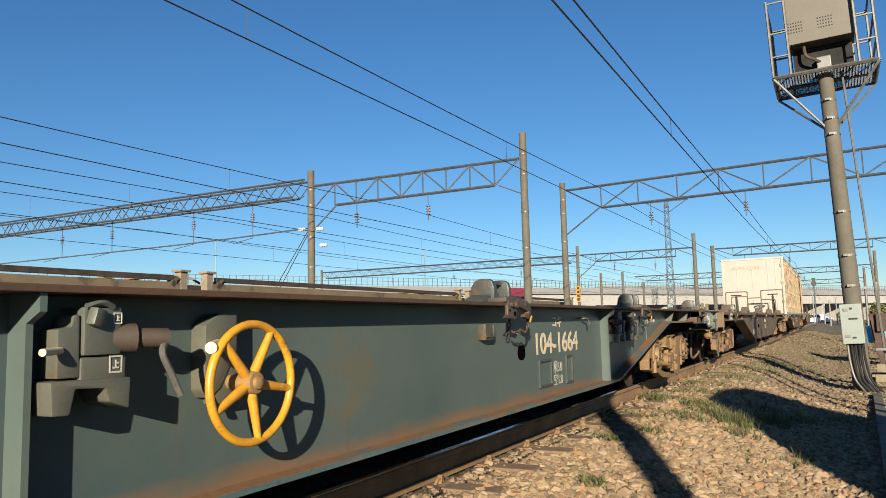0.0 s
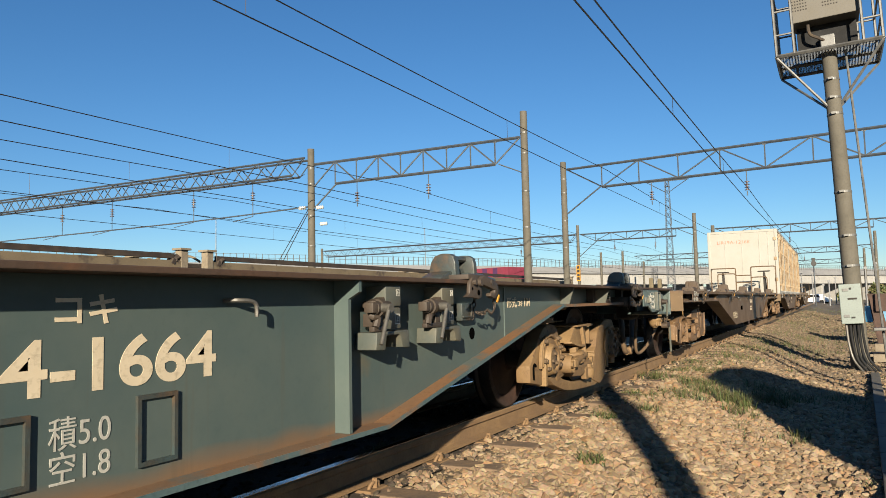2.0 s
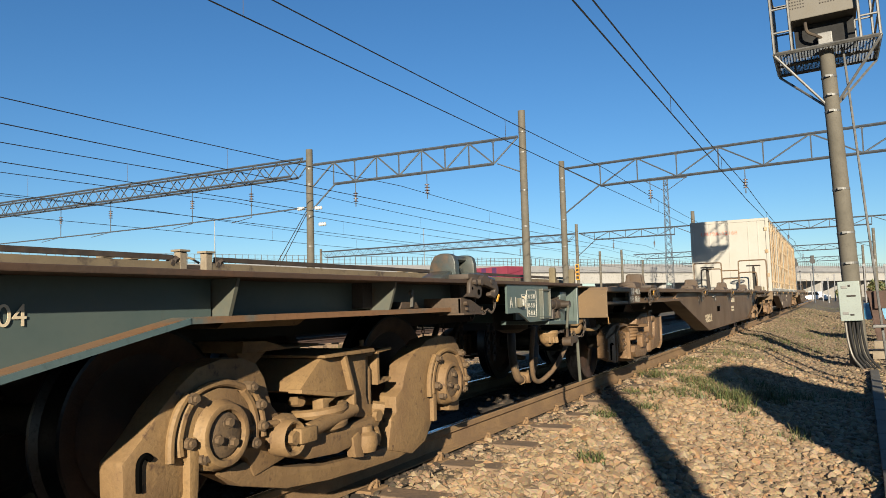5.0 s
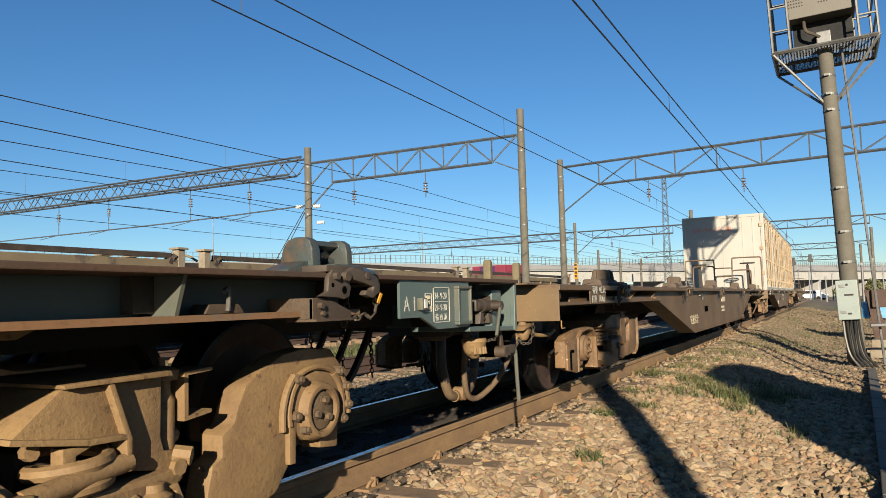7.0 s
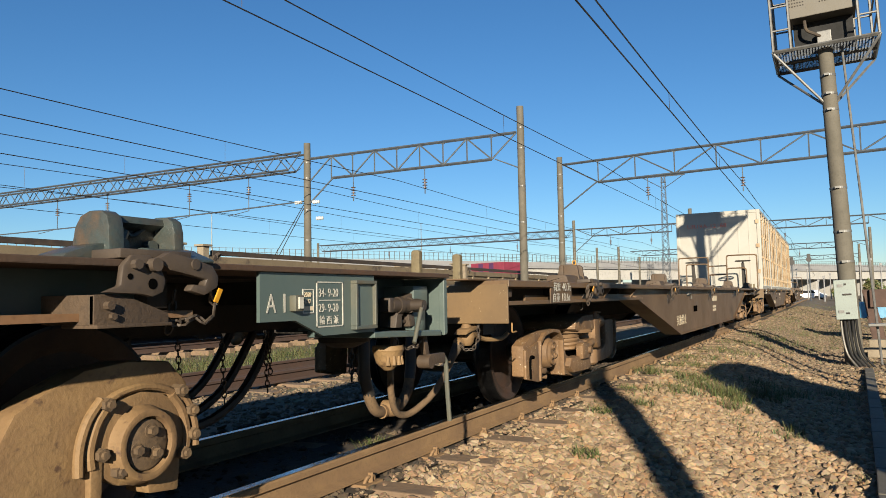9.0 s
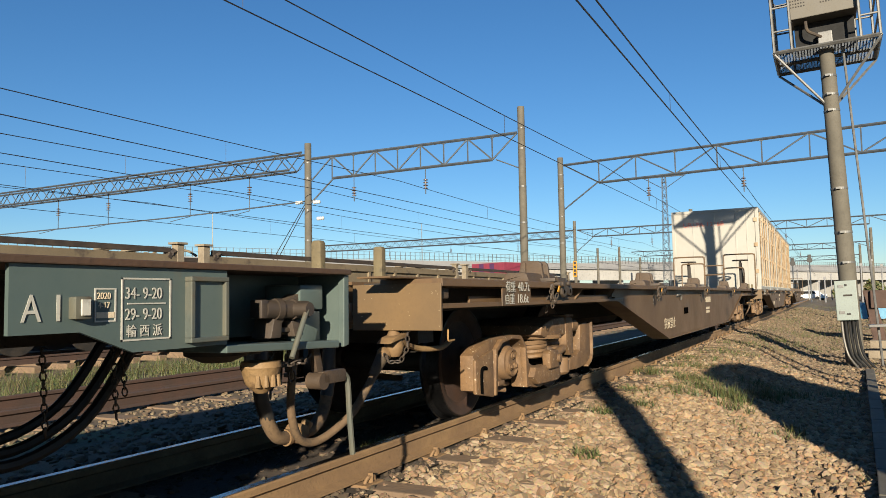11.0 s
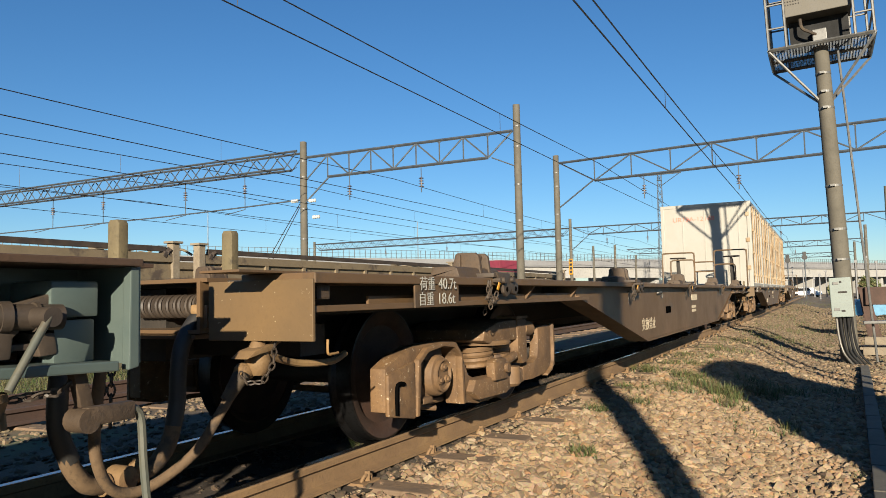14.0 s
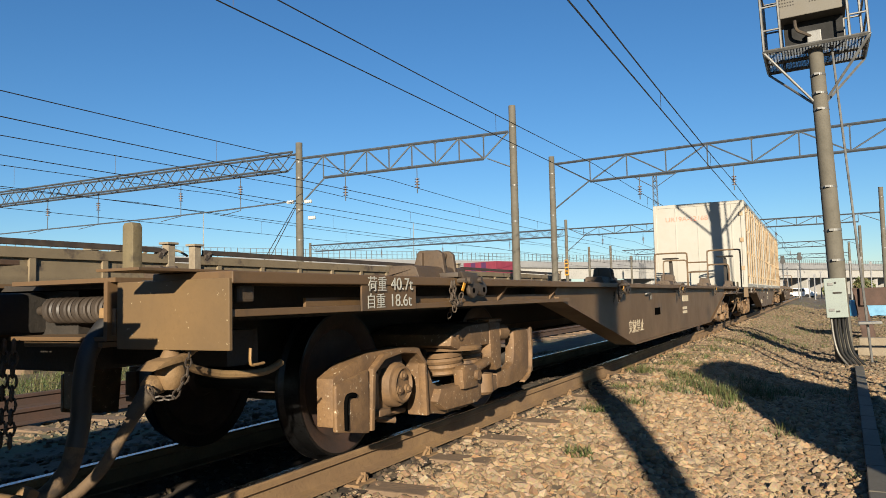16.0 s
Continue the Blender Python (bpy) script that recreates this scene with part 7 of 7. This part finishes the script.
def viaduct():
    ax, ay, bx, by = 74.0, 80.5, 262.0, -20.5
    v = thing("road_viaduct", ax, ay, 0, "long pale concrete road viaduct with a fence and noise barrier", "viaduct")
    ln = math.hypot(bx - ax, by - ay)
    v.matrix_basis = pose(ax, ay, 0, 0, 0, math.degrees(math.atan2(by - ay, bx - ax)))
    bm = bmesh.new()
    span(bm, (-60, -0.5, 6.75), (ln + 200, 10.5, 7.7), 0.05)
    part("deck", bm, M_GREYFAR, v)
    bm = bmesh.new()
    span(bm, (-60, -0.2, 4.2), (ln + 200, 0.2, 6.75))
    part("fascia", bm, M_DULLWHITE, v, "pale fascia wall")
    bm = bmesh.new()
    span(bm, (-60, -0.7, 6.45), (ln + 200, -0.2, 6.72))
    part("pipe_run", bm, M_GREYFAR, v)
    bm = bmesh.new()
    for k in range(int((ln + 150) / 1.0)):
        x = -55 + k * 1.0
        box(bm, (x, -0.3, 8.4), (0.07, 0.07, 1.5))
    for z in (7.9, 8.5, 9.1):
        box(bm, (ln / 2, -0.3, z), (ln + 200, 0.05, 0.05))
    part("fence", bm, M_GALV, v)["kind"] = "stuff"
    bm = bmesh.new()
    span(bm, (ln * 0.46, 10.2, 7.7), (ln + 200, 10.4, 9.0))
    part("barrier", bm, M_GREYFAR, v)
    for k in range(16):
        x = 30 + k * 13.0
        bm = bmesh.new()
        span(bm, (x - 0.6, 1.0, -1), (x + 0.6, 9.0, 6.75), 0.05)
        part("pier", bm, M_DULLWHITE, v)
    for k in range(5):
        x = 10 + k * 40
        bm = bmesh.new()
        rod(bm, (x, 10, 7.7), (x, 10, 15.5), 0.09, 6, 0.05)
        part("lamp_post", bm, M_GALV, v)
    # dark sheet standing in for the shade below the deck
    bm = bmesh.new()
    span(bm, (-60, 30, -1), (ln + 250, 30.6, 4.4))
    part("shade_wall", bm, M_DARKFAR, v, "dark sheet behind the piers for the shade under the viaduct")


viaduct()

# long low sheds and cars in front of the viaduct
for x, y, l, h, m in ((120, 30, 26, 2.6, M_GREYFAR), (150, 12, 20, 2.6, M_DARKFAR), (95, 50, 30, 2.8, M_GREYFAR)):
    sh = thing("yard_shed", x, y, -0.4, "long low pale yard shed with a flat roof", "shed", "sheds by the viaduct")
    sh.matrix_basis = pose(x, y, -0.4, 0, 0, -28)
    bm = bmesh.new()
    span(bm, (-l / 2, -2.5, 0), (l / 2, 2.5, h))
    part("wall", bm, m, sh)
    bm = bmesh.new()
    span(bm, (-l / 2 - 0.4, -2.9, h), (l / 2 + 0.4, 2.9, h + 0.22))
    part("roof", bm, M_GREYFAR, sh)
    for k in range(int(l / 3)):
        bm = bmesh.new()
        span(bm, (-l / 2 + 1 + k * 3, -2.56, 1.0), (-l / 2 + 2.6 + k * 3, -2.48, 2.0))
        part("window", bm, M_DARKFAR, sh)


def car(x, y, rz, paint, label):
    c = thing("parked_car", x, y, -0.4, label, "car", "parked cars")
    c.matrix_basis = pose(x, y, -0.4, 0, 0, rz)
    bm = bmesh.new()
    prism(bm, [(-2.1, 0.3), (-2.1, 0.85), (-1.9, 1.0), (-1.3, 1.02), (-0.7, 1.55), (1.3, 1.58), (1.9, 1.05), (2.1, 0.95), (2.1, 0.3)], "y", -0.82, 0.82, 0.05)
    part("body", bm, paint, c)
    bm = bmesh.new()
    prism(bm, [(-1.15, 1.05), (-0.65, 1.48), (1.2, 1.5), (1.7, 1.05)], "y", -0.83, 0.83)
    part("window", bm, M_BLACK, c)
    for wx in (-1.3, 1.3):
        for wy in (-0.8, 0.8):
            bm = bmesh.new()
            rod(bm, (wx, wy - 0.1, 0.32), (wx, wy + 0.1, 0.32), 0.32, 16)
            part("wheel", bm, M_BLACK, c)


for x, y, rz, m, lb in ((88, 17.5, 60, M_WHITECAR, "white parked car beside the yard road"), (92, 21, 60, M_DARK, "dark parked car beside the yard road"), (160, 2.5, 70, M_DARKFAR, "dark grey parked car under the viaduct"),
                        (166, 7, 70, M_DARK, "dark parked car under the viaduct")):
    car(x, y, rz, m, lb)

car(128, 3.6, 65, M_WHITECAR, "white parked car at the far end of the yard")
car(134, -0.5, 65, M_WHITECAR, "white parked car at the far end of the yard")


def shrub(x, y, r):
    """A dark bush: a short stem and a crown of many small leaves."""
    b = thing("shrub", x, y, -0.4, "dark green bushy shrub at the yard's edge", "shrub", "shrubs")
    bm = bmesh.new()
    rod(bm, (0, 0, 0), (0, 0, r), 0.12, 8, 0.05)
    part("trunk", bm, M_TIMBER, b)
    rng = np.random.default_rng(int(x))
    V, F = [], []
    for _ in range(900):
        d = rng.normal(size=3)
        d /= np.linalg.norm(d)
        c = d * r * rng.uniform(0.55, 1.0) * (1 + 0.25 * math.sin(3 * d[0] + 5 * d[1])) + np.array((0, 0, r * 1.05))
        u, v = rng.normal(size=3) * 0.16, rng.normal(size=3) * 0.16
        n = len(V)
        V += [tuple(c - u), tuple(c + v), tuple(c + u), tuple(c - v)]
        F.append((n, n + 1, n + 2, n + 3))
    me = bpy.data.meshes.new("crown")
    me.from_pydata(V, [], F)
    me.materials.append(M_GRASS)
    crown = new("crown", me)
    crown.parent = b


for x, y, r in ((128, -4.6, 1.1), (140, -9.5, 1.5)):
    shrub(x, y, r)
for x, y, h in ((104, -2.6, 3.2), (112, -0.6, 4.6), (120, -1.8, 3.0), (126, 1.2, 5.0), (131, -3.4, 4.2), (100, -6.5, 4.6), (109, -8.0, 5.4), (118, -9.6, 5.0)):
    ps = thing("marker_post", x, y, -0.4, "slender pale grey yard post", "post", "far yard posts")
    bm = bmesh.new()
    rod(bm, (0, 0, 0), (0, 0, h), 0.09, 8, 0.07)
    span(bm, (-0.12, -0.16, h - 0.3), (0.02, 0.16, h), 0.02)
    part("pole", bm, M_GREYFAR, ps)

# colour-light signals on posts
for x, y, z in ((95, 0.6, 4.3), (95, -1.2, 4.6)):
    s = thing("colour_light_signal", x, y, -0.3, "black round-headed railway signal on a grey post", "signal", "signals")
    bm = bmesh.new()
    rod(bm, (0, 0, 0), (0, 0, z), 0.07, 8)
    part("post", bm, M_GANTRY, s)
    bm = bmesh.new()
    rod(bm, (-0.12, 0, z + 0.3), (0.05, 0, z + 0.3), 0.3, 18)
    span(bm, (-0.1, -0.2, z + 0.3), (0.05, 0.2, z + 0.95), 0.05)
    part("head", bm, M_BLACK, s)

# buffer frame, timbers, tarpaulin and cable trough beside the path
bf = thing("buffer_stop", 24, -4.1, -0.55, "rust-brown steel buffer stop frame with a timber beam", "buffer stop")
for dx in (0, 0.8):
    bm = bmesh.new()
    prism(bm, [(-0.28 - dx * 0.1, 0), (0.0, 0), (0.2, 1.45), (-0.05, 1.45)], "x", dx - 0.06, dx + 0.06)
    part("leg", bm, M_RUSTDARK, bf)
bm = bmesh.new()
span(bm, (-0.2, -1.4, 0.95), (0.15, 0.05, 1.45), 0.02)
part("beam", bm, M_RUSTDARK, bf)
for k, (x, y, z, rz) in enumerate(((17.8, -4.35, -0.44, 80), (18.3, -4.3, -0.44, 84), (18.0, -4.4, -0.24, 78))):
    tm = thing("old_sleeper", x, y, z, "weathered grey timber sleeper lying on the ballast", "sleeper", "loose timbers")
    tm.matrix_basis = pose(x, y, z, 0, 0, rz + 8)
    bm = bmesh.new()
    box(bm, (0, 0, 0), (1.3, 0.2, 0.16), bevel=0.01)
    part("timber", bm, M_TIMBER, tm)
tp = thing("tarpaulin", 44, -6.0, -0.5, "bright blue tarpaulin over stacked goods", "tarpaulin")
bm = bmesh.new()
bmesh.ops.create_grid(bm, x_segments=18, y_segments=10, size=1)
for v in bm.verts:
    e = max(abs(v.co.x), abs(v.co.y))
    v.co = Vector((v.co.x * 1.2, v.co.y * 1.9, (0.75 if e < 0.9 else 0.0) + 0.12 * noise.noise((v.co.x * 3, v.co.y * 4, 1))))
part("sheet", bm, M_TARP, tp, "", True)
tr = thing("cable_trough", 0, 0, 0, "low weathered concrete cable trough edge along the path", "cable trough")
tr["kind"] = "structure"
for k in range(14):
    x = 3.6 + k * 0.82
    y = -3.31 - 0.029 * (x - 5)
    bm = bmesh.new()
    box(bm, (x, y, -0.52), (0.80, 0.13, 0.13), Euler((0, 0, -0.03 + random.uniform(-0.01, 0.01))).to_matrix(), 0.008)
    part("edge_block", bm, M_CONC, tr)


# ---- ballast stones, weeds ----
def stones(seed, fields, material, label):
    rng = np.random.default_rng(seed)
    g = (1 + 5 ** 0.5) / 2
    base = np.array([(-1, g, 0), (1, g, 0), (-1, -g, 0), (1, -g, 0), (0, -1, g), (0, 1, g), (0, -1, -g), (0, 1, -g), (g, 0, -1), (g, 0, 1), (-g, 0, -1), (-g, 0, 1)]) / 1.75
    tris = np.array([(0, 11, 5), (0, 5, 1), (0, 1, 7), (0, 7, 10), (0, 10, 11), (1, 5, 9), (5, 11, 4), (11, 10, 2), (10, 7, 6), (7, 1, 8),
                     (3, 9, 4), (3, 4, 2), (3, 2, 6), (3, 6, 8), (3, 8, 9), (4, 9, 5), (2, 4, 11), (6, 2, 10), (8, 6, 7), (9, 8, 1)])
    shapes = [(base + rng.uniform(-0.30, 0.30, (12, 3))) * np.array([1.12, rng.uniform(0.65, 1), rng.uniform(0.45, 0.8)]) for _ in range(40)]
    P = []

    def sow(xa, xb, ya, yb, per, lo, hi):
        n = int((xb - xa) * (yb - ya) * per)
        P.append(np.stack([rng.uniform(xa, xb, n), rng.uniform(ya, yb, n), lo * (hi / lo) ** (rng.uniform(0, 1, n) ** 1.7)], 1))
    for f in fields:
        sow(*f)
    P = np.concatenate(P)
    # the sleepers' heads lie bare
    off = np.abs((P[:, 0] - 4.36 + 0.39) % 0.78 - 0.39)
    P = P[(P[:, 1] < -1.08) | (P[:, 1] > 0.9) | (off > 0.11) | (rng.uniform(0, 1, len(P)) < 0.38)]
    k = len(P)
    which = rng.integers(0, 40, k)
    ang = rng.uniform(0, 6.283, k)
    V = np.stack(shapes)[which] * P[:, 2][:, None, None]
    tl = rng.uniform(-0.8, 0.8, k)
    ct, st2 = np.cos(tl)[:, None], np.sin(tl)[:, None]
    V = np.stack([V[..., 0], V[..., 1] * ct - V[..., 2] * st2, V[..., 1] * st2 + V[..., 2] * ct], -1)
    c, s = np.cos(ang)[:, None], np.sin(ang)[:, None]
    gz = np.array([ground_z(x, y) + noise.noise((x * 1.3, y * 1.3, 0)) * 0.02 * (1 if abs(y) > 1.2 else 0.3) + noise.noise((x * 0.35, y * 0.35, 5)) * 0.03 * (1 if abs(y) > 1.2 else 0.3) for x, y in P[:, :2]])
    W = np.empty_like(V)
    W[..., 0] = V[..., 0] * c - V[..., 1] * s + P[:, 0][:, None]
    W[..., 1] = V[..., 0] * s + V[..., 1] * c + P[:, 1][:, None]
    W[..., 2] = V[..., 2] + (np.where((P[:, 1] > -0.78) & (P[:, 1] < 1.4), np.maximum(gz, -0.176), gz) + P[:, 2] * rng.uniform(-0.35, 0.45, k))[:, None]
    me = bpy.data.meshes.new("ballast_stones")
    me.vertices.add(k * 12)
    me.vertices.foreach_set("co", W.reshape(-1))
    F = (tris[None] + (np.arange(k) * 12)[:, None, None]).reshape(-1)
    me.loops.add(len(F))
    me.loops.foreach_set("vertex_index", F.astype(np.int32))
    me.polygons.add(len(F) // 3)
    me.polygons.foreach_set("loop_start", np.arange(0, len(F), 3, dtype=np.int32))
    me.update(calc_edges=True)
    me.shade_flat()
    me.materials.append(material)
    tagged(new("ballast_stones", me), label, "ballast", kind="stuff")


def weeds():
    rng = np.random.default_rng(9)
    V, F = [], []

    def blade(x, y, z, h, w, lean, a):
        dx, dy = math.cos(a), math.sin(a)
        b = len(V)
        V.extend([(x - dy * w, y + dx * w, z), (x + dy * w, y - dx * w, z), (x + dx * lean * 0.4 + dy * w * 0.7, y + dy * lean * 0.4 - dx * w * 0.7, z + h * 0.6),
                  (x + dx * lean * 0.4 - dy * w * 0.7, y + dy * lean * 0.4 + dx * w * 0.7, z + h * 0.6), (x + dx * lean, y + dy * lean, z + h)])
        F.extend([(b, b + 1, b + 2, b + 3), (b + 3, b + 2, b + 4)])

    def clump(x, y, r, n, h):
        for _ in range(n):
            a, q = rng.uniform(0, 6.28), r * rng.uniform(0, 1) ** 0.7
            px, py = x + q * math.cos(a), y + q * math.sin(a)
            hh = h * rng.uniform(0.25, 0.9)
            blade(px, py, ground_z(px, py), hh, rng.uniform(0.0025, 0.006), hh * rng.uniform(0.3, 1.3), rng.uniform(0, 6.28))
    for x, y, r, n, h in ((5.0, -1.52, 0.10, 130, 0.10), (9.3, -1.75, 0.35, 380, 0.17), (9.9, -1.5, 0.3, 260, 0.15), (10.9, -2.15, 0.3, 200, 0.13), (10.2, -0.85, 0.35, 300, 0.15), (11.4, -1.2, 0.4, 300, 0.13),
                          (12.8, -0.95, 0.5, 320, 0.12), (7.55, -2.65, 0.14, 120, 0.12), (4.25, -0.30, 0.13, 200, 0.17), (4.5, -0.1, 0.1, 90, 0.12), (14.5, -1.3, 0.6, 260, 0.13), (8.3, -1.1, 0.25, 160, 0.10),
                          (17, -1.6, 0.8, 300, 0.15), (20, -2.0, 1.2, 400, 0.15), (24, -2.2, 1.5, 400, 0.18), (6.2, -3.45, 0.3, 220, 0.10), (8.0, -3.7, 0.4, 260, 0.12), (5.0, -3.4, 0.2, 150, 0.1), (3.0, -0.2, 0.1, 60, 0.1),
                          (8.9, -2.0, 0.22, 300, 0.24), (9.9, -2.3, 0.25, 260, 0.22), (7.3, -1.4, 0.15, 140, 0.13), (8.6, -1.5, 0.28, 260, 0.15), (7.9, -2.7, 0.10, 70, 0.16), (8.4, -2.1, 0.18, 140, 0.16), (10.6, -2.6, 0.2, 140, 0.18), (6.6, -1.15, 0.12, 110, 0.12), (11.2, -3.0, 0.25, 120, 0.15)):
        clump(x, y, r, n, h)
    for _ in range(240):
        clump(rng.uniform(3, 22), rng.uniform(6.2, 8.8), 0.5, 60, 0.35)
    for _ in range(170):
        clump(rng.uniform(7, 36), rng.uniform(-5, -0.85), rng.uniform(0.06, 0.35), int(rng.uniform(6, 34)), rng.uniform(0.06, 0.16))
    for _ in range(260):
        clump(rng.uniform(22, 75), rng.uniform(-9, -1.2), 0.8, 22, 0.22)
    me = bpy.data.meshes.new("grass")
    me.from_pydata(V, [], F)
    me.materials.append(M_GRASS)
    tagged(new("grass", me), "tufts of green and straw-coloured weeds in the ballast", "grass", kind="stuff")


# x from, x to, y from, y to, stones for each square metre, smallest and largest half size
stones(4, [(2.5, 8, -3.4, -0.96, 1050, 0.015, 0.045), (8, 12, -4.4, -0.96, 620, 0.017, 0.047), (12, 14, -4.4, -0.96, 340, 0.017, 0.045), (14, 18, -4.8, -0.96, 90, 0.015, 0.04),
           (3, 9, -5.0, -3.4, 260, 0.014, 0.035), (-6, 2.5, -5.2, -0.96, 330, 0.014, 0.04), (-6, 3, -8.5, -5.2, 60, 0.016, 0.042), (2.5, 15, -3.4, -1.1, 16, 0.040, 0.062)], M_STONE, "loose angular tan and brown ballast stones")
# the first field, behind the train, is dull to stand in for shade
stones(7, [(1.5, 14, 1.5, 6.5, 110, 0.018, 0.042), (12, 15, -4.4, -0.96, 450, 0.013, 0.040), (15, 32, -5.2, -0.96, 280, 0.017, 0.042), (32, 60, -7, -0.9, 40, 0.03, 0.07)], M_DULLSTONE, "dull brown yard stones and grit further along the track, and behind the train for its shade")
stones(6, [(2.0, 9, -1.15, -0.68, 900, 0.011, 0.034), (9, 30, -1.2, -0.68, 350, 0.014, 0.04)], M_RUSTSTONE, "rust-stained brown ballast stones along the rail")
stones(5, [(1.0, 12, -0.75, 1.5, 330, 0.014, 0.034), (12, 25, -0.75, 1.2, 110, 0.02, 0.04)], M_SHADEDOILSTONE, "oily ballast stones between the rails, darkened for the shade under the train")
weeds()


def motions():
    ts = [round(i * 0.2, 1) for i in range(81)]
    far = [(t, ahead(t)) for t in ts]
    for w, x in WAGONS + CONTAINERS:
        z = w.matrix_basis.translation.z
        walk(w, [(t, pose(x + d, 0, z)) for t, d in far])
    for w in WHEELS:
        x = w.matrix_basis.translation.x
        walk(w, [(t, pose(x, 0, WHEEL_R) @ Matrix.Rotation(d / WHEEL_R, 4, "Y")) for t, d in far])


motions()
